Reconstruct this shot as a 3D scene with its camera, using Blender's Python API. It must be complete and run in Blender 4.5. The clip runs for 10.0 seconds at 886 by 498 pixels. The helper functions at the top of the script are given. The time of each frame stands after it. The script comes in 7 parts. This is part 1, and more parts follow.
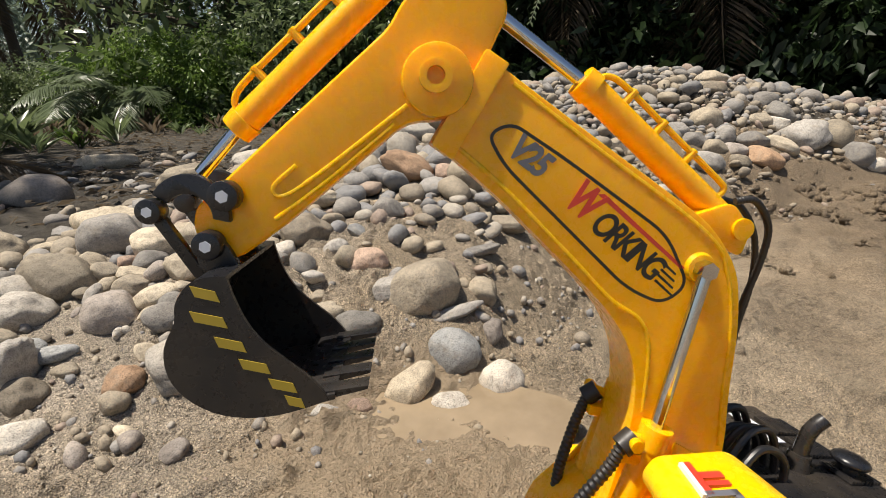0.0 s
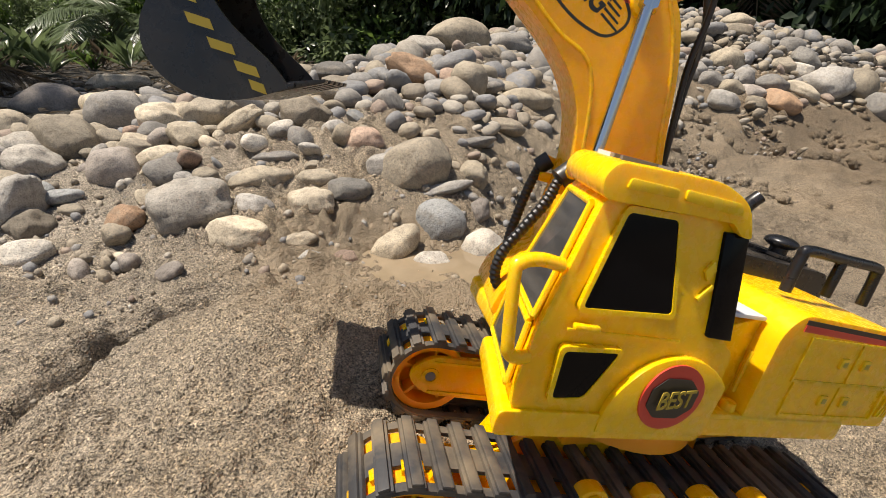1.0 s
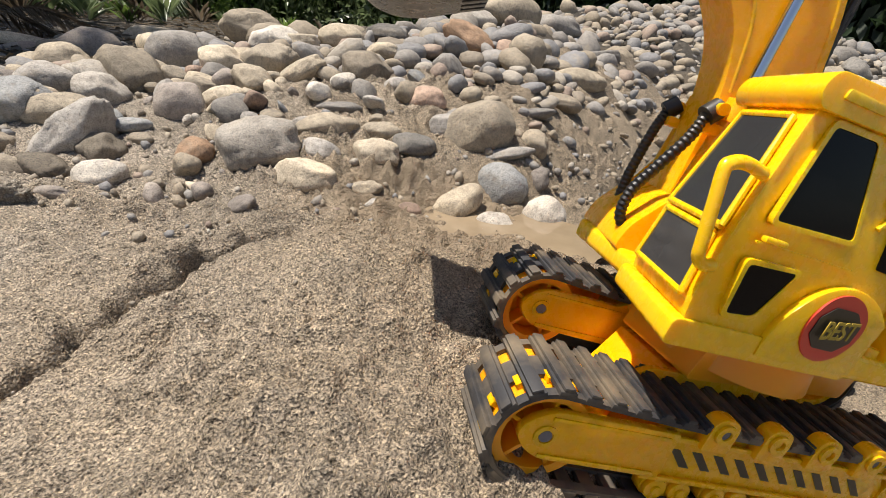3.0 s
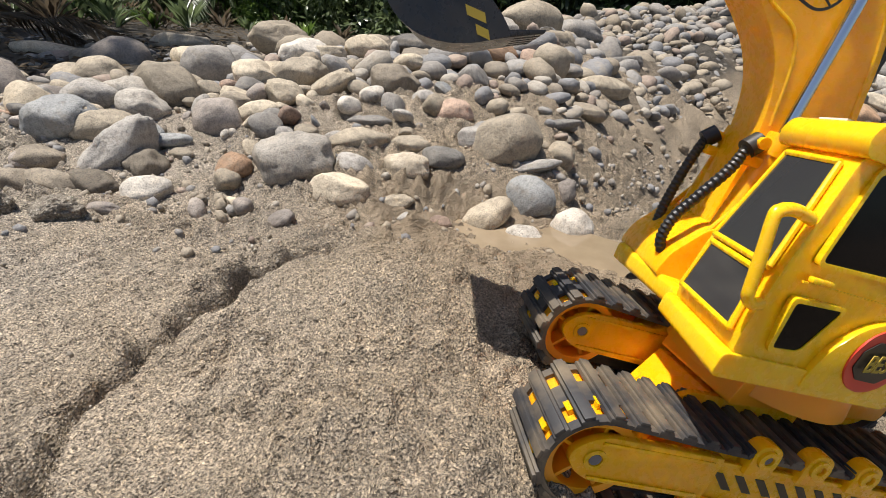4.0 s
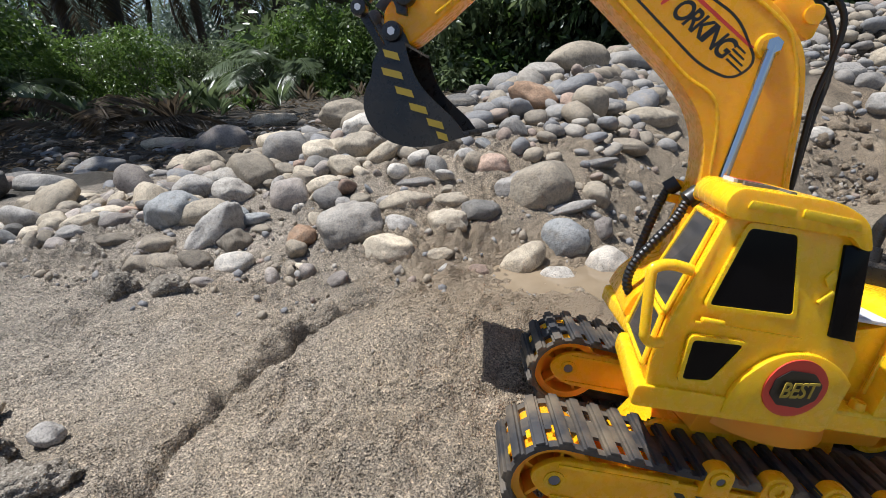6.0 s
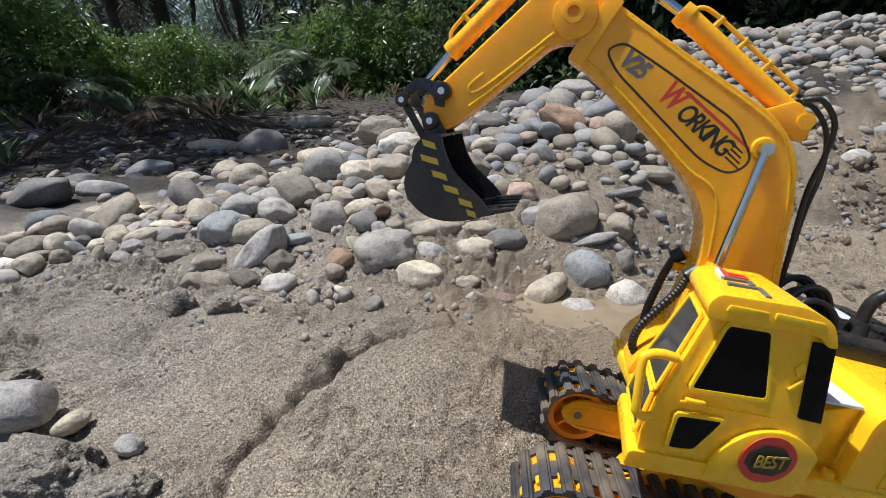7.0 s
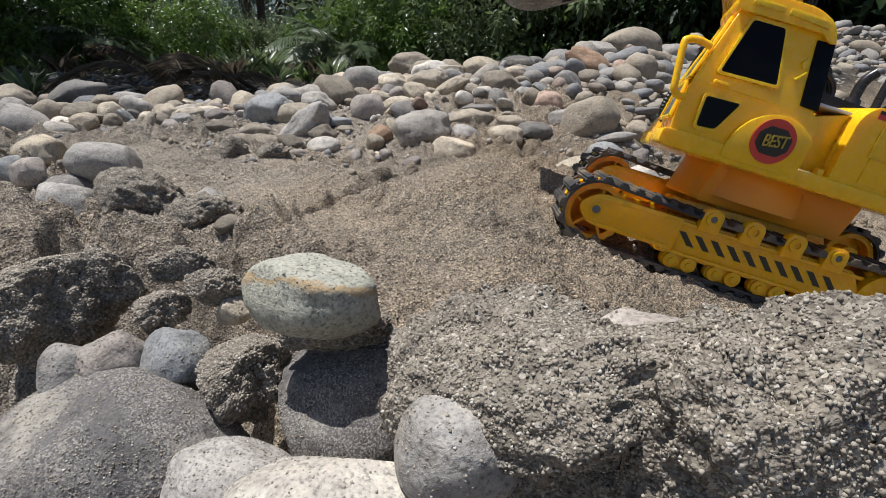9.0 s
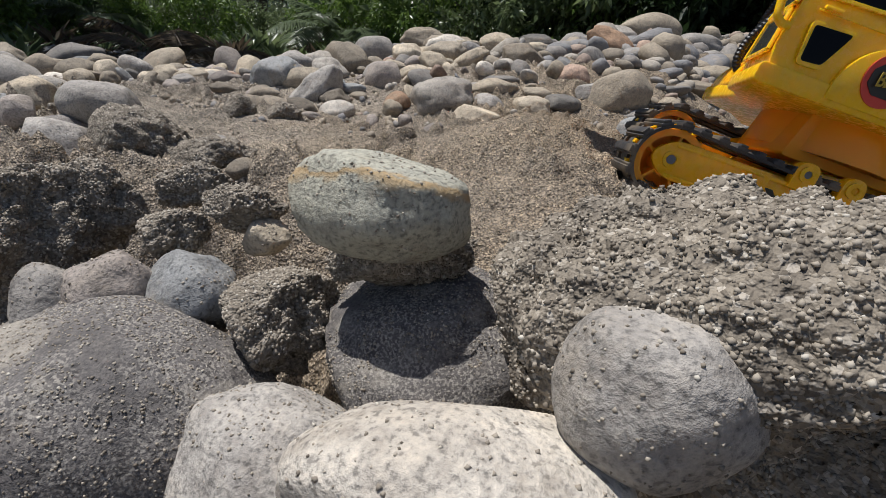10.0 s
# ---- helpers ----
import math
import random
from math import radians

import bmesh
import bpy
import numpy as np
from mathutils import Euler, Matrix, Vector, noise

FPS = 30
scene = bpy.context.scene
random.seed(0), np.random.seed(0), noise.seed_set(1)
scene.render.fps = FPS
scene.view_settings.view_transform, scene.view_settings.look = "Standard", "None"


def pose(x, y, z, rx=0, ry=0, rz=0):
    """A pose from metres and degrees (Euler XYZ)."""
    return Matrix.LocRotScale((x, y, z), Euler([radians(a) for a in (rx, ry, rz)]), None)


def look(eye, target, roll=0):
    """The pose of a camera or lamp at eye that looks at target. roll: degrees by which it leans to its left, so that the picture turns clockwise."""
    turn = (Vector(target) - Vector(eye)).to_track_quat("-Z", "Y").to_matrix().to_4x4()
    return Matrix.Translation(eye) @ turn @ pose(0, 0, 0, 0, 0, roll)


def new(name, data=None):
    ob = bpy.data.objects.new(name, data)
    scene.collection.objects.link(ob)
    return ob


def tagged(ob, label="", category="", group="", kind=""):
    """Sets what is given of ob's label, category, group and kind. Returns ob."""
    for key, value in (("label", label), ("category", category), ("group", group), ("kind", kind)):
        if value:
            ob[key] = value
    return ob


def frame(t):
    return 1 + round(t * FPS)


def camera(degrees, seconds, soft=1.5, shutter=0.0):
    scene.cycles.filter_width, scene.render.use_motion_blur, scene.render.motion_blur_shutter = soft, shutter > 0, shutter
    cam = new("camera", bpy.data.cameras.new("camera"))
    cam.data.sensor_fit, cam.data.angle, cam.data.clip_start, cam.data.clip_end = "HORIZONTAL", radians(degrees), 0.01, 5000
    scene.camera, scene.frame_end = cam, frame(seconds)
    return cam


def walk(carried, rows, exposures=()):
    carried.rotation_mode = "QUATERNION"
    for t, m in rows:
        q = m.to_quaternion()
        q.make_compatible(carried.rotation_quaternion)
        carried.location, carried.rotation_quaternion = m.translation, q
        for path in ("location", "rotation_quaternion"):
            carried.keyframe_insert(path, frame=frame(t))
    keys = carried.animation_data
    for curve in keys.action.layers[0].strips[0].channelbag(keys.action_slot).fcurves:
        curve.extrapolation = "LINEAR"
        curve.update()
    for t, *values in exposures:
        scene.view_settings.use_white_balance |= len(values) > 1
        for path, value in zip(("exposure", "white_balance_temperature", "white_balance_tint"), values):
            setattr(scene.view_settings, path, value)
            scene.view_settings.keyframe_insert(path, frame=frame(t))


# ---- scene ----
cam = camera(86.4, 10.0, soft=0.65)
PATH = [
    (0.0, 0.0002, 0.0140, 0.3283, 70.08, 2.23, 2.58),
    (0.5, 0.0124, -0.0218, 0.2755, 66.54, 1.57, 3.07),
    (1.0, 0.0270, -0.0382, 0.2409, 65.24, -0.50, 5.01),
    (1.5, 0.0418, -0.0614, 0.2126, 63.83, -2.85, 7.40),
    (2.0, 0.0573, -0.0817, 0.1973, 62.31, -3.10, 8.15),
    (2.5, 0.0130, -0.0605, 0.2010, 63.60, -3.20, 8.30),
    (3.0, -0.0270, -0.0570, 0.2105, 63.60, -5.00, 8.20),
    (4.5, -0.0440, -0.0690, 0.2280, 63.60, -2.80, 11.00),
    (5.0, -0.0430, -0.0725, 0.2200, 67.20, -0.20, 11.80),
    (5.5, -0.0080, -0.0800, 0.2350, 67.80, 2.80, 14.80),
    (7.0, 0.0270, -0.1110, 0.3120, 67.70, 4.00, 21.30),
    (7.5, 0.0050, -0.1130, 0.3310, 68.10, 5.20, 23.30),
    (8.0, 0.0330, -0.1430, 0.3110, 70.20, 8.40, 25.30),
    (8.5, -0.0120, -0.1670, 0.2580, 68.50, 4.00, 21.00),
    (9.0, 0.0250, -0.2430, 0.1620, 68.60, -1.50, 22.80),
    (9.5, 0.0000, -0.2280, 0.1340, 68.20, -2.70, 20.60),
    (10.0, -0.0140, -0.2280, 0.1210, 68.00, -3.60, 22.90),
]
walk(cam, [(t, pose(x, y, z, rx, ry, rz)) for t, x, y, z, rx, ry, rz in PATH], [(0.0, 0.43, 6800, 11), (2.5, 0.50, 6700, 12), (5.0, 0.46, 6050, 11), (7.5, 0.24, 5650, 10), (9.0, 0.18, 5950, 11), (10.0, 0.0, 6050, 12)])

# ---- light ----
SUN_FROM = Vector((-0.34, 0.0, 1.0)).normalized()
world = bpy.data.worlds.new("sky")
scene.world = world
world.use_nodes = True
wn = world.node_tree
sky = wn.nodes.new("ShaderNodeTexSky")
sky.sky_type = "NISHITA"
sky.sun_disc = False
sky.sun_elevation = math.asin(SUN_FROM.z)
sky.sun_rotation = math.atan2(SUN_FROM.x, SUN_FROM.y)
sky.air_density, sky.dust_density = 1.0, 1.5
wn.nodes["Background"].inputs["Strength"].default_value = 0.080
wn.links.new(sky.outputs["Color"], wn.nodes["Background"].inputs["Color"])
sun = new("sun", bpy.data.lights.new("sun", "SUN"))
sun.data.energy = 5.0
sun.data.angle = radians(0.53)
sun.data.color = (1.0, 0.95, 0.86)
sun.matrix_world = look(SUN_FROM * 20, (0, 0, 0))
scene.view_settings.exposure = 0.0


# ---- materials ----
def material(name, color, rough=0.5, metal=0.0, coat=0.0):
    m = bpy.data.materials.new(name)
    m.use_nodes = True
    b = m.node_tree.nodes["Principled BSDF"]
    b.inputs["Base Color"].default_value = (*color, 1)
    b.inputs["Roughness"].default_value = rough
    b.inputs["Metallic"].default_value = metal
    b.inputs["Coat Weight"].default_value = coat
    return m


def nodes_of(m):
    t = m.node_tree
    return t, t.nodes, t.links, t.nodes["Principled BSDF"]


def add_noise(t, scale, detail=4, rough=0.55, coords=None, dim="3D"):
    n = t.nodes.new("ShaderNodeTexNoise")
    n.noise_dimensions = dim
    n.inputs["Scale"].default_value = scale
    n.inputs["Detail"].default_value = detail
    n.inputs["Roughness"].default_value = rough
    if coords:
        t.links.new(coords, n.inputs["Vector"])
    return n


def ramp(t, source, stops):
    r = t.nodes.new("ShaderNodeValToRGB")
    r.color_ramp.elements.remove(r.color_ramp.elements[1])
    for i, (pos, col) in enumerate(stops):
        e = r.color_ramp.elements[0] if i == 0 else r.color_ramp.elements.new(pos)
        e.position, e.color = pos, (*col, 1)
    t.links.new(source, r.inputs["Fac"])
    return r


def mix(t, fac, a, b, mode="MIX"):
    n = t.nodes.new("ShaderNodeMix")
    n.data_type, n.blend_type = "RGBA", mode
    for sock, v in ((n.inputs[0], fac), (n.inputs[6], a), (n.inputs[7], b)):
        if isinstance(v, (int, float)):
            sock.default_value = v
        elif isinstance(v, tuple):
            sock.default_value = (*v, 1)
        else:
            t.links.new(v, sock)
    return n.outputs[2]


def bump(t, height, strength, distance, normal=None):
    n = t.nodes.new("ShaderNodeBump")
    n.inputs["Strength"].default_value = strength
    n.inputs["Distance"].default_value = distance
    t.links.new(height, n.inputs["Height"])
    if normal:
        t.links.new(normal, n.inputs["Normal"])
    return n.outputs["Normal"]


def position(t):
    return t.nodes.new("ShaderNodeNewGeometry").outputs["Position"]


def plastic(name, color, rough=0.32, dust=0.25, sss=0.0):
    m = material(name, color, rough)
    t, nodes, links, b = nodes_of(m)
    p = position(t)
    big = add_noise(t, 22, 5, 0.6, p)
    fine = add_noise(t, 260, 3, 0.6, p)
    d = ramp(t, big.outputs["Fac"], [(0.45, (0, 0, 0)), (0.75, (dust, dust, dust))])
    links.new(mix(t, d.outputs["Color"], color, (0.36, 0.27, 0.16)), b.inputs["Base Color"])
    r = ramp(t, fine.outputs["Fac"], [(0.3, (rough - 0.06,) * 3), (0.8, (rough + 0.14,) * 3)])
    links.new(r.outputs["Color"], b.inputs["Roughness"])
    links.new(bump(t, fine.outputs["Fac"], 0.06, 0.001), b.inputs["Normal"])
    if sss:
        b.inputs["Subsurface Weight"].default_value = sss
        b.inputs["Subsurface Radius"].default_value = (1.0, 0.55, 0.05)
        b.inputs["Subsurface Scale"].default_value = 0.006
    return m


YELLOW = plastic("yellow plastic", (0.98, 0.455, 0.002), 0.26, 0.04, 0.5)
LEMON = plastic("lemon yellow plastic", (1.0, 0.545, 0.004), 0.24, 0.03, 0.45)
# darker copy of the yellow plastic, with shade put into its colour
SHADED_YELLOW = plastic("shaded yellow plastic", (0.95, 0.37, 0.004), 0.34, 0.08, 0.35)
BLACK = plastic("black plastic", (0.012, 0.012, 0.014), 0.28, 0.10)
RUBBER = plastic("black rubber", (0.034, 0.033, 0.035), 0.6, 0.7)
HOSE = plastic("black hose", (0.012, 0.012, 0.013), 0.4, 0.1)
DARK_WINDOW = material("dark window", (0.004, 0.004, 0.005), 0.12)
DARK_WINDOW.node_tree.nodes["Principled BSDF"].inputs["Specular IOR Level"].default_value = 0.10
SMOKED = material("smoked glass", (0.035, 0.035, 0.037), 0.10)
CHROME = material("chrome", (0.62, 0.63, 0.66), 0.16, 1.0)
DECAL_BLACK = material("black print", (0.02, 0.018, 0.015), 0.4)
DECAL_RED = material("red print", (0.62, 0.05, 0.03), 0.4)
DECAL_GREY = material("grey print", (0.14, 0.14, 0.16), 0.4)
DECAL_SILVER = material("silver print", (0.62, 0.64, 0.68), 0.35)
DECAL_YELLOW = material("ochre print", (0.42, 0.30, 0.03), 0.5)


def halved(t, source):
    n = t.nodes.new("ShaderNodeMath")
    n.operation = "MULTIPLY"
    n.inputs[1].default_value = 0.5
    t.links.new(source, n.inputs[0])
    return n.outputs[0]


def sand_material():
    m = material("damp river sand", (0.3, 0.25, 0.2), 0.85)
    t, nodes, links, b = nodes_of(m)
    p = position(t)
    broad = add_noise(t, 5.0, 5, 0.6, p)
    patch = add_noise(t, 28, 5, 0.6, p)
    grain = t.nodes.new("ShaderNodeTexVoronoi")
    grain.inputs["Scale"].default_value = 620
    links.new(p, grain.inputs["Vector"])
    speck = add_noise(t, 900, 2, 0.5, p)
    base = ramp(t, broad.outputs["Fac"], [(0.3, (0.292, 0.238, 0.172)), (0.5, (0.368, 0.300, 0.217)), (0.72, (0.435, 0.355, 0.258))])
    # greyer, drier sand away from the puddle
    split = t.nodes.new("ShaderNodeSeparateXYZ")
    links.new(p, split.inputs[0])
    drift = t.nodes.new("ShaderNodeMath")
    drift.operation = "MULTIPLY_ADD"
    links.new(add_noise(t, 6.5, 5, 0.65, p).outputs["Fac"], drift.inputs[0])
    drift.inputs[1].default_value = 0.9
    links.new(split.outputs["X"], drift.inputs[2])
    dry = ramp(t, drift.outputs[0], [(0.0, (1, 1, 1)), (0.42, (0, 0, 0))])
    paler = ramp(t, broad.outputs["Fac"], [(0.3, (0.335, 0.292, 0.236)), (0.5, (0.405, 0.354, 0.288)), (0.72, (0.470, 0.412, 0.338))])
    base_color = mix(t, dry.outputs["Color"], base.outputs["Color"], paler.outputs["Color"])
    # smooth wet mud round the puddle
    ring = t.nodes.new("ShaderNodeVectorMath")
    ring.operation = "MULTIPLY_ADD"
    links.new(p, ring.inputs[0])
    ring.inputs[1].default_value, ring.inputs[2].default_value = (5.6, 7.0, 0), (0.20, -2.45, 0)
    size = t.nodes.new("ShaderNodeVectorMath")
    size.operation = "LENGTH"
    links.new(ring.outputs[0], size.inputs[0])
    shore = t.nodes.new("ShaderNodeMath")
    shore.operation = "MULTIPLY_ADD"
    links.new(add_noise(t, 17, 6, 0.65, p).outputs["Fac"], shore.inputs[0])
    shore.inputs[1].default_value = 1.1
    links.new(size.outputs["Value"], shore.inputs[2])
    mud = ramp(t, halved(t, shore.outputs[0]), [(0.60, (1, 1, 1)), (0.84, (0, 0, 0))])
    damp = ramp(t, halved(t, drift.outputs[0]), [(0.42, (1, 1, 1)), (0.66, (0.64, 0.60, 0.55))])
    base_color = mix(t, 1.0, base_color, damp.outputs["Color"], "MULTIPLY")
    c = mix(t, 0.55, base_color, ramp(t, patch.outputs["Fac"], [(0.3, (0.6, 0.58, 0.55)), (0.7, (1.15, 1.12, 1.1))]).outputs["Color"], "MULTIPLY")
    g = ramp(t, speck.outputs["Fac"], [(0.34, (0.24, 0.22, 0.20)), (0.47, (1, 1, 1)), (0.66, (1.7, 1.65, 1.56))])
    c = mix(t, 0.8, c, g.outputs["Color"], "MULTIPLY")
    cell = t.nodes.new("ShaderNodeSeparateColor")
    links.new(grain.outputs["Color"], cell.inputs[0])
    cg = ramp(t, cell.outputs[0], [(0.0, (0.46, 0.44, 0.42)), (0.45, (1, 1, 1)), (0.86, (1.15, 1.13, 1.1)), (1.0, (1.65, 1.6, 1.52))])
    c = mix(t, 0.75, c, cg.outputs["Color"], "MULTIPLY")
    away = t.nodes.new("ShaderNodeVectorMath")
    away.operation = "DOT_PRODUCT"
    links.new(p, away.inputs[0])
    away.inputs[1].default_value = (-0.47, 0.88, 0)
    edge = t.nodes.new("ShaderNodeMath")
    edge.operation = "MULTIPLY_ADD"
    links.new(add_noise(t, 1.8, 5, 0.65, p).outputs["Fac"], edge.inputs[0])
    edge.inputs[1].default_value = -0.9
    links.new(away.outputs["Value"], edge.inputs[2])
    # dark litter towards the forest; under the heap it also stands for shaded gaps
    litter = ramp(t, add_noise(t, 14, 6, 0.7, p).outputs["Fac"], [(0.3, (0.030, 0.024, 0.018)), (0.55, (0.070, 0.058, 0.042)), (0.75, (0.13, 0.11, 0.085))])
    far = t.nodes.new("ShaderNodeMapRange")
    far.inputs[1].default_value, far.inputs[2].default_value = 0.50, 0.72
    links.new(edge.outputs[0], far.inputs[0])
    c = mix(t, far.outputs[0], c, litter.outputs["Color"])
    c = mix(t, mud.outputs["Color"], c, (0.335, 0.255, 0.168))
    links.new(c, b.inputs["Base Color"])
    rr = ramp(t, broad.outputs["Fac"], [(0.35, (0.6, 0.6, 0.6)), (0.6, (0.92, 0.92, 0.92))])
    links.new(rr.outputs["Color"], b.inputs["Roughness"])
    n1 = bump(t, grain.outputs["Distance"], 1.0, 0.0030)
    mid = add_noise(t, 130, 5, 0.65, p)
    n2 = bump(t, mid.outputs["Fac"], 0.6, 0.006, n1)
    n2 = bump(t, add_noise(t, 42, 5, 0.7, p).outputs["Fac"], 0.55, 0.02, n2)
    n2 = bump(t, add_noise(t, 330, 4, 0.7, p).outputs["Fac"], 0.8, 0.0034, n2)
    links.new(n2, b.inputs["Normal"])
    return m


def stone_material(name, per_object=True):
    m = material(name, (0.35, 0.32, 0.28), 0.78)
    t, nodes, links, b = nodes_of(m)
    if per_object:
        info = t.nodes.new("ShaderNodeObjectInfo")
        rnd = info.outputs["Random"]
    else:
        geo = t.nodes.new("ShaderNodeNewGeometry")
        rnd = geo.outputs["Random Per Island"]
    p = position(t)
    shift = t.nodes.new("ShaderNodeVectorMath")
    shift.operation = "ADD"
    comb = t.nodes.new("ShaderNodeMath")
    comb.operation = "MULTIPLY"
    comb.inputs[1].default_value = 37.0
    links.new(rnd, comb.inputs[0])
    links.new(p, shift.inputs[0])
    links.new(comb.outputs[0], shift.inputs[1])
    v = shift.outputs[0]
    tint = ramp(t, rnd, [(0.0, (0.38, 0.36, 0.335)), (0.14, (0.45, 0.39, 0.30)), (0.28, (0.33, 0.335, 0.345)), (0.40, (0.50, 0.44, 0.345)),
                         (0.52, (0.37, 0.325, 0.26)), (0.62, (0.42, 0.41, 0.395)), (0.74, (0.45, 0.36, 0.30)), (0.84, (0.55, 0.51, 0.445)), (0.93, (0.34, 0.345, 0.36)), (1.0, (0.47, 0.405, 0.31))])
    tint.color_ramp.interpolation = "CONSTANT"
    big = add_noise(t, 24, 6, 0.62, v)
    mid = add_noise(t, 130, 5, 0.65, v)
    fine = add_noise(t, 800, 3, 0.6, v)
    c = mix(t, 0.8, mix(t, 1.0, tint.outputs["Color"], (0.66, 0.635, 0.605), "MULTIPLY"), ramp(t, big.outputs["Fac"], [(0.3, (0.70, 0.68, 0.66)), (0.55, (1, 1, 1)), (0.75, (1.22, 1.18, 1.12))]).outputs["Color"], "MULTIPLY")
    c = mix(t, 0.7, c, ramp(t, mid.outputs["Fac"], [(0.3, (0.66, 0.64, 0.63)), (0.5, (1, 1, 1)), (0.72, (1.25, 1.22, 1.18))]).outputs["Color"], "MULTIPLY")
    c = mix(t, 0.55, c, ramp(t, fine.outputs["Fac"], [(0.33, (0.5, 0.5, 0.5)), (0.48, (1, 1, 1)), (0.68, (1.3, 1.3, 1.28))]).outputs["Color"], "MULTIPLY")
    # dried sand and dust clinging in patches
    cling = add_noise(t, 34, 6, 0.7, v)
    k = ramp(t, cling.outputs["Fac"], [(0.55, (0, 0, 0)), (0.68, (0.75, 0.75, 0.75))])
    c = mix(t, k.outputs["Color"], c, (0.31, 0.26, 0.195))
    links.new(c, b.inputs["Base Color"])
    vor = t.nodes.new("ShaderNodeTexVoronoi")
    vor.inputs["Scale"].default_value = 260
    links.new(v, vor.inputs["Vector"])
    n = bump(t, fine.outputs["Fac"], 0.35, 0.0009)
    n = bump(t, mid.outputs["Fac"], 0.5, 0.004, n)
    n = bump(t, vor.outputs["Distance"], 0.18, 0.0015, n)
    links.new(n, b.inputs["Normal"])
    return m


SAND = sand_material()
STONES_FAR = stone_material("river stones far", False)


def water_material():
    m = material("muddy water", (0.24, 0.18, 0.115), 0.10)
    t, nodes, links, b = nodes_of(m)
    links.new(ramp(t, add_noise(t, 16, 4, 0.6, position(t)).outputs["Fac"], [(0.3, (0.20, 0.15, 0.095)), (0.7, (0.28, 0.215, 0.14))]).outputs["Color"], b.inputs["Base Color"])
    links.new(bump(t, add_noise(t, 70, 3, 0.5, position(t)).outputs["Fac"], 0.12, 0.003), b.inputs["Normal"])
    return m


WATER = water_material()


def grain_material():
    m = material("loose sand grains", (0.34, 0.31, 0.27), 0.8)
    t, nodes, links, b = nodes_of(m)
    geo = t.nodes.new("ShaderNodeNewGeometry")
    links.new(ramp(t, geo.outputs["Random Per Island"], [(0.0, (0.15, 0.125, 0.095)), (0.5, (0.29, 0.25, 0.195)), (0.92, (0.37, 0.325, 0.26)), (1.0, (0.56, 0.52, 0.44))]).outputs["Color"], b.inputs["Base Color"])
    return m


GRAINS = grain_material()


# ---- the lie of the land ----
def smooth(a):
    a = np.clip(a, 0, 1)
    return a * a * (3 - 2 * a)


def foot_line(x):
    """Where the stone heap meets the sand: y as a function of x."""
    return np.interp(x, [-6, -2.2, -1.8, -1.5, -1.2, -1.0, -0.85, -0.7, -0.5, -0.2, 0.0, 0.12, 0.3, 0.6, 1.1, 3.0],
                     [-0.6, -0.35, -0.12, 0.05, 0.08, 0.12, 0.21, 0.30, 0.33, 0.38, 0.46, 0.60, 0.88, 1.15, 1.50, 2.2])


def wobble(x, y, f, seed):
    a = np.sin(x * f * 1.31 + y * f * 0.83 + seed) + np.sin(-x * f * 0.71 + y * f * 1.57 + seed * 2.3)
    b = np.sin(x * f * 2.9 - y * f * 1.9 + seed * 1.7) * 0.5 + np.sin(x * f * 2.1 + y * f * 3.3 + seed * 0.6) * 0.5
    return (a + b) / 3


def bell(x, y, cx, cy, rx, ry):
    return np.exp(-((x - cx) / rx) ** 2 - ((y - cy) / ry) ** 2)


BANK_TURN, BANK_FROM, BANK_TO = radians(-22), (-0.725, -0.100), (0.008, -0.115)


def bank_coords(x, y):
    """Coordinates along and across the bank for a place on the ground."""
    c, s = math.cos(BANK_TURN), math.sin(BANK_TURN)
    dx, dy = x - BANK_TO[0], y - BANK_TO[1]
    return BANK_FROM[0] + c * dx + s * dy, BANK_FROM[1] - s * dx + c * dy


def bank_place(u, v):
    """The place on the ground for coordinates along and across the bank."""
    c, s = math.cos(BANK_TURN), math.sin(BANK_TURN)
    du, dv = u - BANK_FROM[0], v - BANK_FROM[1]
    return BANK_TO[0] + c * du - s * dv, BANK_TO[1] + s * du + c * dv


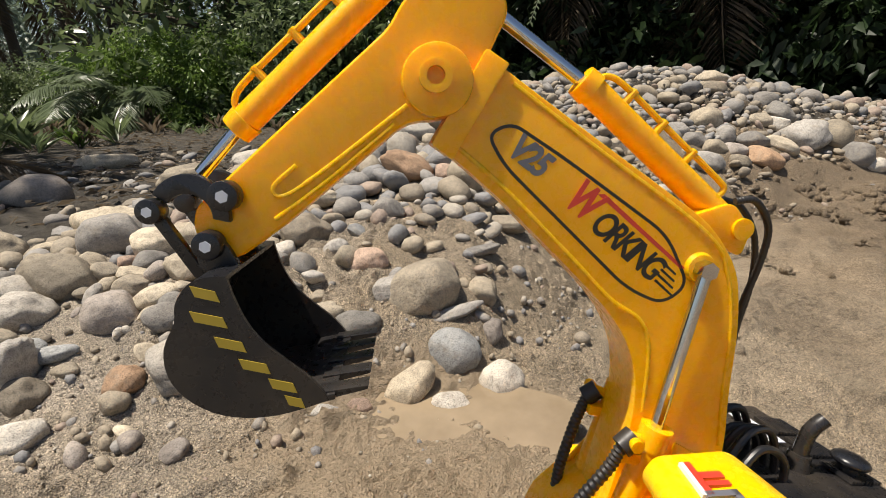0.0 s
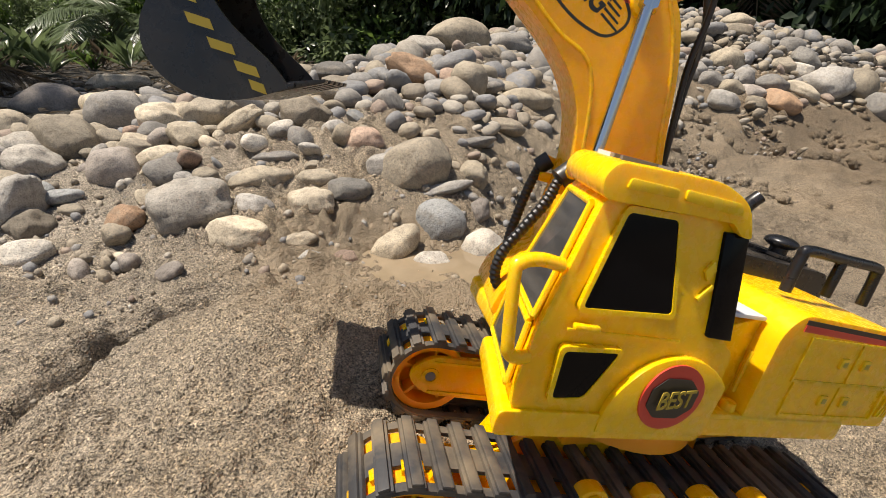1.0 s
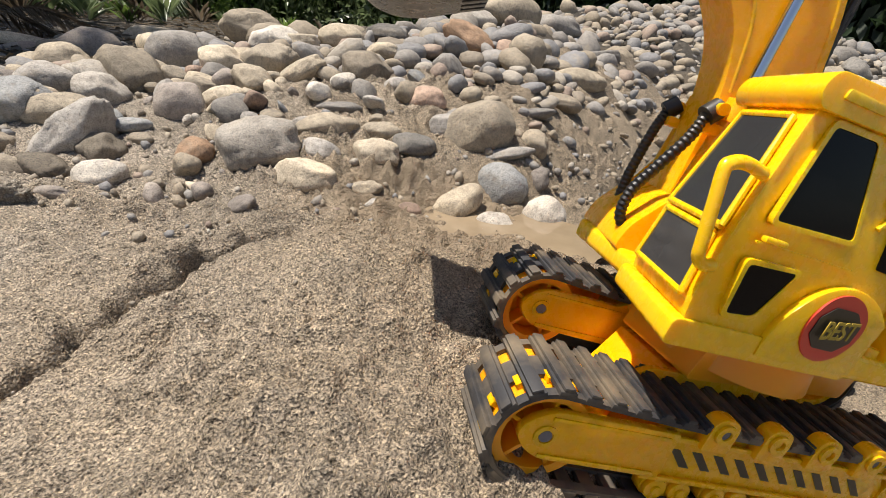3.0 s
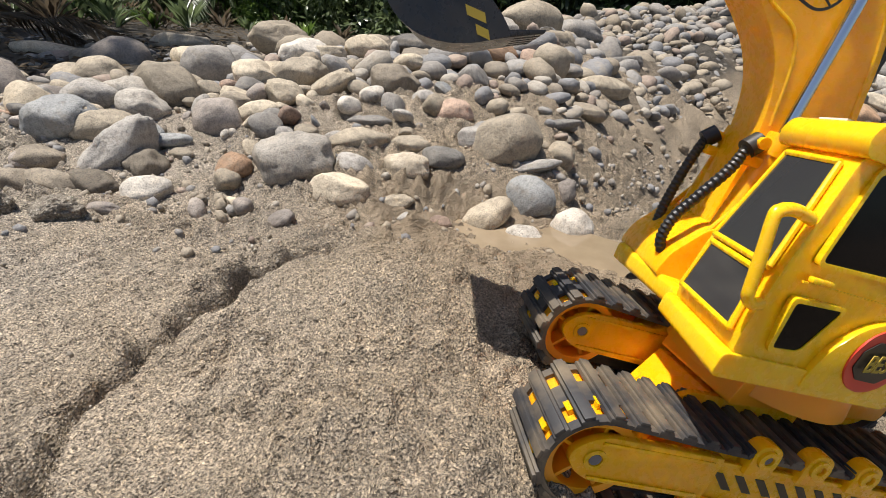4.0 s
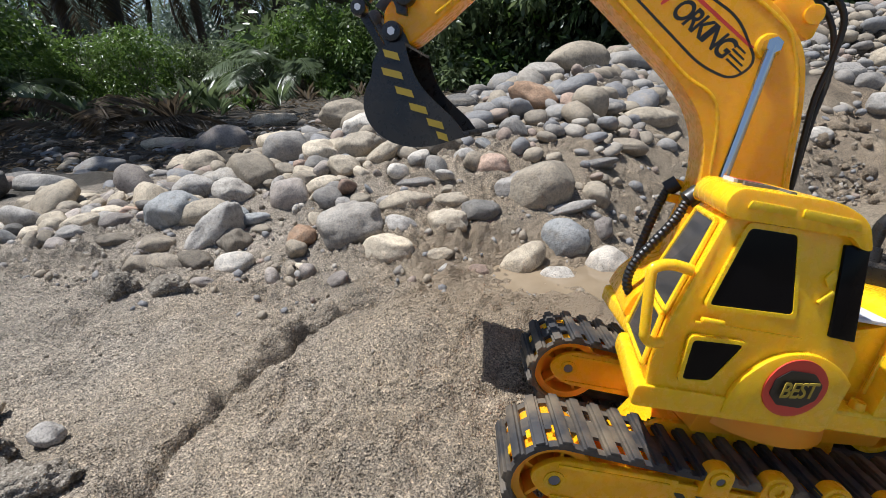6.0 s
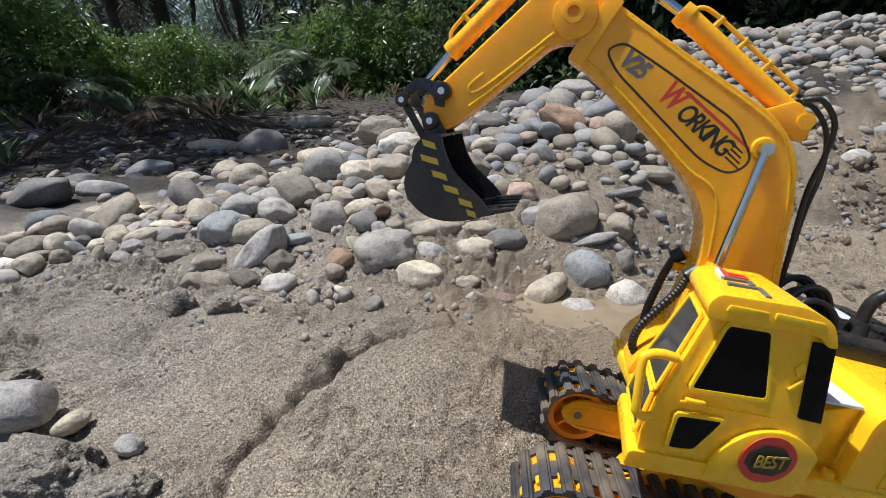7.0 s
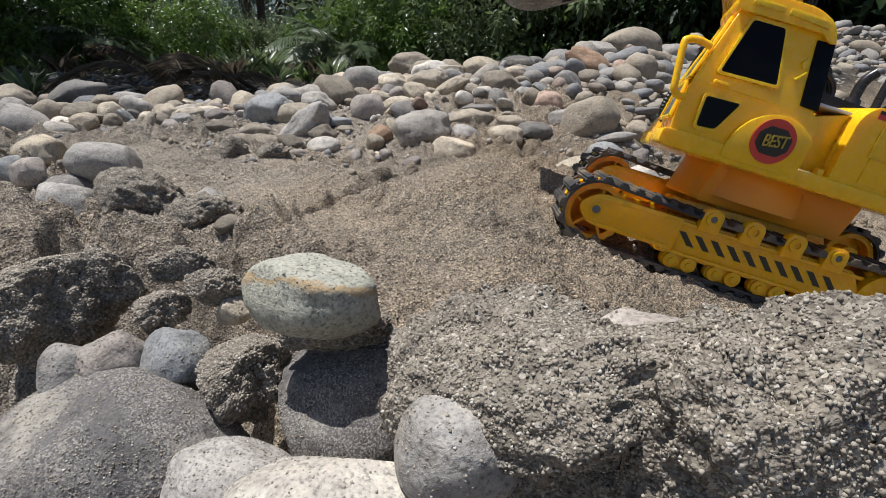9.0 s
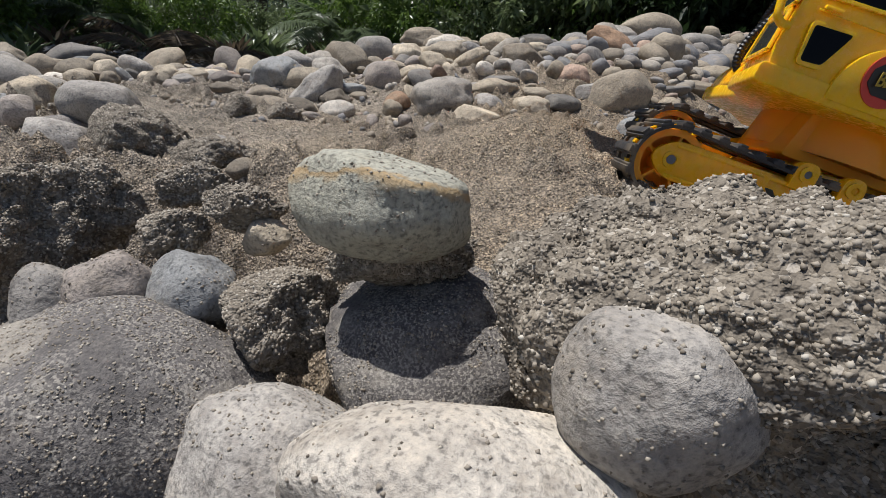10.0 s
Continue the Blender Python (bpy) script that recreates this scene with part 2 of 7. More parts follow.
def ground_height(x, y):
    x, y = np.asarray(x, float), np.asarray(y, float)
    z = 0.038 - 0.105 * (1 - np.exp(-np.maximum(x - 0.0, 0) / 0.24))
    d = y - foot_line(x)
    rise = np.interp(x, [-3.0, -1.5, -1.1, -0.85, -0.65, -0.45, -0.2, 0.4, 1.2], [0.0, 0.0, 0.008, 0.025, 0.055, 0.098, 0.135, 0.22, 0.28])
    reach = np.interp(x, [-1.4, -0.9, -0.5, -0.2, 0.5], [0.18, 0.18, 0.25, 0.31, 0.45])
    fall = np.interp(x, [-3.0, -1.3, -0.8, -0.4, 0.0, 0.4, 1.0], [0.2, 0.22, 0.30, 0.60, 1.25, 1.8, 2.2])
    heap = rise * (1 - np.exp(-np.maximum(d, 0) / reach)) * (1 - smooth((d - fall) / 0.6))
    z = z - 0.09 * smooth((d - fall - 0.25) / 0.8) * smooth((0.3 - x) / 0.4)
    z = z + heap + 0.16 * bell(x, y, 0.75, 2.25, 0.75, 0.55)
    z = z - 0.030 * bell(x, y, -0.035, 0.375, 0.10, 0.085)
    # the undercut bank at the near edge of the sand, in coordinates along and across it
    u, v = bank_coords(x, y)
    edge = -0.085 + 0.03 * wobble(u, v * 0, 9, 1.0) + 0.015 * wobble(u, v * 0, 31, 4.0)
    inside = smooth((-0.47 - u) / 0.12) * smooth((u + 1.10) / 0.14)
    shoulder = smooth((-0.02 - v) / 0.07) * smooth((-0.40 - u) / 0.12) * smooth((u + 1.15) / 0.2)
    z = z + shoulder * (0.052 - z)
    z = z - 0.135 * smooth((edge - v) / 0.10) * inside * smooth((v + 0.85) / 0.4)
    z = z + 0.020 * bell(u, v, -0.60, -0.055, 0.07, 0.04)
    # slow swells
    z = z + 0.006 * wobble(x, y, 7, 0.4) + 0.003 * wobble(x, y, 19, 2.0)
    # the sand packed under the toy's tracks
    lx = -0.889 * (x - 0.0556) - 0.377 * (y - 0.1743)
    ly = 0.403 * (x - 0.0556) - 0.914 * (y - 0.1743)
    out = np.hypot(np.maximum(np.abs(lx + 0.01) - 0.115, 0), np.maximum(np.abs(ly) - 0.085, 0))
    packed = np.exp(-(out / 0.085) ** 2)
    z = z * (1 - packed) + (0.0495 - 0.2960 * x + 0.0117 * y) * packed
    far = smooth((np.hypot(x, y) - 2.2) / 3.0)
    z = z * (1 - far) + far * (-0.01 + 0.05 * wobble(x, y, 0.35, 3.0))
    return z


# ---- building blocks ----
def part(name, bm, mat, parent=None, label="", smooth_angle=35):
    me = bpy.data.meshes.new(name)
    bmesh.ops.recalc_face_normals(bm, faces=bm.faces)
    bm.to_mesh(me)
    bm.free()
    me.materials.append(mat)
    for p in me.polygons:
        p.use_smooth = True
    me.set_sharp_from_angle(angle=radians(smooth_angle))
    ob = new(name, me)
    if parent:
        ob.parent = parent
    if label:
        ob["label"] = label
    return ob


def holder(name, m):
    ob = new(name)
    ob.empty_display_size = 0.02
    ob.matrix_world = m
    return ob


def bevelled(bm, faces_from, size, segments=2):
    if size:
        edges = [e for e in bm.edges if e.index >= faces_from or e.index < 0]
        sharp = [e for e in edges if len(e.link_faces) == 2 and e.calc_face_angle(0) > 0.35]
        bmesh.ops.bevel(bm, geom=sharp, offset=size, segments=segments, profile=0.6, affect="EDGES", clamp_overlap=True)


def prism(profile, y0, y1, bevel_size=0.0, bm=None, segments=2):
    """A plate with an outline in x and z, from y0 to y1."""
    own = bmesh.new()
    vs = [own.verts.new((x, y0, z)) for x, z in profile]
    face = own.faces.new(vs)
    out = bmesh.ops.extrude_face_region(own, geom=[face])
    bmesh.ops.translate(own, verts=[v for v in out["geom"] if isinstance(v, bmesh.types.BMVert)], vec=(0, y1 - y0, 0))
    bmesh.ops.recalc_face_normals(own, faces=own.faces)
    if bevel_size:
        bevelled(own, 0, bevel_size, segments)
    return join(bm, own)


def join(bm, own):
    if bm is None:
        return own
    me = bpy.data.meshes.new("temp")
    own.to_mesh(me)
    own.free()
    bm.from_mesh(me)
    bpy.data.meshes.remove(me)
    return bm


def box(x0, x1, y0, y1, z0, z1, bevel_size=0.0, bm=None, segments=2):
    return prism([(x0, z0), (x1, z0), (x1, z1), (x0, z1)], y0, y1, bevel_size, bm, segments)


def rounded(profile, r, steps=4):
    """Round the corners of an outline; r is one radius or one for each corner."""
    n, out = len(profile), []
    for i, (x, z) in enumerate(profile):
        rad = r[i] if isinstance(r, (list, tuple)) else r
        a, c, b = Vector(profile[i - 1]), Vector((x, z)), Vector(profile[(i + 1) % n])
        if rad <= 0:
            out.append((x, z))
            continue
        u, v = (a - c), (b - c)
        cut = min(rad, u.length * 0.48, v.length * 0.48)
        p, q = c + u.normalized() * cut, c + v.normalized() * cut
        for k in range(steps + 1):
            s = k / steps
            w = p * (1 - s) ** 2 + c * 2 * s * (1 - s) + q * s ** 2
            out.append((w.x, w.y))
    return out


def rod(p0, p1, r0, r1=None, seg=20, bm=None, caps=True):
    own = bmesh.new()
    p0, p1 = Vector(p0), Vector(p1)
    r1 = r0 if r1 is None else r1
    turn = (p1 - p0).to_track_quat("Z", "Y").to_matrix().to_4x4()
    bmesh.ops.create_cone(own, cap_ends=caps, segments=seg, radius1=r0, radius2=r1, depth=(p1 - p0).length,
                          matrix=Matrix.Translation((p0 + p1) / 2) @ turn)
    return join(bm, own)


def disc_y(x, z, y0, y1, r, seg=28, bm=None, bevel_size=0.0):
    own = bmesh.new()
    bmesh.ops.create_cone(own, cap_ends=True, segments=seg, radius1=r, radius2=r, depth=abs(y1 - y0),
                          matrix=Matrix.Translation((x, (y0 + y1) / 2, z)) @ Matrix.Rotation(radians(90), 4, "X"))
    if bevel_size:
        rims = [e for e in own.edges if len(e.link_faces) == 2 and e.calc_face_angle(0) > 0.8]
        bmesh.ops.bevel(own, geom=rims, offset=bevel_size, segments=2, profile=0.6, affect="EDGES", clamp_overlap=True)
    return join(bm, own)


def ring_y(x, z, y0, y1, r_out, r_in, seg=32, bm=None):
    own = bmesh.new()
    loops = []
    for y, r in ((y0, r_out), (y1, r_out), (y1, r_in), (y0, r_in)):
        loops.append([own.verts.new((x + r * math.cos(2 * math.pi * k / seg), y, z + r * math.sin(2 * math.pi * k / seg))) for k in range(seg)])
    for i in range(4):
        a, b = loops[i], loops[(i + 1) % 4]
        for k in range(seg):
            own.faces.new((a[k], a[(k + 1) % seg], b[(k + 1) % seg], b[k]))
    return join(bm, own)


def spline(points, n=10):
    """A smooth line through the points."""
    ps = [Vector(p) for p in points]
    ps = [ps[0] * 2 - ps[1]] + ps + [ps[-1] * 2 - ps[-2]]
    out = []
    for i in range(1, len(ps) - 2):
        a, b, c, d = ps[i - 1:i + 3]
        for k in range(n):
            s = k / n
            out.append(0.5 * ((2 * b) + (c - a) * s + (2 * a - 5 * b + 4 * c - d) * s * s + (3 * b - a - 3 * c + d) * s ** 3))
    return out + [ps[-2]]


def tube(points, r, seg=10, bm=None, ribs=0.0):
    own = bmesh.new()
    rings, up = [], Vector((0.13, 0.2, 0.97))
    for i, p in enumerate(points):
        t = (points[min(i + 1, len(points) - 1)] - points[max(i - 1, 0)]).normalized()
        side = t.cross(up)
        side = side.normalized() if side.length > 1e-4 else Vector((1, 0, 0))
        up = side.cross(t).normalized()
        rr = r * (1 + ribs * (i % 2))
        rings.append([own.verts.new(p + (side * math.cos(2 * math.pi * k / seg) + up * math.sin(2 * math.pi * k / seg)) * rr) for k in range(seg)])
    for a, b in zip(rings, rings[1:]):
        for k in range(seg):
            own.faces.new((a[k], a[(k + 1) % seg], b[(k + 1) % seg], b[k]))
    own.faces.new(list(reversed(rings[0])))
    own.faces.new(rings[-1])
    return join(bm, own)


def lettering(name, text, size, m, mat, parent, label="", shear=0.0, spacing=1.0, stretch=1.0, weight=0.0):
    cu = bpy.data.curves.new(name, "FONT")
    cu.body, cu.size, cu.shear, cu.align_x, cu.align_y = text, size, shear, "CENTER", "CENTER"
    cu.space_character, cu.extrude, cu.offset = spacing, 0.00015, weight
    tmp = new("temp", cu)
    me = bpy.data.meshes.new_from_object(tmp.evaluated_get(bpy.context.evaluated_depsgraph_get()))
    bpy.data.objects.remove(tmp)
    me.name = name
    me.materials.clear()
    me.materials.append(mat)
    ob = new(name, me)
    ob.parent = parent
    ob.matrix_local = m @ Matrix.Diagonal((stretch, 1, 1, 1))
    if label:
        ob["label"] = label
    return ob


# ---- ground ----
def axis(fine0, fine1, step, lo, hi, grow=1.13):
    mid = list(np.arange(fine0, fine1 + step / 2, step))
    up, down, s = [], [], step
    p = mid[-1]
    while p < hi:
        s *= grow
        p += s
        up.append(p)
    s, p = step, mid[0]
    while p > lo:
        s *= grow
        p -= s
        down.append(p)
    return np.array(list(reversed(down)) + mid + up)


def lattice(x, y, f, seed):
    """Smooth random values between -1 and 1 on a lattice of f cells to the metre."""
    u, v = x * f + seed * 13.7, y * f - seed * 7.3
    i, j = np.floor(u), np.floor(v)
    su, sv = smooth(u - i), smooth(v - j)

    def value(a, b):
        h = np.sin(a * 127.1 + b * 311.7 + seed * 74.7) * 43758.5453
        return (h - np.floor(h)) * 2 - 1
    lo = value(i, j) * (1 - su) + value(i + 1, j) * su
    hi = value(i, j + 1) * (1 - su) + value(i + 1, j + 1) * su
    return lo * (1 - sv) + hi * sv


def crumbs(x, y):
    """Small lumps and pits of the damp sand."""
    loose = smooth(0.45 + 0.75 * lattice(x, y, 11, 1) + 0.5 * lattice(x, y, 27, 2))
    z = 0.0026 * lattice(x, y, 33, 3) + 0.0013 * lattice(x, y, 75, 4)
    lump = np.maximum(lattice(x, y, 62, 5) - 0.05, 0) * 0.0090 + np.maximum(lattice(x, y, 125, 6) - 0.1, 0) * 0.0080
    pit = np.minimum(lattice(x, y, 95, 7) + 0.35, 0) * 0.0080
    z = z + loose * (lump + pit) + (0.35 + 0.65 * loose) * (0.0022 * lattice(x, y, 190, 8) + 0.0014 * lattice(x, y, 330, 9))
    return z


FURROW = [(-0.150, 0.262), (-0.185, 0.250), (-0.214, 0.228), (-0.224, 0.196), (-0.229, 0.162), (-0.231, 0.132), (-0.236, 0.104), (-0.239, 0.082), (-0.228, 0.062), (-0.217, 0.052), (-0.204, 0.036), (-0.192, 0.012)]


def furrow_depth(x, y):
    x, y = x + 0.0090 * lattice(x, y, 40, 21) + 0.0032 * lattice(x, y, 130, 22), y + 0.0085 * lattice(x, y, 40, 23) + 0.0032 * lattice(x, y, 130, 24)
    best = np.full(x.shape, 9.0)
    side = np.zeros(x.shape)
    for (ax, ay), (bx, by) in zip(FURROW, FURROW[1:]):
        dx, dy = bx - ax, by - ay
        s = np.clip(((x - ax) * dx + (y - ay) * dy) / (dx * dx + dy * dy), 0, 1)
        px, py = x - ax - s * dx, y - ay - s * dy
        d = np.hypot(px, py)
        near = d < best
        best = np.where(near, d, best)
        side = np.where(near, np.sign(dx * py - dy * px), side)
    w = 0.0040 + 0.0026 * lattice(x, y, 30, 25)
    gap = 0.45 + 0.55 * smooth(0.55 + 1.3 * lattice(x, y, 17, 27) + 0.5 * lattice(x, y, 50, 28))
    cut = -0.021 * gap * np.exp(-(best / w) ** 4) * np.where(side < 0, 1.0, 0.9)
    lip = 0.0045 * np.exp(-((best - 0.017) / 0.011) ** 2) * np.where(side < 0, 1.0, 0.35)
    clods = np.exp(-((best - 0.015) / 0.018) ** 2) * np.where(side < 0, 1.0, 0.25) * (0.013 * np.maximum(lattice(x, y, 80, 31) - 0.1, 0) + 0.008 * np.maximum(lattice(x, y, 150, 32) - 0.1, 0))
    return cut + lip + clods


def make_ground():
    xs = axis(-0.80, 0.50, 0.0028, -60, 60, 1.06)
    ys = axis(-0.28, 0.74, 0.0028, -8, 80, 1.06)
    X, Y = np.meshgrid(xs, ys)
    Z = ground_height(X, Y)
    near = np.exp(-(np.maximum(np.hypot(X + 0.4, Y - 0.2) - 1.5, 0) / 0.9) ** 2)
    fine = (1 - smooth((X - 0.58) / 0.25)) * (1 - smooth((-1.14 - X) / 0.25)) * (1 - smooth((Y - 0.80) / 0.25)) * (1 - smooth((-0.34 - Y) / 0.25))
    U, V = bank_coords(X, Y)
    rough = 1.3 + 0.5 * smooth((Y - foot_line(X) + 0.12) / 0.10) * (1 - smooth((Y - foot_line(X) - 0.04) / 0.08)) + 1.5 * smooth((-0.06 - V) / 0.06) * smooth((-0.42 - U) / 0.1)
    pond = bell(X, Y, -0.035, 0.375, 0.13, 0.10)
    rng = np.random.default_rng(11)
    jitter = rng.normal(0, 0.0005, X.shape)
    Z = Z + near * ((1 - fine) * (0.022 * lattice(X, Y, 8, 41) + 0.020 * np.maximum(lattice(X, Y, 17, 42), -0.3) + 0.010 * lattice(X, Y, 34, 43)) + fine * (crumbs(X, Y) * rough + jitter * rough)) * (1 - 0.6 * pond) + furrow_depth(X, Y) * near
    verts = np.stack([X.ravel(), Y.ravel(), Z.ravel()], 1)
    nx, ny = len(xs), len(ys)
    i = np.arange(ny - 1)[:, None] * nx + np.arange(nx - 1)[None]
    faces = np.stack([i, i + 1, i + nx + 1, i + nx], -1).reshape(-1, 4)
    me = bpy.data.meshes.new("ground")
    me.vertices.add(len(verts))
    me.vertices.foreach_set("co", verts.ravel())
    me.loops.add(faces.size)
    me.loops.foreach_set("vertex_index", faces.ravel().astype(np.int32))
    me.polygons.add(len(faces))
    me.polygons.foreach_set("loop_start", np.arange(0, faces.size, 4, dtype=np.int32))
    me.polygons.foreach_set("use_smooth", np.ones(len(faces), bool))
    me.update(calc_edges=True)
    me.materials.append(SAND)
    return tagged(new("ground", me), "damp grey-brown river sand with crumbs and a furrow", "ground", kind="structure")


make_ground()


def make_puddle():
    """A shallow muddy puddle at the foot of the heap."""
    bm = bmesh.new()
    ring = []
    for k in range(48):
        a = 2 * math.pi * k / 48
        r = 1 + 0.12 * math.sin(3 * a + 1) + 0.07 * math.sin(7 * a)
        ring.append(bm.verts.new((-0.035 + 0.120 * r * math.cos(a), 0.372 + 0.100 * r * math.sin(a), PUDDLE)))
    bm.faces.new(ring)
    tagged(part("water", bm, WATER), "shallow puddle of muddy brown water on the sand", "water", kind="structure")


PUDDLE = float(ground_height(-0.035, 0.375)) + 0.0075
make_puddle()


# ---- the toy excavator ----
EXCAVATOR = Matrix((
    (-0.8891, 0.4027, 0.2175, 0.0556),
    (-0.3774, -0.9140, 0.1492, 0.1743),
    (0.2588, 0.0506, 0.9646, 0.0214),
    (0.0000, 0.0000, 0.0000, 1.0000),
))


def track_line():
    """The line of a track belt round its two wheels, in x and z."""
    pts = []
    fx, fz, fr, rx, rz, rr = 0.0975, 0.0265, 0.0218, -0.1010, 0.0255, 0.0212
    for k in range(25):
        a = radians(90 - 180 * k / 24)
        pts.append((fx + fr * math.cos(a), fz + fr * math.sin(a)))
    for k in range(1, 20):
        s = k / 20
        pts.append((fx + (rx - fx) * s, (fz - fr) + ((rz - rr) - (fz - fr)) * s))
    for k in range(25):
        a = radians(270 - 180 * k / 24)
        pts.append((rx + rr * math.cos(a), rz + rr * math.sin(a)))
    for k in range(1, 20):
        s = k / 20
        sag = 0.0035 * math.sin(math.pi * s)
        pts.append((rx + (fx - rx) * s, (rz + rr) + ((fz + fr) - (rz + rr)) * s - sag))
    return pts


def along(pts, count):
    closed = pts + [pts[0]]
    lens = [0]
    for a, b in zip(closed, closed[1:]):
        lens.append(lens[-1] + math.dist(a, b))
    out = []
    for k in range(count):
        d = lens[-1] * k / count
        i = max(j for j in range(len(lens) - 1) if lens[j] <= d)
        s = (d - lens[i]) / (lens[i + 1] - lens[i])
        a, b = closed[i], closed[i + 1]
        out.append((a[0] + (b[0] - a[0]) * s, a[1] + (b[1] - a[1]) * s, math.atan2(b[1] - a[1], b[0] - a[0])))
    return out


def belt_strip(y0, y1, thick, bm=None):
    own = bmesh.new()
    rings = []
    for x, z, a in along(track_line(), 120):
        nx, nz = -math.sin(a), math.cos(a)
        rings.append([own.verts.new((x + nx * h, y, z + nz * h)) for y, h in ((y0, 0), (y1, 0), (y1, -thick), (y0, -thick))])
    for i in range(len(rings)):
        a, b = rings[i], rings[(i + 1) % len(rings)]
        for k in range(4):
            own.faces.new((a[k], a[(k + 1) % 4], b[(k + 1) % 4], b[k]))
    return join(bm, own)


def make_track(root, side):
    """One track with its belt, wheels, rollers and frame. side: 1 is the machine's left."""
    y_out, y_in = 0.0880 * side, 0.0520 * side
    belt = part("track_belt", belt_strip(0.0640 * side, 0.0760 * side, 0.0018), RUBBER, root, "black rubber track belt dusted with sand")
    part("belt_edge", belt_strip(y_in, y_in + 0.004 * side, 0.0018), RUBBER, belt)
    part("belt_edge", belt_strip(y_out, y_out - 0.004 * side, 0.0018), RUBBER, belt)
    shoe_bm = box(-0.0034, 0.0034, -0.0185, 0.0185, -0.0008, 0.0016, 0.0005)
    box(-0.0022, 0.0022, -0.0185, 0.0185, 0.0014, 0.0031, 0.0006, shoe_bm)
    shoe = None
    for x, z, a in along(track_line(), 48):
        if shoe is None:
            shoe = part("track_shoe", shoe_bm, RUBBER, belt)
            ob = shoe
        else:
            ob = new("track_shoe", shoe.data)
            ob.parent = belt
        ob.matrix_local = pose(x, 0.070 * side, z, 0, -math.degrees(a), 0)
    y = lambda v: v * side
    for name, x, z, r in (("idler_wheel", 0.0975, 0.0265, 0.0196), ("drive_wheel", -0.1010, 0.0255, 0.0190)):
        bm = ring_y(x, z, y(0.056), y(0.0845), r, r * 0.80)
        ring_y(x, z, y(0.056), y(0.0850), r * 0.42, r * 0.20, 24, bm)
        disc_y(x, z, y(0.067), y(0.071), r * 0.82, 28, bm)
        if name == "idler_wheel":
            for k in range(5):
                a = 2 * math.pi * k / 5 + 0.4
                prism([(x + r * 0.3 * math.cos(a) - 0.0008 * math.sin(a), z + r * 0.3 * math.sin(a) + 0.0008 * math.cos(a)),
                       (x + r * 0.3 * math.cos(a) + 0.0008 * math.sin(a), z + r * 0.3 * math.sin(a) - 0.0008 * math.cos(a)),
                       (x + r * 0.82 * math.cos(a) + 0.0008 * math.sin(a), z + r * 0.82 * math.sin(a) - 0.0008 * math.cos(a)),
                       (x + r * 0.82 * math.cos(a) - 0.0008 * math.sin(a), z + r * 0.82 * math.sin(a) + 0.0008 * math.cos(a))], y(0.058), y(0.0835), 0, bm)
        else:
            disc_y(x, z, y(0.071), y(0.0835), r * 0.9, 32, bm, 0.0012)
            ring_y(x, z, y(0.080), y(0.0860), r * 0.42, r * 0.22, 24, bm)
        wheel = part(name, bm, SHADED_YELLOW if name == "idler_wheel" else YELLOW, root, "yellow plastic wheel in a shaded tone" if name == "idler_wheel" else "yellow plastic wheel with a round hub")
        cog = None
        for k in range(22):
            a = 2 * math.pi * k / 22
            if cog is None:
                cog = part("cog", box(-0.0012, 0.0012, -0.0026, 0.0026, -0.001, 0.0026, 0.0), YELLOW, wheel)
                tooth = cog
            else:
                tooth = new("cog", cog.data)
                tooth.parent = wheel
            tooth.matrix_local = pose(x + r * math.cos(a), y(0.0765), z + r * math.sin(a), 0, 90 - math.degrees(a), 0)
    # frame
    lower = [(0.052, 0.0145), (-0.088, 0.0145), (-0.086, 0.0230), (-0.074, 0.0400), (0.048, 0.0400)]
    frame_bm = prism(rounded(lower, [0.002, 0.002, 0.003, 0.003, 0.002]), y(0.0570), y(0.0835), 0.0008)
    side_frame = part("side_frame", frame_bm, YELLOW, root)
    panel = prism(rounded([(0.047, 0.0175), (-0.080, 0.0175), (-0.070, 0.0375), (0.043, 0.0375)], 0.002), y(0.0835), y(0.0852), 0.0005)
    panel = part("panel", panel, YELLOW, side_frame)
    for x0, x1, z0, z1 in ((-0.078, 0.046, 0.0362, 0.0385), (-0.084, 0.050, 0.0160, 0.0183)):
        part("rib", box(x0, x1, y(0.0852), y(0.0870), z0, z1, 0.0006), YELLOW, side_frame)
    for k in range(10):
        x = 0.036 - k * 0.0108
        part("warning_stripe", prism([(x - 0.0078, 0.0235), (x - 0.0030, 0.0235), (x + 0.0058, 0.0318), (x + 0.0010, 0.0318)], y(0.0852), y(0.0855)), DECAL_BLACK, side_frame, "black printed slanted stripe")
    for k, x in enumerate((0.0260, -0.0013, -0.0287, -0.0560)):
        bm = prism(rounded([(x - 0.0066, 0.036), (x + 0.0066, 0.036), (x + 0.0066, 0.0518), (x - 0.0066, 0.0518)], [0, 0, 0.0065, 0.0065], 6), y(0.0825), y(0.0890), 0.0007)
        ring_y(x, 0.0453, y(0.0885), y(0.0902), 0.0046, 0.0022, 20, bm)
        roller = part("upper_roller", bm, YELLOW, side_frame)
        part("axle_hole", disc_y(x, 0.0453, y(0.0880), y(0.0893), 0.0024 if k in (0, 3) else 0.0012, 14), DECAL_GREY if k in (0, 3) else YELLOW, roller)
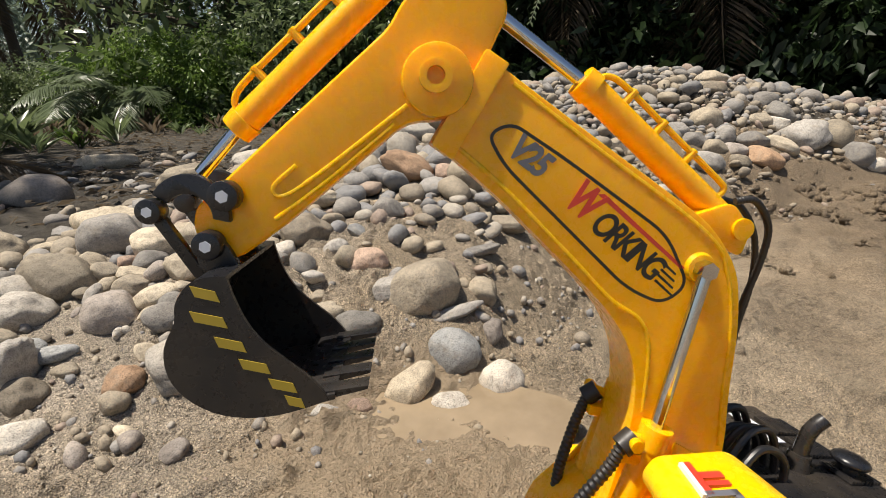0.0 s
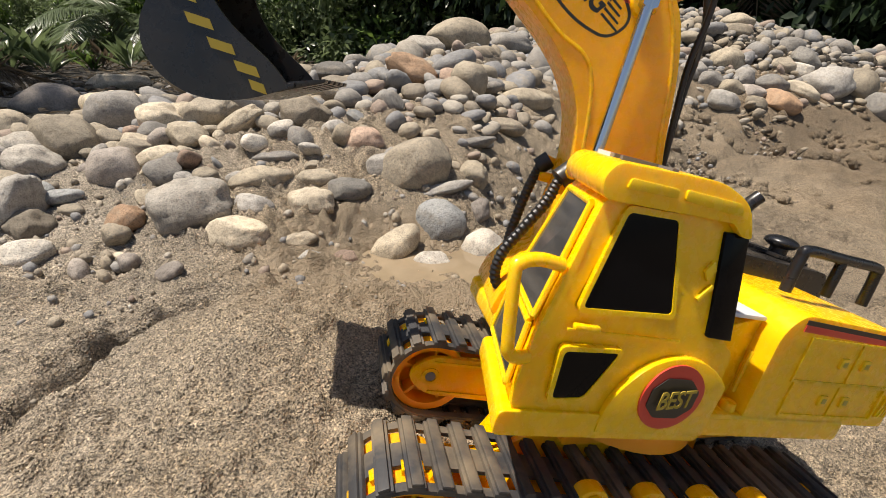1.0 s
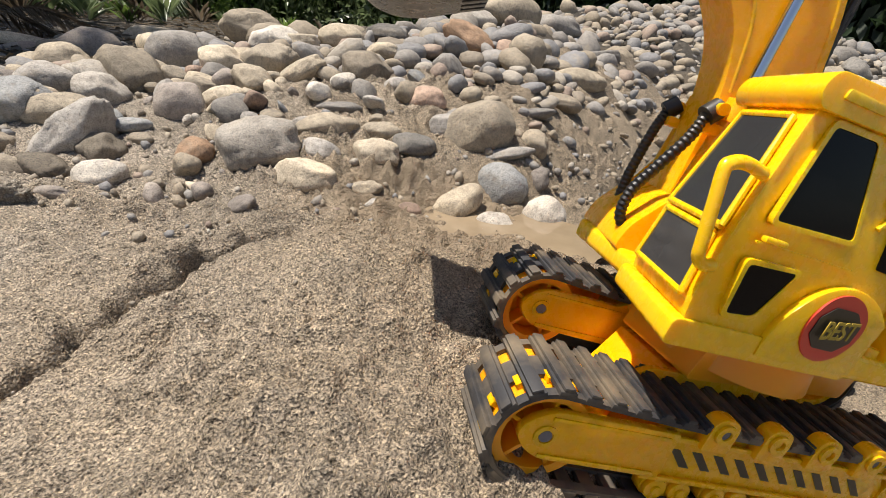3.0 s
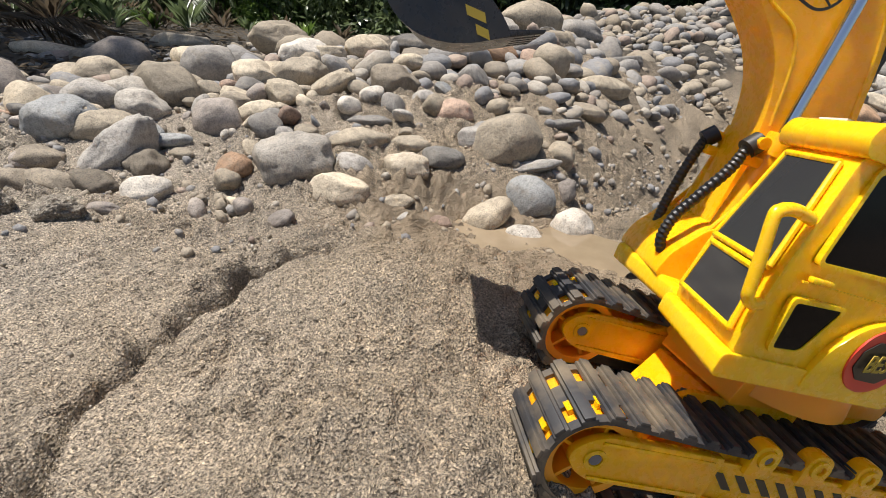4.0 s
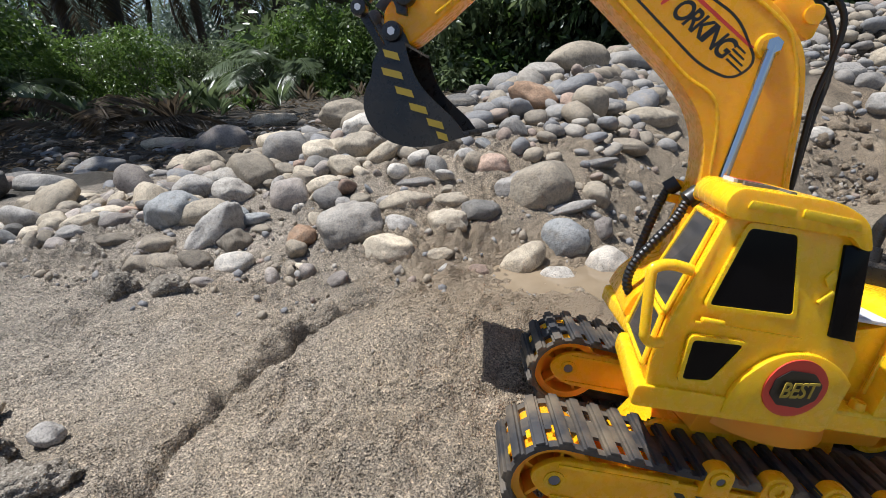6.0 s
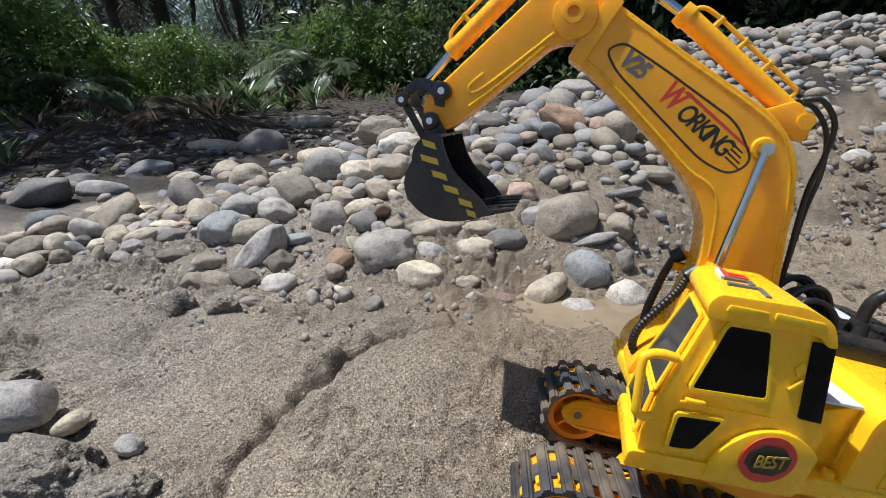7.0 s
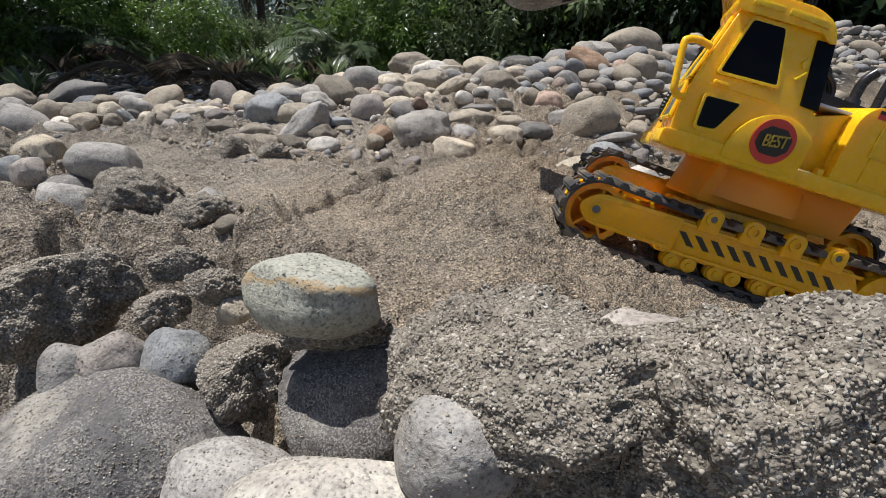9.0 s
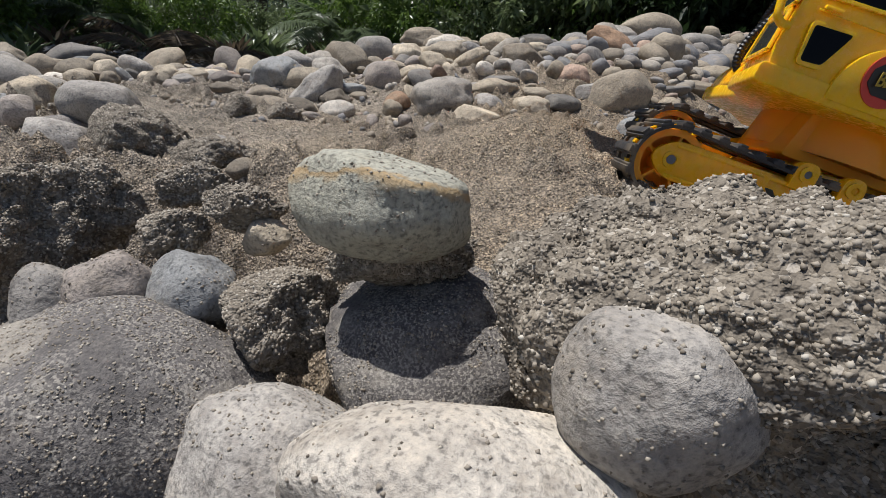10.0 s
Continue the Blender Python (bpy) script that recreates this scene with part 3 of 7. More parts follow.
    for k in range(4):
        x = 0.0355 - k * 0.0305
        bm = prism(rounded([(x - 0.0150, 0.0062), (x + 0.0095, 0.0062), (x + 0.0095, 0.0165), (x - 0.0150, 0.0165)], 0.005, 5), y(0.0790), y(0.0845), 0.0006)
        for dx in (-0.0088, 0.0033):
            disc_y(x + dx, 0.0112, y(0.0840), y(0.0868), 0.0052, 20, bm, 0.0008)
            disc_y(x + dx, 0.0112, y(0.0868), y(0.0878), 0.0022, 14, bm)
        part("lower_roller", bm, YELLOW, side_frame)
    for ya, yb in ((y(0.0835), y(0.0872)), (y(0.0535), y(0.0570))):
        arm_profile = [(0.042, 0.0175), (0.100, 0.0178), (0.1115, 0.0290), (0.100, 0.0402), (0.042, 0.0400)]
        radii = [0.0, 0.011, 0.011, 0.011, 0.0]
        if abs(ya) < 0.06:
            arm_profile = [(-0.020, 0.0150), (0.100, 0.0178), (0.1115, 0.0290), (0.100, 0.0402), (0.056, 0.0402), (0.042, 0.0500), (-0.020, 0.0520)]
            radii = [0.0, 0.011, 0.011, 0.011, 0.004, 0.004, 0.0]
        arm = prism(rounded(arm_profile, radii, 6), ya, yb, 0.0008)
        plate = part("idler_arm", arm, YELLOW, side_frame)
        step = (yb - ya) / abs(yb - ya) if abs(yb) > 0.06 else -(yb - ya) / abs(yb - ya)
        face = yb if abs(yb) > 0.06 else ya
        rim = ring_y(0.098, 0.0290, face, face + 0.0008 * step, 0.0048, 0.0030, 20)
        part("pin_ring", rim, YELLOW, plate)
        # grey disc added to stand for the dark hole in the arm
        part("pin", disc_y(0.098, 0.0290, face, face + 0.0005 * step, 0.0026, 16), DECAL_GREY, plate, "small dark grey disc in place of the pin hole")
        for z in (0.0200, 0.0372):
            part("raised_rib", box(0.046, 0.098, face, face + 0.0008 * step, z - 0.0008, z + 0.0008, 0.0003), YELLOW, plate)


def tilt(px, pz, profile, degrees):
    a = radians(degrees)
    return [(px + x * math.cos(a) - z * math.sin(a), pz + x * math.sin(a) + z * math.cos(a)) for x, z in profile]


def make_excavator():
    root = holder("toy_excavator", EXCAVATOR)
    tagged(root, "yellow plastic toy excavator with black tracks standing on damp sand", "toy excavator")
    # undercarriage
    bm = prism(rounded([(0.012, 0.018), (0.012, 0.046), (0.004, 0.058), (-0.065, 0.058), (-0.072, 0.020)], 0.004), 0.0165, 0.053, 0.0015)
    prism([(0.040, 0.016), (0.028, 0.018), (0.018, 0.046), (0.024, 0.046)], 0.012, 0.050, 0.001, bm)
    chassis = part("chassis", bm, YELLOW, root)
    for k in range(9):
        y = 0.012 + k * 0.0042
        own = box(-0.0012, 0.0012, -0.0012, 0.0012, 0, 0.016, 0.0004)
        bmesh.ops.transform(own, matrix=pose(0.0340, y + 0.004, 0.0260, 0, -35, 0), verts=own.verts)
        part("tread_rib", own, YELLOW, chassis)
    for y0, y1 in ((0.018, 0.052),):
        part("cross_beam", prism(rounded([(0.024, 0.022), (0.000, 0.022), (-0.004, 0.052), (0.008, 0.052)], 0.003), y0, y1, 0.0012), YELLOW, chassis)
    part("skirt", prism(rounded([(0.030, 0.050), (0.024, 0.0775), (-0.086, 0.0775), (-0.080, 0.050)], 0.003), 0.0165, 0.062, 0.0012), SHADED_YELLOW, root, "yellow plate under the body in a shaded tone")
    part("turntable", rod((-0.012, 0.034, 0.056), (-0.012, 0.034, 0.0775), 0.043, 0.040, 40), SHADED_YELLOW, root, "round yellow turntable in a shaded tone")
    # the undercarriage is turned under the body, tracks moved, to fit the camera's view
    swivel = pose(0, 0.04, 0) @ pose(0, 0, 0, 0, 0, -8) @ pose(0, -0.04, 0)
    for side, shift in ((1, pose(-0.006, 0, -0.003)), (-1, pose(-0.025, 0.066, 0.014))):
        before = set(root.children)
        make_track(root, side)
        for ob in set(root.children) - before:
            ob.matrix_basis = swivel @ shift

    turn = pose(0, 0, 0, 0, 0, -5)
    body = new("upper_body")
    body.parent = root
    body.matrix_local = turn
    make_body(body)
    make_cab(body)
    make_boom(body)
    return root


def make_body(body):
    deck_bm = bmesh.new()
    outline = [(0.071, 0.0890), (-0.020, 0.0890), (-0.092, 0.0890), (-0.119, 0.0700), (-0.124, 0.0), (-0.119, -0.0700), (-0.092, -0.0830), (-0.020, -0.0830), (0.012, -0.0450), (0.044, -0.0300), (0.049, 0.030), (0.059, 0.042)]
    vs = [deck_bm.verts.new((x, y, 0.0765)) for x, y in outline]
    f = deck_bm.faces.new(vs)
    out = bmesh.ops.extrude_face_region(deck_bm, geom=[f])
    bmesh.ops.translate(deck_bm, verts=[v for v in out["geom"] if isinstance(v, bmesh.types.BMVert)], vec=(0, 0, 0.0105))
    bmesh.ops.recalc_face_normals(deck_bm, faces=deck_bm.faces)
    bevelled(deck_bm, 0, 0.0028, 3)
    part("deck", deck_bm, LEMON, body)
    # engine housing
    prof = [(-0.034, 0.0850), (-0.118, 0.0850), (-0.116, 0.1180), (-0.104, 0.1300), (-0.041, 0.1330), (-0.034, 0.1240)]
    hood = part("engine_housing", prism(rounded(prof, [0, 0.002, 0.006, 0.008, 0.006, 0.006]), 0.032, 0.0880, 0.0022, None, 3), LEMON, body)
    hood2 = part("engine_housing", prism(rounded(prof, [0, 0.002, 0.006, 0.008, 0.006, 0.006]), -0.0820, -0.036, 0.0022, None, 3), LEMON, body)
    for x0, x1, z0, z1 in ((-0.050, -0.110, 0.1055, 0.1235), (-0.052, -0.106, 0.0895, 0.1040)):
        bm = ring_panel(x0, x1, z0, z1, 0.0880)
        panel = part("panel_frame", bm, LEMON, hood)
        xm = (x0 + x1) / 2
        part("panel_seam", box(xm - 0.0004, xm + 0.0004, 0.0880, 0.0886, z0, z1), LEMON, panel)
        for dx in (-0.0065, 0.0065):
            zc = (z0 + z1) / 2
            part("latch", prism(rounded([(xm + dx - 0.0024, zc - 0.0024), (xm + dx + 0.0024, zc - 0.0024), (xm + dx + 0.0024, zc + 0.0024), (xm + dx - 0.0024, zc + 0.0024)], 0.0008), 0.0876, 0.0890, 0.0004), LEMON, panel)
            part("latch_slot", box(xm + dx - 0.0011, xm + dx + 0.0011, 0.0888, 0.0892, zc - 0.0011, zc + 0.0011), DECAL_YELLOW, panel)
    for k in range(4):
        x = -0.1095 - k * 0.0019
        part("vent_slat", prism([(x, 0.0905), (x + 0.0009, 0.0905), (x - 0.0012, 0.1010), (x - 0.0021, 0.1010)], 0.0872, 0.0890), LEMON, hood)
    part("stripe_decal", prism([(-0.043, 0.1290), (-0.104, 0.1262), (-0.104, 0.1240), (-0.043, 0.1262)], 0.0878, 0.0884), DECAL_RED, hood, "red printed stripe")
    part("stripe_decal", prism([(-0.043, 0.1310), (-0.104, 0.1282), (-0.104, 0.1262), (-0.043, 0.1290)], 0.0872, 0.0882), DECAL_BLACK, hood, "black printed stripe")
    # lower side step between cab and engine housing
    part("side_wall", prism(rounded([(-0.012, 0.0850), (-0.036, 0.0850), (-0.036, 0.1260), (-0.012, 0.1180)], 0.003), 0.030, 0.0780, 0.0015), LEMON, body)
    part("step_knob", rod((-0.030, 0.0835, 0.0860), (-0.030, 0.0835, 0.0905), 0.0032, 0.0028, 16), LEMON, body)
    part("hinge", rod((-0.0345, 0.0800, 0.0930), (-0.0345, 0.0800, 0.1120), 0.0013, None, 10), LEMON, body)
    part("tread_plate", box(-0.034, -0.012, 0.050, 0.0800, 0.1250, 0.1268, 0.0006), DECAL_SILVER, body, "silver checkered tread plate sticker")
    # black engine deck with exhaust, intake and grilles
    deck = part("engine_deck", prism(rounded([(-0.030, 0.1200), (-0.126, 0.1180), (-0.122, 0.1390), (-0.036, 0.1420)], 0.004), -0.046, 0.036, 0.002), BLACK, body, "black ribbed engine deck")
    part("sticker", box(-0.036, -0.026, -0.014, 0.014, 0.1368, 0.1373), DECAL_SILVER, deck, "silver rectangular sticker")
    for i in range(3):
        for j in range(9):
            own = box(-0.0008, 0.0008, -0.008, 0.008, 0, 0.0018, 0.0003)
            bmesh.ops.transform(own, matrix=pose(-0.060 - j * 0.0026 - i * 0.001, 0.034 - i * 0.020, 0.1354 - 0.0002 * j), verts=own.verts)
            part("grille_slat", own, BLACK, deck)
    part("exhaust_base", rod((-0.022, 0.030, 0.135), (-0.022, 0.030, 0.143), 0.0062, 0.0050, 24), BLACK, deck)
    part("exhaust_pipe", tube(spline([(-0.022, 0.030, 0.142), (-0.022, 0.030, 0.150), (-0.0224, 0.0303, 0.1550), (-0.0240, 0.031, 0.1590), (-0.0268, 0.032, 0.1630)], 8), 0.0036, 18), BLACK, deck)
    part("intake_stem", rod((-0.050, 0.036, 0.134), (-0.050, 0.036, 0.141), 0.0045, None, 20), BLACK, deck)
    own = bmesh.new()
    bmesh.ops.create_uvsphere(own, u_segments=24, v_segments=12, radius=0.0085)
    bmesh.ops.transform(own, matrix=pose(-0.050, 0.036, 0.1425) @ Matrix.Diagonal((1, 1, 0.42, 1)), verts=own.verts)
    part("intake_cap", own, BLACK, deck)
    for ob in deck.children:
        ob.matrix_basis = pose(-0.038, -0.016, 0.0050) if ob.name.startswith("grille") else pose(-0.055, -0.018, 0.0055)
    rail = [(-0.042, 0.074, 0.1300), (-0.042, 0.074, 0.1450), (-0.045, 0.074, 0.1485), (-0.070, 0.072, 0.1475), (-0.094, 0.070, 0.1465), (-0.098, 0.069, 0.1430), (-0.099, 0.069, 0.1280)]
    part("guard_rail", tube(spline(rail, 7), 0.0024, 14), BLACK, body)
    part("rail_post", rod((-0.069, 0.072, 0.1300), (-0.069, 0.072, 0.1475), 0.0022, None, 14), BLACK, body)
    for ob in body.children:
        if ob.name.startswith(("guard_rail", "rail_post")):
            ob.matrix_basis = pose(-0.012, -0.007, 0.005)
    rail2 = [(x, -y, z) for x, y, z in rail]
    part("guard_rail", tube(spline(rail2, 7), 0.0024, 14), BLACK, body)


def ring_panel(x0, x1, z0, z1, y, w=0.0009, h=0.0008):
    bm = box(x1, x0, y - 0.0005, y + h, z0 - w, z0, 0)
    box(x1, x0, y - 0.0005, y + h, z1, z1 + w, 0, bm)
    box(x0, x0 + w, y - 0.0005, y + h, z0 - w, z1 + w, 0, bm)
    box(x1 - w, x1, y - 0.0005, y + h, z0 - w, z1 + w, 0, bm)
    return bm


def framed(profile, grow):
    c = Vector((sum(p[0] for p in profile) / len(profile), sum(p[1] for p in profile) / len(profile)))
    out = []
    for p in profile:
        d = Vector(p) - c
        out.append(tuple(c + d * (1 + grow / d.length)))
    return out


def window(profile, y, parent, mat, label):
    """A dark window pane sunk in a raised yellow rim, on a wall facing +y."""
    outer, inner = rounded(framed(profile, 0.0026), 0.003), rounded(profile, 0.002)
    own = bmesh.new()
    n = len(outer)
    rows = [[own.verts.new((x, yy, z)) for x, z in prof] for prof, yy in ((outer, y - 0.002), (outer, y + 0.0007), (inner, y + 0.0007), (inner, y - 0.002))]
    for a, b in zip(rows, rows[1:]):
        for k in range(n):
            own.faces.new((a[k], a[(k + 1) % n], b[(k + 1) % n], b[k]))
    rim = part("window_frame", own, LEMON, parent)
    part("pane", prism(inner, y - 0.0025, y + 0.0003), mat, rim, label)


def make_cab(body):
    ROOF = 0.1600
    side = [(0.0700, 0.0860), (0.0715, 0.0960), (0.0690, 0.1180), (0.0565, ROOF), (0.0005, ROOF), (-0.0055, 0.1180), (-0.0120, 0.1150), (-0.0120, 0.0860)]
    cab = part("cab", prism(rounded(side, [0.003, 0.004, 0.02, 0.004, 0.003, 0.004, 0.004, 0.002]), 0.0440, 0.0880, 0.0026, None, 3), LEMON, body)
    # roof
    roof = [(0.0590, 0.1590), (0.0615, 0.1640), (0.0580, 0.1705), (0.0170, 0.1720), (0.0030, 0.1670), (-0.0015, 0.1560), (0.0035, 0.1560), (0.008, 0.1600)]
    part("roof", prism(rounded(roof, [0.002, 0.004, 0.005, 0.006, 0.006, 0.002, 0.002, 0.002]), 0.0400, 0.0910, 0.0024, None, 3), LEMON, cab)
    part("roof_groove", prism(rounded([(0.053, 0.1635), (0.034, 0.1638), (0.034, 0.1668), (0.052, 0.1668)], 0.001), 0.0905, 0.0918, 0.0004), LEMON, cab)
    part("roof_groove", prism(rounded([(0.031, 0.1638), (0.006, 0.1625), (0.008, 0.1668), (0.031, 0.1672)], 0.001), 0.0905, 0.0918, 0.0004), LEMON, cab)
    # roof decal, drawn as plain shapes
    for x0, x1, y0, y1, mat in ((0.0495, 0.0515, 0.046, 0.064, DECAL_SILVER), (0.0460, 0.0490, 0.046, 0.064, DECAL_RED), (0.034, 0.0465, 0.052, 0.0555, DECAL_RED), (0.034, 0.0465, 0.057, 0.0595, DECAL_RED),
                                (0.034, 0.050, 0.062, 0.065, DECAL_GREY), (0.034, 0.037, 0.062, 0.070, DECAL_GREY), (0.034, 0.050, 0.072, 0.075, DECAL_GREY), (0.032, 0.0345, 0.072, 0.086, DECAL_GREY)):
        part("roof_decal", box(x0, x1, y0, y1, 0.1703, 0.1722, 0.0), mat, cab, "plain printed bar on the roof")
    # door panel frame and windows
    window([(0.0478, 0.1565), (0.0285, 0.1570), (0.0215, 0.1265), (0.0560, 0.1250)], 0.0885, cab, DARK_WINDOW, "dark side window")
    window([(0.0580, 0.1100), (0.0370, 0.1110), (0.0455, 0.0935), (0.0570, 0.0925)], 0.0885, cab, DARK_WINDOW, "small dark lower window")
    part("rear_window", prism([(0.0085, 0.1565), (-0.0020, 0.1570), (-0.0075, 0.1195), (0.0035, 0.1200)], 0.0800, 0.0893, 0.0006), DARK_WINDOW, cab, "black rear quarter window")
    part("door_seam", box(0.014, 0.0590, 0.0878, 0.0888, 0.1168, 0.1175, 0.0), LEMON, cab)
    part("door_handle", box(0.0480, 0.0575, 0.0880, 0.0905, 0.1178, 0.1198, 0.0008), LEMON, cab)
    part("pillar_mark", prism([(0.0125, 0.1425), (0.0095, 0.1465), (0.0075, 0.1432), (0.0105, 0.1392)], 0.0878, 0.0892, 0.0003), LEMON, cab)
    part("pillar_mark", prism([(0.0130, 0.1330), (0.0080, 0.1385), (0.0068, 0.1375), (0.0118, 0.1320)], 0.0878, 0.0892, 0.0003), LEMON, cab)
    # wheel arch bulge under the door
    arch = [(0.0090 + 0.0270 * math.cos(radians(10 * k)), 0.0850 + 0.0270 * math.sin(radians(10 * k))) for k in range(15)]
    part("arch", prism([(-0.0118, 0.0800), (0.0358, 0.0800)] + arch + [(-0.0118, 0.1020)], 0.0870, 0.0902, 0.0010), LEMON, cab)
    part("sill", prism(rounded([(0.0745, 0.0770), (0.0745, 0.0870), (-0.012, 0.0870), (-0.012, 0.0770)], 0.003), 0.0420, 0.0895, 0.0024, None, 3), LEMON, cab)
    badge = part("badge", disc_y(0.0105, 0.0965, 0.0900, 0.0908, 0.0132, 40), DECAL_RED, cab, "round red badge")
    part("badge_centre", prism(rounded([(0.0105 + 0.0110 * math.cos(radians(a)), 0.0965 + 0.0092 * math.sin(radians(a))) for a in (22, 62, 118, 158, 202, 242, 298, 338)], 0.001), 0.0908, 0.0911), DECAL_BLACK, badge)
    face_left = Matrix(((-1, 0, 0, 0), (0, 0, 1, 0), (0, 1, 0, 0), (0, 0, 0, 1)))
    lettering("badge_word", "BEST", 0.0100, Matrix.Translation((0.0105, 0.0912, 0.0965)) @ face_left @ pose(0, 0, 0, 0, 0, 8), DECAL_YELLOW, badge, "yellow word on the badge", 0.2, 0.92, 0.74, 0.00012)
    # windscreen, facing forward
    front = Matrix(((0, 1, 0, 0), (-1, 0, 0, 0), (0, 0, 1, 0), (0, 0, 0, 1)))
    own = bmesh.new()
    def pane(name, z0, z1, mat, label):
        quad = []
        for z in (z0, z1):
            x = 0.0722 + (z - 0.096) * (-0.0025 / 0.022) if z < 0.118 else 0.0697 + (z - 0.118) * (-0.0125 / 0.042)
            quad.append(x)
        b = bmesh.new()
        pts = [(quad[0], 0.0475, z0), (quad[0], 0.0835, z0), (quad[1], 0.0815, z1), (quad[1], 0.0490, z1)]
        lo = [b.verts.new(p) for p in pts]
        hi = [b.verts.new((p[0] + 0.0009, p[1], p[2])) for p in pts]
        b.faces.new(lo), b.faces.new(hi)
        for k in range(4):
            b.faces.new((lo[k], lo[(k + 1) % 4], hi[(k + 1) % 4], hi[k]))
        part(name, b, mat, cab, label)
        r = bmesh.new()
        for k in range(4):
            a, c = Vector(pts[k]), Vector(pts[(k + 1) % 4])
            rod(a + Vector((0.0006, 0, 0)), c + Vector((0.0006, 0, 0)), 0.0013, None, 8, r)
        part("window_frame", r, LEMON, cab)
    own.free()
    pane("windscreen", 0.1180, 0.1560, SMOKED, "smoked windscreen")
    pane("lower_windscreen", 0.0940, 0.1150, SMOKED, "smoked lower windscreen")
    rail = [(0.0655, 0.0870, 0.1365), (0.0740, 0.0880, 0.1375), (0.0800, 0.0885, 0.1360), (0.0815, 0.0885, 0.1320), (0.0785, 0.0885, 0.1120), (0.0770, 0.0880, 0.1075), (0.0735, 0.0872, 0.1055), (0.0690, 0.0865, 0.1060)]
    part("hand_rail", tube(spline(rail, 7), 0.0022, 14), LEMON, cab)
    # cab front skewed back on its inner side to fit the camera's view
    for ob in [cab] + list(cab.children_recursive):
        if ob.data.users == 1 and ob.name.split(".")[0] != "badge_word":
            for v in ob.data.vertices:
                if v.co.y < 0.0885 and v.co.x > 0:
                    v.co.x -= 0.26 * (0.0885 - v.co.y) * min(1.0, v.co.x / 0.05)
    # the side of the cab bellies out at the sill and leans in towards the roof
    for ob in [cab] + list(cab.children_recursive):
        lettered = ob.name.split(".")[0] == "badge_word"
        if lettered:
            ob.location.y += 0.0038
        elif ob.data.users == 1:
            for v in ob.data.vertices:
                lean = float(np.interp(v.co.z, [0.080, 0.102, 0.125, 0.160, 0.172], [0.0022, 0.0030, 0.0008, -0.0050, -0.0062]))
                v.co.y += lean * min(1.0, max(0.0, (v.co.y - 0.044) / 0.040))


def make_boom(body):
    swing = new("boom_assembly")
    swing.parent = body
    swing.matrix_local = pose(0, 0, 0, 0, 0, -12)
    y0, y1 = -0.0130, 0.0130
    outline = [(0.0300, 0.084), (-0.0220, 0.084), (-0.0228, 0.130), (-0.0212, 0.158), (-0.0150, 0.181), (-0.0095, 0.212), (-0.0010, 0.236), (0.0165, 0.2520),
               (0.0747, 0.2768), (0.1115, 0.2930), (0.1265, 0.2605), (0.1033, 0.2475), (0.0708, 0.2258), (0.0510, 0.2120), (0.0390, 0.2010), (0.0295, 0.1860), (0.0245, 0.1650), (0.0255, 0.1200)]
    boom = part("boom", prism(rounded(outline, [0, 0, 0.01, 0.012, 0.012, 0.012, 0.010, 0.010, 0.02, 0.003, 0.003, 0.02, 0.02, 0.012, 0.010, 0.010, 0.012, 0.012]), y0, y1, 0.0022, None, 3), YELLOW, swing, "yellow plastic boom with printed words")
    part("decal_collar", prism(rounded([(0.1180, 0.2975), (0.1090, 0.2940), (0.1225, 0.2575), (0.1310, 0.2615)], 0.001), -0.0148, 0.0148, 0.0009), YELLOW, boom)
    # moulded edge of the boom
    edge = [(0.106, 0.2880), (0.0740, 0.2735), (0.0180, 0.2485), (0.0030, 0.2330), (-0.0062, 0.2100), (-0.0118, 0.1820), (-0.0180, 0.1570)]
    part("edge_rib", tube([Vector((p.x, 0.0128, p.z)) for p in spline([(x, 0, z) for x, z in edge], 8)], 0.0010, 8), YELLOW, boom)
    edge = [(0.121, 0.2620), (0.1020, 0.2512), (0.0700, 0.2296), (0.0490, 0.2150), (0.0340, 0.2080), (0.0265, 0.1950), (0.0215, 0.1680)]
    part("edge_rib", tube([Vector((p.x, 0.0128, p.z)) for p in spline([(x, 0, z) for x, z in edge], 8)], 0.0010, 8), YELLOW, boom)
    part("web_plate", prism(rounded([(0.0030, 0.088), (-0.0170, 0.088), (-0.0170, 0.1480), (0.0030, 0.1560)], 0.002), -0.0140, 0.0140, 0.0008), YELLOW, boom)

    def strip(points, w, y, mat, name, label=""):
        b = bmesh.new()
        n = len(points)
        ring = []
        for i in range(n):
            p, q = Vector(points[i - 1]), Vector(points[(i + 1) % n])
            t = (q - p).normalized()
            nrm = Vector((-t.y, t.x))
            c = Vector(points[i])
            ring.append([b.verts.new((c.x + nrm.x * s * w, yy, c.y + nrm.y * s * w)) for s, yy in ((-1, y), (1, y), (1, y + 0.0002), (-1, y + 0.0002))])
        for i in range(n):
            a, c = ring[i], ring[(i + 1) % n]
            for k in range(4):
                b.faces.new((a[k], a[(k + 1) % 4], c[(k + 1) % 4], c[k]))
        part(name, b, mat, boom, label)
    oval = rounded([(0.1035, 0.2745), (0.1115, 0.2690), (0.1030, 0.2590), (0.0435, 0.2205), (0.0270, 0.2165), (0.0185, 0.2260), (0.0330, 0.2445), (0.0804, 0.2655)], 0.0085, 8)
    strip(oval, 0.0006, 0.0131, DECAL_BLACK, "decal_outline", "black printed outline")
    face = Matrix(((-1, 0, 0, 0), (0, 0, 1, 0), (0, 1, 0, 0), (0, 0, 0, 1)))
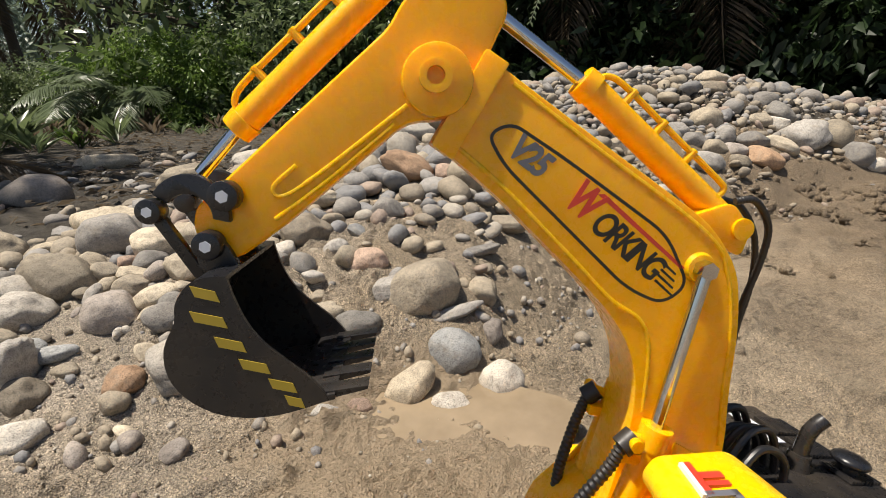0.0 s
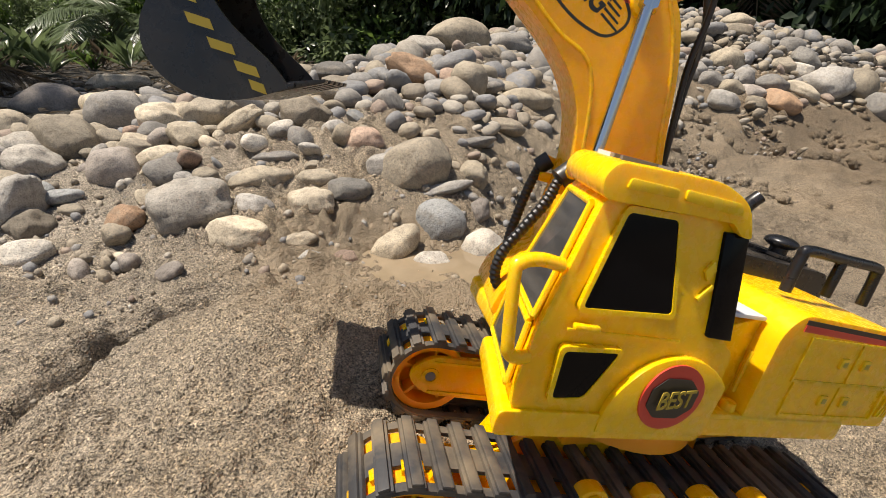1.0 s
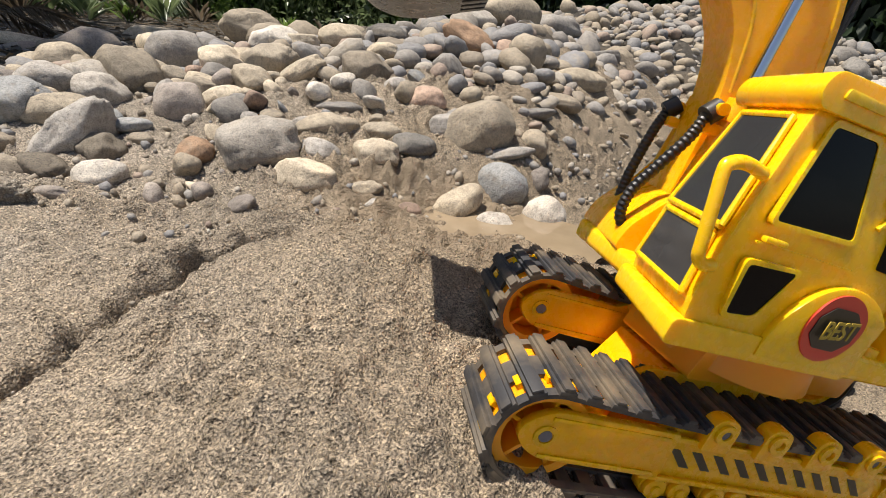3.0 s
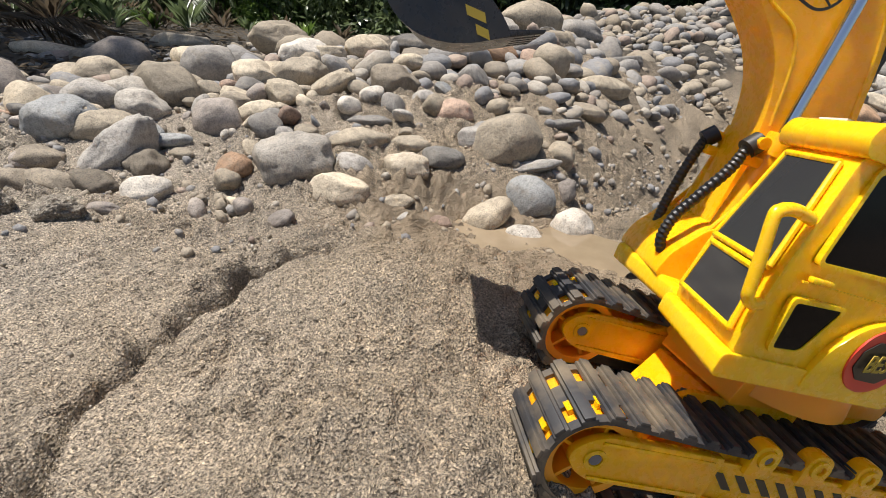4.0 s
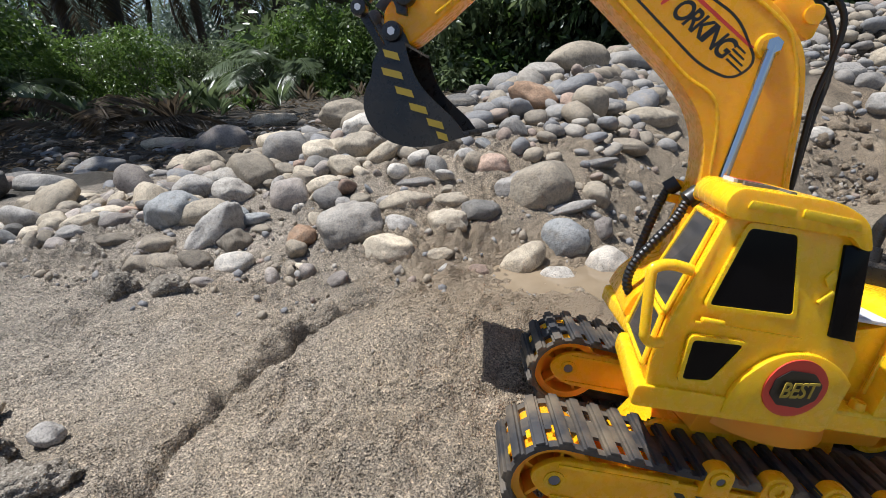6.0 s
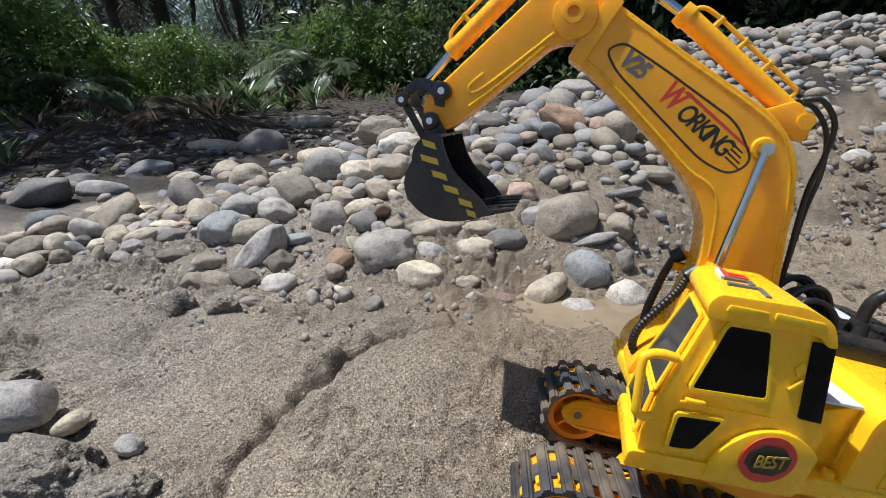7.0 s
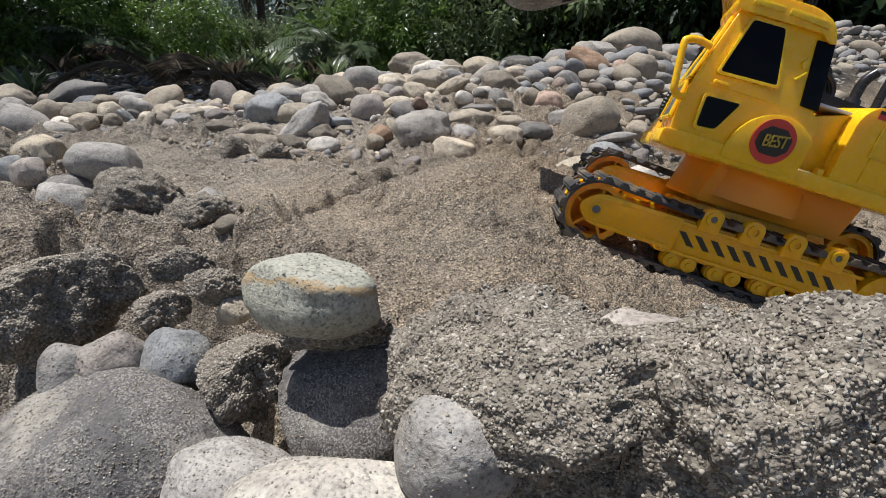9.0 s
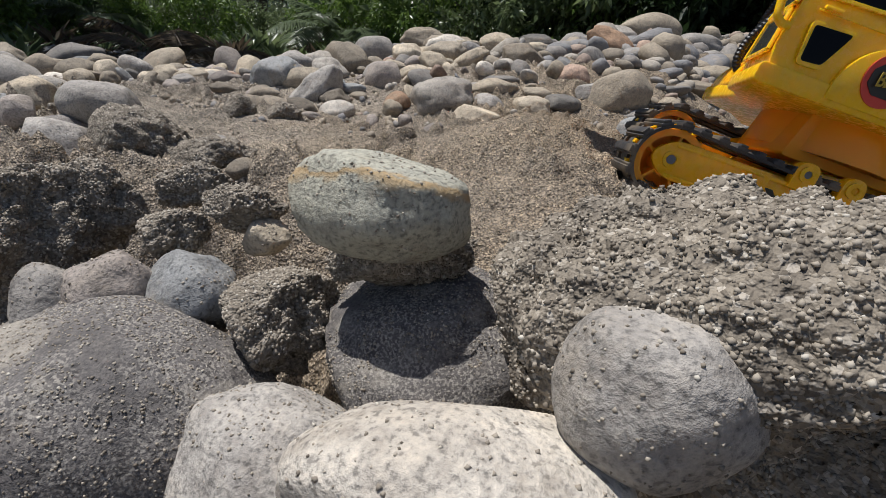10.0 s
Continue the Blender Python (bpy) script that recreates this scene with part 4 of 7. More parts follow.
    lettering("number_decal", "V25", 0.0130, Matrix.Translation((0.0945, 0.0133, 0.2640)) @ face @ pose(0, 0, 0, 0, 0, -26), DECAL_GREY, boom, "grey printed model number", 0.2, 0.92, 0.82, 0.0005)
    lettering("word_initial", "W", 0.0175, Matrix.Translation((0.0700, 0.0133, 0.2515)) @ face @ pose(0, 0, 0, 0, 0, -28), DECAL_RED, boom, "red printed initial letter", 0.2, 0.8, 0.66, 0.0006)
    lettering("word_decal", "ORKING", 0.0142, Matrix.Translation((0.0480, 0.0133, 0.2373)) @ face @ pose(0, 0, 0, 0, 0, -29), DECAL_BLACK, boom, "black printed word", 0.2, 0.78, 0.76, 0.0003)
    part("decal_bar", prism(tilt(0.0445, 0.2445, [(0.023, -0.0009), (-0.024, -0.0005), (-0.026, 0.0009), (0.021, 0.0009)], 29.5), 0.0130, 0.0133), DECAL_RED, boom, "red printed bar")
    for k in range(4):
        part("decal_line", prism(tilt(0.0275 + 0.0006 * k, 0.2310 - 0.0024 * k, [(0.004, -0.0005), (-0.0030 - 0.001 * k, -0.0004), (-0.0030 - 0.001 * k, 0.0004), (0.004, 0.0005)], 30), 0.0130, 0.0133), DECAL_BLACK, boom)
    # boom cylinders either side
    for s in (1, -1):
        y = 0.0180 * s
        part("pin_boss", rod((0.0160, 0.0125 * s, 0.2340), (0.0160, 0.0150 * s, 0.2340), 0.0066, 0.0056, 24), YELLOW, boom)
        part("rod_eye", rod((0.0160, 0.0145 * s, 0.2340), (0.0160, 0.0205 * s, 0.2340), 0.0038, None, 6), CHROME, boom, "hexagonal steel bolt head")
        part("piston_rod", rod((0.0160, y, 0.2340), (0.0168, y, 0.1600), 0.0026, None, 18), CHROME, boom, "chrome piston rod")
        cyl = part("boom_cylinder", rod((0.0165, y, 0.1620), (0.0240, y, 0.0900), 0.0056, 0.0060, 24), YELLOW, swing)
        part("collar", rod((0.0162, y, 0.1650), (0.0172, y, 0.1550), 0.0066, 0.0064, 24), YELLOW, cyl)
        part("bracket", box(0.0130, 0.0300, y - 0.004, y + 0.004, 0.1480, 0.1530, 0.001), YELLOW, cyl)
        part("nipple", rod((0.0170, y, 0.1570), (0.0280, y + 0.002 * s, 0.1590), 0.0030, None, 14), YELLOW, cyl)
        part("hose_end", rod((0.0260, y + 0.0015 * s, 0.1600), (0.0310, y + 0.0025 * s, 0.1545), 0.0048, None, 14), HOSE, cyl, "black hose fitting")
        part("hose_cap", rod((0.0275, y + 0.0055 * s, 0.1590), (0.0275, y + 0.0085 * s, 0.1590), 0.0028, None, 14), YELLOW, cyl)
        bow = 0.010 if s > 0 else 0.0
        line = spline([(0.0300, y + 0.002 * s, 0.1560), (0.0330, y + 0.001 * s, 0.1430), (0.0350 + bow * 0.5, y, 0.1270), (0.0360 + bow, y - 0.001 * s, 0.1120), (0.0340 + bow, y - 0.002 * s, 0.0980), (0.0280, y - 0.004 * s, 0.0900)], 12)
        part("hose", tube(line, 0.0024, 10, None, 0.22), HOSE, cyl, "black ribbed hose")
        part("hose_rail", tube(spline([(0.0220, y + 0.005 * s, 0.1300), (0.0330, y + 0.006 * s, 0.1080), (0.0400, y + 0.006 * s, 0.0930), (0.0440, y + 0.004 * s, 0.0880)], 6), 0.0014, 8), YELLOW, cyl)
    part("boom_foot", prism(rounded([(0.0460, 0.0850), (0.0200, 0.0850), (0.0200, 0.1200), (0.0310, 0.1150), (0.0430, 0.0980)], 0.004), -0.028, 0.026, 0.0015), YELLOW, swing)
    make_stick(boom)


def cylinder_with_rail(p0, p1, r, y, parent, rod_to):
    p0, p1, rod_to = Vector((p0[0], y, p0[1])), Vector((p1[0], y, p1[1])), Vector((rod_to[0], y, rod_to[1]))
    cyl = part("cylinder", rod(p0, p1, r, r, 24), YELLOW, parent)
    d = (p1 - p0).normalized()
    n = Vector((-d.z, 0, d.x))
    n = n if n.z > 0 else -n
    part("collar", rod(p1 - d * 0.004, p1 + d * 0.002, r * 1.18, r * 1.10, 24), YELLOW, cyl)
    part("piston_rod", rod(p1, rod_to, r * 0.48, None, 18), CHROME, cyl, "chrome piston rod")
    a, b = p0 + d * (p1 - p0).length * 0.10, p1 - d * (p1 - p0).length * 0.04
    off = n * r * 1.75
    part("pipe", tube(spline([a + n * r * 0.6, a + off * 0.9, a + off + d * 0.006, (a + b) / 2 + off, b + off - d * 0.010, b + off * 0.8 - d * 0.002, b + n * r * 0.7], 6), 0.0013, 10), YELLOW, cyl)
    for s in (0.30, 0.55, 0.80):
        q = a + (b - a) * s
        part("pipe_clip", rod(q + n * r * 0.7, q + off * 1.15, 0.0017, None, 10), YELLOW, cyl)
    return cyl


def make_stick(boom):
    elbow = part("elbow_boss", disc_y(0.1330, 0.2835, -0.0165, 0.0165, 0.0128, 40, None, 0.002), YELLOW, boom)
    part("elbow_ring", ring_y(0.1340, 0.2845, 0.0163, 0.0195, 0.0058, 0.0032, 28), YELLOW, elbow)
    prof = [(0.1120, 0.3120), (0.1180, 0.3215), (0.1400, 0.3225), (0.1500, 0.3070), (0.1530, 0.2980), (0.1985, 0.2405), (0.2125, 0.2225), (0.2115, 0.2125), (0.2030, 0.2055), (0.1945, 0.2065), (0.1800, 0.2215), (0.1412, 0.2679), (0.1240, 0.2720), (0.1180, 0.2900)]
    stick = part("stick", prism(rounded(prof, [0.004, 0.005, 0.008, 0.008, 0.004, 0.01, 0.008, 0.006, 0.006, 0.005, 0.006, 0.006, 0.008, 0.006]), -0.0112, 0.0112, 0.0020, None, 3), YELLOW, boom, "yellow plastic dipper stick")
    rib = spline([(0.1420, 0.0112, 0.2735), (0.1700, 0.0112, 0.2430), (0.1815, 0.0112, 0.2330), (0.1850, 0.0112, 0.2360), (0.1780, 0.0112, 0.2450)], 6)
    part("rib", tube(rib, 0.0009, 8), YELLOW, stick)
    part("rib", tube(spline([(0.1455, 0.0112, 0.2660), (0.1650, 0.0112, 0.2430), (0.1830, 0.0112, 0.2240)], 6), 0.0009, 8), YELLOW, stick)
    part("lug", prism(rounded([(0.0250, 0.2520), (-0.0040, 0.2400), (-0.0050, 0.2520), (0.0060, 0.2620)], 0.004), -0.008, 0.008, 0.001), YELLOW, boom)
    cylinder_with_rail((0.0040, 0.2545), (0.0760, 0.2955), 0.0058, 0.0, boom, (0.1140, 0.3125))
    cylinder_with_rail((0.1480, 0.3270), (0.2025, 0.2545), 0.0056, 0.0, boom, (0.2150, 0.2345))
    part("boss", rod((-0.0005, -0.0095, 0.2520), (-0.0005, 0.0095, 0.2520), 0.0045, None, 20), YELLOW, boom)
    loop = spline([(0.0030, 0.004, 0.2625), (-0.0060, 0.004, 0.2640), (-0.0170, 0.002, 0.2540), (-0.0200, 0.0, 0.2380), (-0.0200, -0.002, 0.2180), (-0.0230, -0.003, 0.1950), (-0.0270, -0.004, 0.1700), (-0.0300, -0.006, 0.1400)], 14)
    part("hose", tube(loop, 0.0014, 10, None, 0.16), HOSE, boom, "black ribbed hose")
    loop = spline([(0.0030, -0.004, 0.2625), (-0.0080, -0.005, 0.2600), (-0.0190, -0.006, 0.2480), (-0.0250, -0.007, 0.2280), (-0.0260, -0.008, 0.2050), (-0.0290, -0.009, 0.1760), (-0.0330, -0.010, 0.1400)], 14)
    part("hose", tube(loop, 0.0013, 10, None, 0.16), HOSE, boom, "black ribbed hose")
    for k in range(6):
        y, lift = -0.014 + 0.0062 * k, 0.0035 * math.sin(2.1 * k)
        arch = spline([(-0.024, y, 0.1300), (-0.028, y, 0.1480 + lift), (-0.037, y - 0.003, 0.1600 + lift), (-0.049, y - 0.006, 0.1590 + lift), (-0.057, y - 0.007, 0.1480), (-0.059, y - 0.007, 0.1320)], 10)
        part("hose", tube(arch, 0.0017, 10, None, 0.14), HOSE, boom, "black looped hose")
    make_bucket(stick)


def make_bucket(stick):
    for y in (0.0125, -0.0125):
        s = 1 if y > 0 else -1
        arc = []
        for k in range(13):
            a = radians(25 + 150 * k / 12)
            arc.append((0.2125 + 0.0145 * math.cos(a), 0.2190 + 0.0165 * math.sin(a)))
        arc_in = [(0.2125 + (x - 0.2125) * 0.58, 0.2200 + (z - 0.2190) * 0.50) for x, z in arc]
        part("rocker", prism(arc + list(reversed(arc_in)), y - 0.002, y + 0.002, 0.0006), BLACK, stick)
        for x, z, r in ((0.2005, 0.2300, 0.0056), (0.2250, 0.2200, 0.0046), (0.2045, 0.2110, 0.0054)):
            knob = part("pin_knob", disc_y(x, z, y - 0.002 * s, y + 0.0055 * s, r, 24, None, 0.0014), BLACK, stick)
            if s > 0:
                part("pin_socket", disc_y(x, z, y + 0.0052, y + 0.0058, r * 0.42, 6), DECAL_SILVER, knob)
        part("link", prism(rounded([(0.2275, 0.2190), (0.2225, 0.2200), (0.2040, 0.1985), (0.2085, 0.1975)], 0.001), y - 0.0015, y + 0.0015, 0.0005), BLACK, stick)
        part("ear", prism(rounded([(0.2060, 0.1985), (0.2110, 0.2110), (0.2050, 0.2165), (0.1985, 0.2120), (0.1920, 0.2030)], 0.003), y - 0.0015, y + 0.0015, 0.0005), BLACK, stick)
    curve = [(0.1925, 0.2055), (0.1990, 0.2040), (0.2045, 0.2005), (0.2080, 0.1930), (0.2078, 0.1860), (0.2105, 0.1760), (0.2085, 0.1660), (0.2020, 0.1585), (0.1920, 0.1540), (0.1810, 0.1535), (0.1700, 0.1560), (0.1600, 0.1605), (0.1520, 0.1650)]
    curve = [(p.x, p.z) for p in spline([(x, 0, z) for x, z in curve], 3)]
    half, th = 0.0290, 0.0016
    own = bmesh.new()
    rows = []
    for i, (x, z) in enumerate(curve):
        a, b = Vector(curve[max(i - 1, 0)]), Vector(curve[min(i + 1, len(curve) - 1)])
        t = (b - a).normalized()
        n = Vector((-t.y, t.x))
        n = n if (Vector((0.182, 0.186)) - Vector((x, z))).dot(n) > 0 else -n
        q = Vector((x, z)) + n * th
        rows.append([own.verts.new(v) for v in ((x, -half, z), (x, half, z), (q.x, half, q.y), (q.x, -half, q.y))])
    for a, b in zip(rows, rows[1:]):
        for k in range(4):
            own.faces.new((a[k], a[(k + 1) % 4], b[(k + 1) % 4], b[k]))
    own.faces.new(rows[0]), own.faces.new(list(reversed(rows[-1])))
    bucket = part("bucket", own, BLACK, stick, "glossy black bucket with teeth and ochre warning stripes")
    rim = [(0.1520, 0.1655), (0.1600, 0.1725), (0.1690, 0.1780), (0.1775, 0.1835), (0.1840, 0.1900), (0.1890, 0.1980), (0.1925, 0.2055)]
    cheek = curve + [(p.x, p.z) for p in spline([(x, 0, z) for x, z in rim], 4)][1:-1]
    stripes = ((0.1985, 0.1985, 0.0052), (0.1965, 0.1895, 0.0066), (0.1885, 0.1815, 0.0058), (0.1795, 0.1745, 0.0058), (0.1690, 0.1685, 0.0054), (0.1640, 0.1628, 0.0040))
    for s in (1, -1):
        plate = part("cheek", prism(cheek, (half - 0.0002) * s, (half + 0.0014) * s), BLACK, bucket)
        for cx, cz, w in stripes:
            part("warning_stripe", prism([(cx - w, cz - 0.0024), (cx + w - 0.002, cz - 0.0018), (cx + w, cz + 0.0018), (cx - w + 0.002, cz + 0.0012)], (half + 0.0013) * s, (half + 0.0017) * s), DECAL_YELLOW, plate, "ochre printed slanted stripe")
    part("lip", prism([(0.1660, 0.1580), (0.1500, 0.1652), (0.1504, 0.1676), (0.1670, 0.1612)], -half - 0.001, half + 0.001, 0.0004), BLACK, bucket)
    for k in range(5):
        y = -half + 0.004 + k * (2 * half - 0.008) / 4
        part("tooth", prism(rounded([(0.1570, 0.1622), (0.1390, 0.1702), (0.1388, 0.1718), (0.1570, 0.1660)], 0.0004), y - 0.0035, y + 0.0035, 0.0006), BLACK, bucket)


make_excavator()


# ---- river stones ----
TINTS = {
    "grey": (0.38, 0.36, 0.335), "cream": (0.55, 0.48, 0.375), "blue": (0.32, 0.33, 0.335), "pink": (0.47, 0.34, 0.265), "rust": (0.46, 0.30, 0.19),
    # last tint: damp stone darkened further by shade put into its colour
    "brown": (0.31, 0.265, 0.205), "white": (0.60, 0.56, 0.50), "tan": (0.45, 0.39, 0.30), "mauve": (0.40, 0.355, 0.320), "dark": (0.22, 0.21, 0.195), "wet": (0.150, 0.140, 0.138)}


def tinted_stone(name, tint, cling=0.5, spots=0.55, dust=(0.30, 0.25, 0.185)):
    m = material(name + " river stone", tint, 0.8)
    t, nodes, links, b = nodes_of(m)
    p = position(t)
    info = t.nodes.new("ShaderNodeObjectInfo")
    mul = t.nodes.new("ShaderNodeMath")
    mul.operation = "MULTIPLY"
    mul.inputs[1].default_value = 53.0
    links.new(info.outputs["Random"], mul.inputs[0])
    add = t.nodes.new("ShaderNodeVectorMath")
    links.new(p, add.inputs[0])
    links.new(mul.outputs[0], add.inputs[1])
    v = add.outputs[0]
    big, mid, fine = add_noise(t, 26, 6, 0.62, v), add_noise(t, 140, 6, 0.68, v), add_noise(t, 750, 3, 0.6, v)
    lift = ramp(t, info.outputs["Random"], [(0, (0.46, 0.45, 0.435)), (0.5, (0.76, 0.745, 0.72)), (1, (1.04, 1.02, 0.98))])
    c = mix(t, 1.0, tint, lift.outputs["Color"], "MULTIPLY")
    c = mix(t, 0.85, c, ramp(t, big.outputs["Fac"], [(0.3, (0.68, 0.66, 0.64)), (0.52, (1, 1, 1)), (0.75, (1.25, 1.2, 1.13))]).outputs["Color"], "MULTIPLY")
    c = mix(t, 0.8, c, ramp(t, mid.outputs["Fac"], [(0.32, (0.58, 0.56, 0.55)), (0.5, (1, 1, 1)), (0.70, (1.25, 1.22, 1.18))]).outputs["Color"], "MULTIPLY")
    c = mix(t, 0.7, c, ramp(t, fine.outputs["Fac"], [(0.34, (0.35, 0.35, 0.35)), (0.46, (1, 1, 1)), (0.66, (1.35, 1.33, 1.3))]).outputs["Color"], "MULTIPLY")
    k = ramp(t, add_noise(t, 30, 7, 0.72, v).outputs["Fac"], [(spots, (0, 0, 0)), (spots + 0.12, (cling, cling, cling))])
    c = mix(t, k.outputs["Color"], c, dust)
    if spots < 0.55:
        # single grains of sand stuck all over a damp stone
        grit = ramp(t, add_noise(t, 1300, 2, 0.55, v).outputs["Fac"], [(0.48, (0, 0, 0)), (0.60, (0.7, 0.7, 0.7))])
        where = ramp(t, add_noise(t, 48, 4, 0.65, v).outputs["Fac"], [(0.38, (0, 0, 0)), (0.54, (1, 1, 1))])
        c = mix(t, mix(t, 1.0, grit.outputs["Color"], where.outputs["Color"], "MULTIPLY"), c, (0.36, 0.33, 0.285))
    links.new(c, b.inputs["Base Color"])
    n = bump(t, fine.outputs["Fac"], 0.4, 0.0008)
    n = bump(t, mid.outputs["Fac"], 0.55, 0.0035, n)
    links.new(n, b.inputs["Normal"])
    return m


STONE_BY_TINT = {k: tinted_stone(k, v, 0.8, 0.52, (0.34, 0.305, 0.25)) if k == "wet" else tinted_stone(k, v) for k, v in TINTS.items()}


def veined_stone():
    """Pale greenish stone with an ochre vein along its length and sand on its flanks."""
    m = tinted_stone("veined", (0.47, 0.47, 0.40), 0.85, 0.58)
    t, nodes, links, b = nodes_of(m)
    own = t.nodes.new("ShaderNodeTexCoord")
    split = t.nodes.new("ShaderNodeSeparateXYZ")
    links.new(own.outputs["Object"], split.inputs[0])
    bend = t.nodes.new("ShaderNodeMath")
    bend.operation = "MULTIPLY_ADD"
    links.new(add_noise(t, 2.2, 4, 0.6, own.outputs["Object"]).outputs["Fac"], bend.inputs[0])
    bend.inputs[1].default_value = 0.75
    links.new(split.outputs["Z"], bend.inputs[2])
    band = ramp(t, bend.outputs[0], [(0.50, (0, 0, 0)), (0.60, (0.6, 0.6, 0.6)), (0.68, (0.85, 0.85, 0.85)), (0.74, (0.1, 0.1, 0.1)), (0.8, (0, 0, 0))])
    was = b.inputs["Base Color"].links[0].from_socket
    links.new(mix(t, band.outputs["Color"], was, (0.43, 0.29, 0.13)), b.inputs["Base Color"])
    return m


STONE_BY_TINT["veined"] = veined_stone()


def clod_material():
    """Coarse damp sand stuck together: uneven grains about a millimetre across."""
    m = material("sand crust", (0.32, 0.28, 0.23), 0.85)
    t, nodes, links, b = nodes_of(m)
    p = position(t)
    cells = t.nodes.new("ShaderNodeTexVoronoi")
    cells.inputs["Scale"].default_value = 900
    links.new(p, cells.inputs["Vector"])
    split = t.nodes.new("ShaderNodeSeparateColor")
    links.new(cells.outputs["Color"], split.inputs[0])
    # base darkened to stand for contact shade between the stuck grains
    c = ramp(t, split.outputs[0], [(0.0, (0.13, 0.11, 0.085)), (0.4, (0.22, 0.19, 0.15)), (0.82, (0.28, 0.245, 0.195)), (1.0, (0.45, 0.41, 0.35))]).outputs["Color"]
    damp = ramp(t, add_noise(t, 45, 5, 0.6, p).outputs["Fac"], [(0.35, (0.62, 0.60, 0.58)), (0.62, (1.1, 1.08, 1.05))])
    links.new(mix(t, 0.9, c, damp.outputs["Color"], "MULTIPLY"), b.inputs["Base Color"])
    n = bump(t, add_noise(t, 90, 5, 0.6, p).outputs["Fac"], 0.6, 0.010)
    n = bump(t, add_noise(t, 300, 2, 0.5, p).outputs["Fac"], 0.8, 0.0030, n)
    n = bump(t, add_noise(t, 800, 1, 0.5, p).outputs["Fac"], 0.8, 0.0012, n)
    links.new(n, b.inputs["Normal"])
    return m


CRUST = clod_material()


def pebble_mesh(name, seed, level, lump=0.16, fine=0.03, boxy=0.0):
    """A worn stone about one unit in radius, uneven and a little flattened here and there."""
    bm = bmesh.new()
    bmesh.ops.create_icosphere(bm, subdivisions=level, radius=1.0)
    rng = random.Random(seed)
    off = Vector((rng.uniform(-50, 50), rng.uniform(-50, 50), rng.uniform(-50, 50)))
    cuts = [(Vector((rng.gauss(0, 1), rng.gauss(0, 1), rng.gauss(0, 1))).normalized(), rng.uniform(0.62, 0.90)) for _ in range(rng.randint(3, 5))]
    for v in bm.verts:
        d = v.co.normalized()
        r = 1 + lump * noise.noise(d * 0.9 + off) * 1.4 + lump * 0.5 * noise.noise(d * 2.1 + off) + fine * noise.noise(d * 6 + off) + fine * 0.5 * noise.noise(d * 13 + off)
        co = d * r
        for nrm, h in cuts:
            over = co.dot(nrm) - h
            if over > 0:
                co -= nrm * over * 0.74
        v.co = co
    me = bpy.data.meshes.new(name)
    bm.to_mesh(me)
    bm.free()
    for p in me.polygons:
        p.use_smooth = True
    return me


SHAPES = [pebble_mesh("stone", 100 + k, 4) for k in range(9)]
ROUND = [pebble_mesh("stone", 200 + k, 4, 0.10, 0.02) for k in range(4)]
ROUGH = [pebble_mesh("stone", 300 + k, 4, 0.22, 0.07) for k in range(4)]
SMALL = [pebble_mesh("stone", 400 + k, 3) for k in range(8)]
CLODS = [pebble_mesh("clod", 500 + k, 5, 0.34, 0.16) for k in range(4)]
FORMS = {"s": SHAPES, "o": ROUND, "r": ROUGH, "c": CLODS}
WORDS = {"grey": "grey", "cream": "cream-coloured speckled", "blue": "blue-grey", "pink": "pinkish", "rust": "rusty orange", "brown": "brown", "white": "pale whitish", "tan": "tan", "mauve": "mauve-grey", "dark": "dark grey", "wet": "damp shade-darkened brown-grey", "veined": "pale greenish ochre-veined"}
placed, sandy = [], []
count = [0]


def stone(x, y, z, a, b, c, rx, ry, rz, tint, form="s"):
    """One stone: centre, half sizes, turn, colour and form."""
    count[0] += 1
    if x < -0.6 and y > 0.15:
        z = float(ground_height(x, y)) + 0.35 * c
    shapes = FORMS[form]
    me = shapes[count[0] % len(shapes)].copy()
    me.materials.append(CRUST if form == "c" else STONE_BY_TINT[tint])
    ob = new("sand_clod" if form == "c" else "stone", me)
    ob.matrix_world = pose(x, y, z, rx, ry, rz) @ Matrix.Diagonal((a, b, c, 1))
    big = max(a, b)
    size = "large" if big > 0.045 else "fist-sized" if big > 0.022 else "small"
    if form == "c":
        tagged(ob, "stone crusted with coarse damp sand at the sand bank", "clod", "sand-crusted stones")
    else:
        tagged(ob, f"{size} {WORDS[tint]} rounded river stone lying in sand", "stone", "river stones")
    placed.append((x, y, 0.8 * math.sqrt(a * b)))
    if form == "c":
        sandy.append((ob, 1000000, max(a, b)))
    return ob


stone(-0.055, 0.539, 0.086, 0.0478, 0.0355, 0.0377, -28, -16, 19, "cream", "o")
stone(-0.019, 0.473, 0.038, 0.0318, 0.0250, 0.0278, -27, 6, 7, "blue", "o")
stone(-0.064, 0.427, 0.024, 0.0311, 0.0211, 0.0206, -34, -36, 32, "tan")
stone(-0.021, 0.410, 0.016, 0.0217, 0.0148, 0.0145, -27, 4, 8, "white")
stone(0.033, 0.445, 0.017, 0.0274, 0.0213, 0.0236, -30, -25, 24, "white")
stone(-0.221, 0.394, 0.046, 0.0338, 0.0232, 0.0229, -27, 4, 8, "cream")
stone(-0.284, 0.414, 0.066, 0.0505, 0.0353, 0.0355, -27, 2, 10, "white", "r")
stone(-0.342, 0.392, 0.057, 0.0214, 0.0171, 0.0193, -31, -29, 27, "rust")
stone(-0.229, 0.474, 0.079, 0.0385, 0.0215, 0.0164, -27, -6, 14, "tan")
stone(-0.221, 0.431, 0.065, 0.0229, 0.0150, 0.0141, -27, 2, 10, "grey")
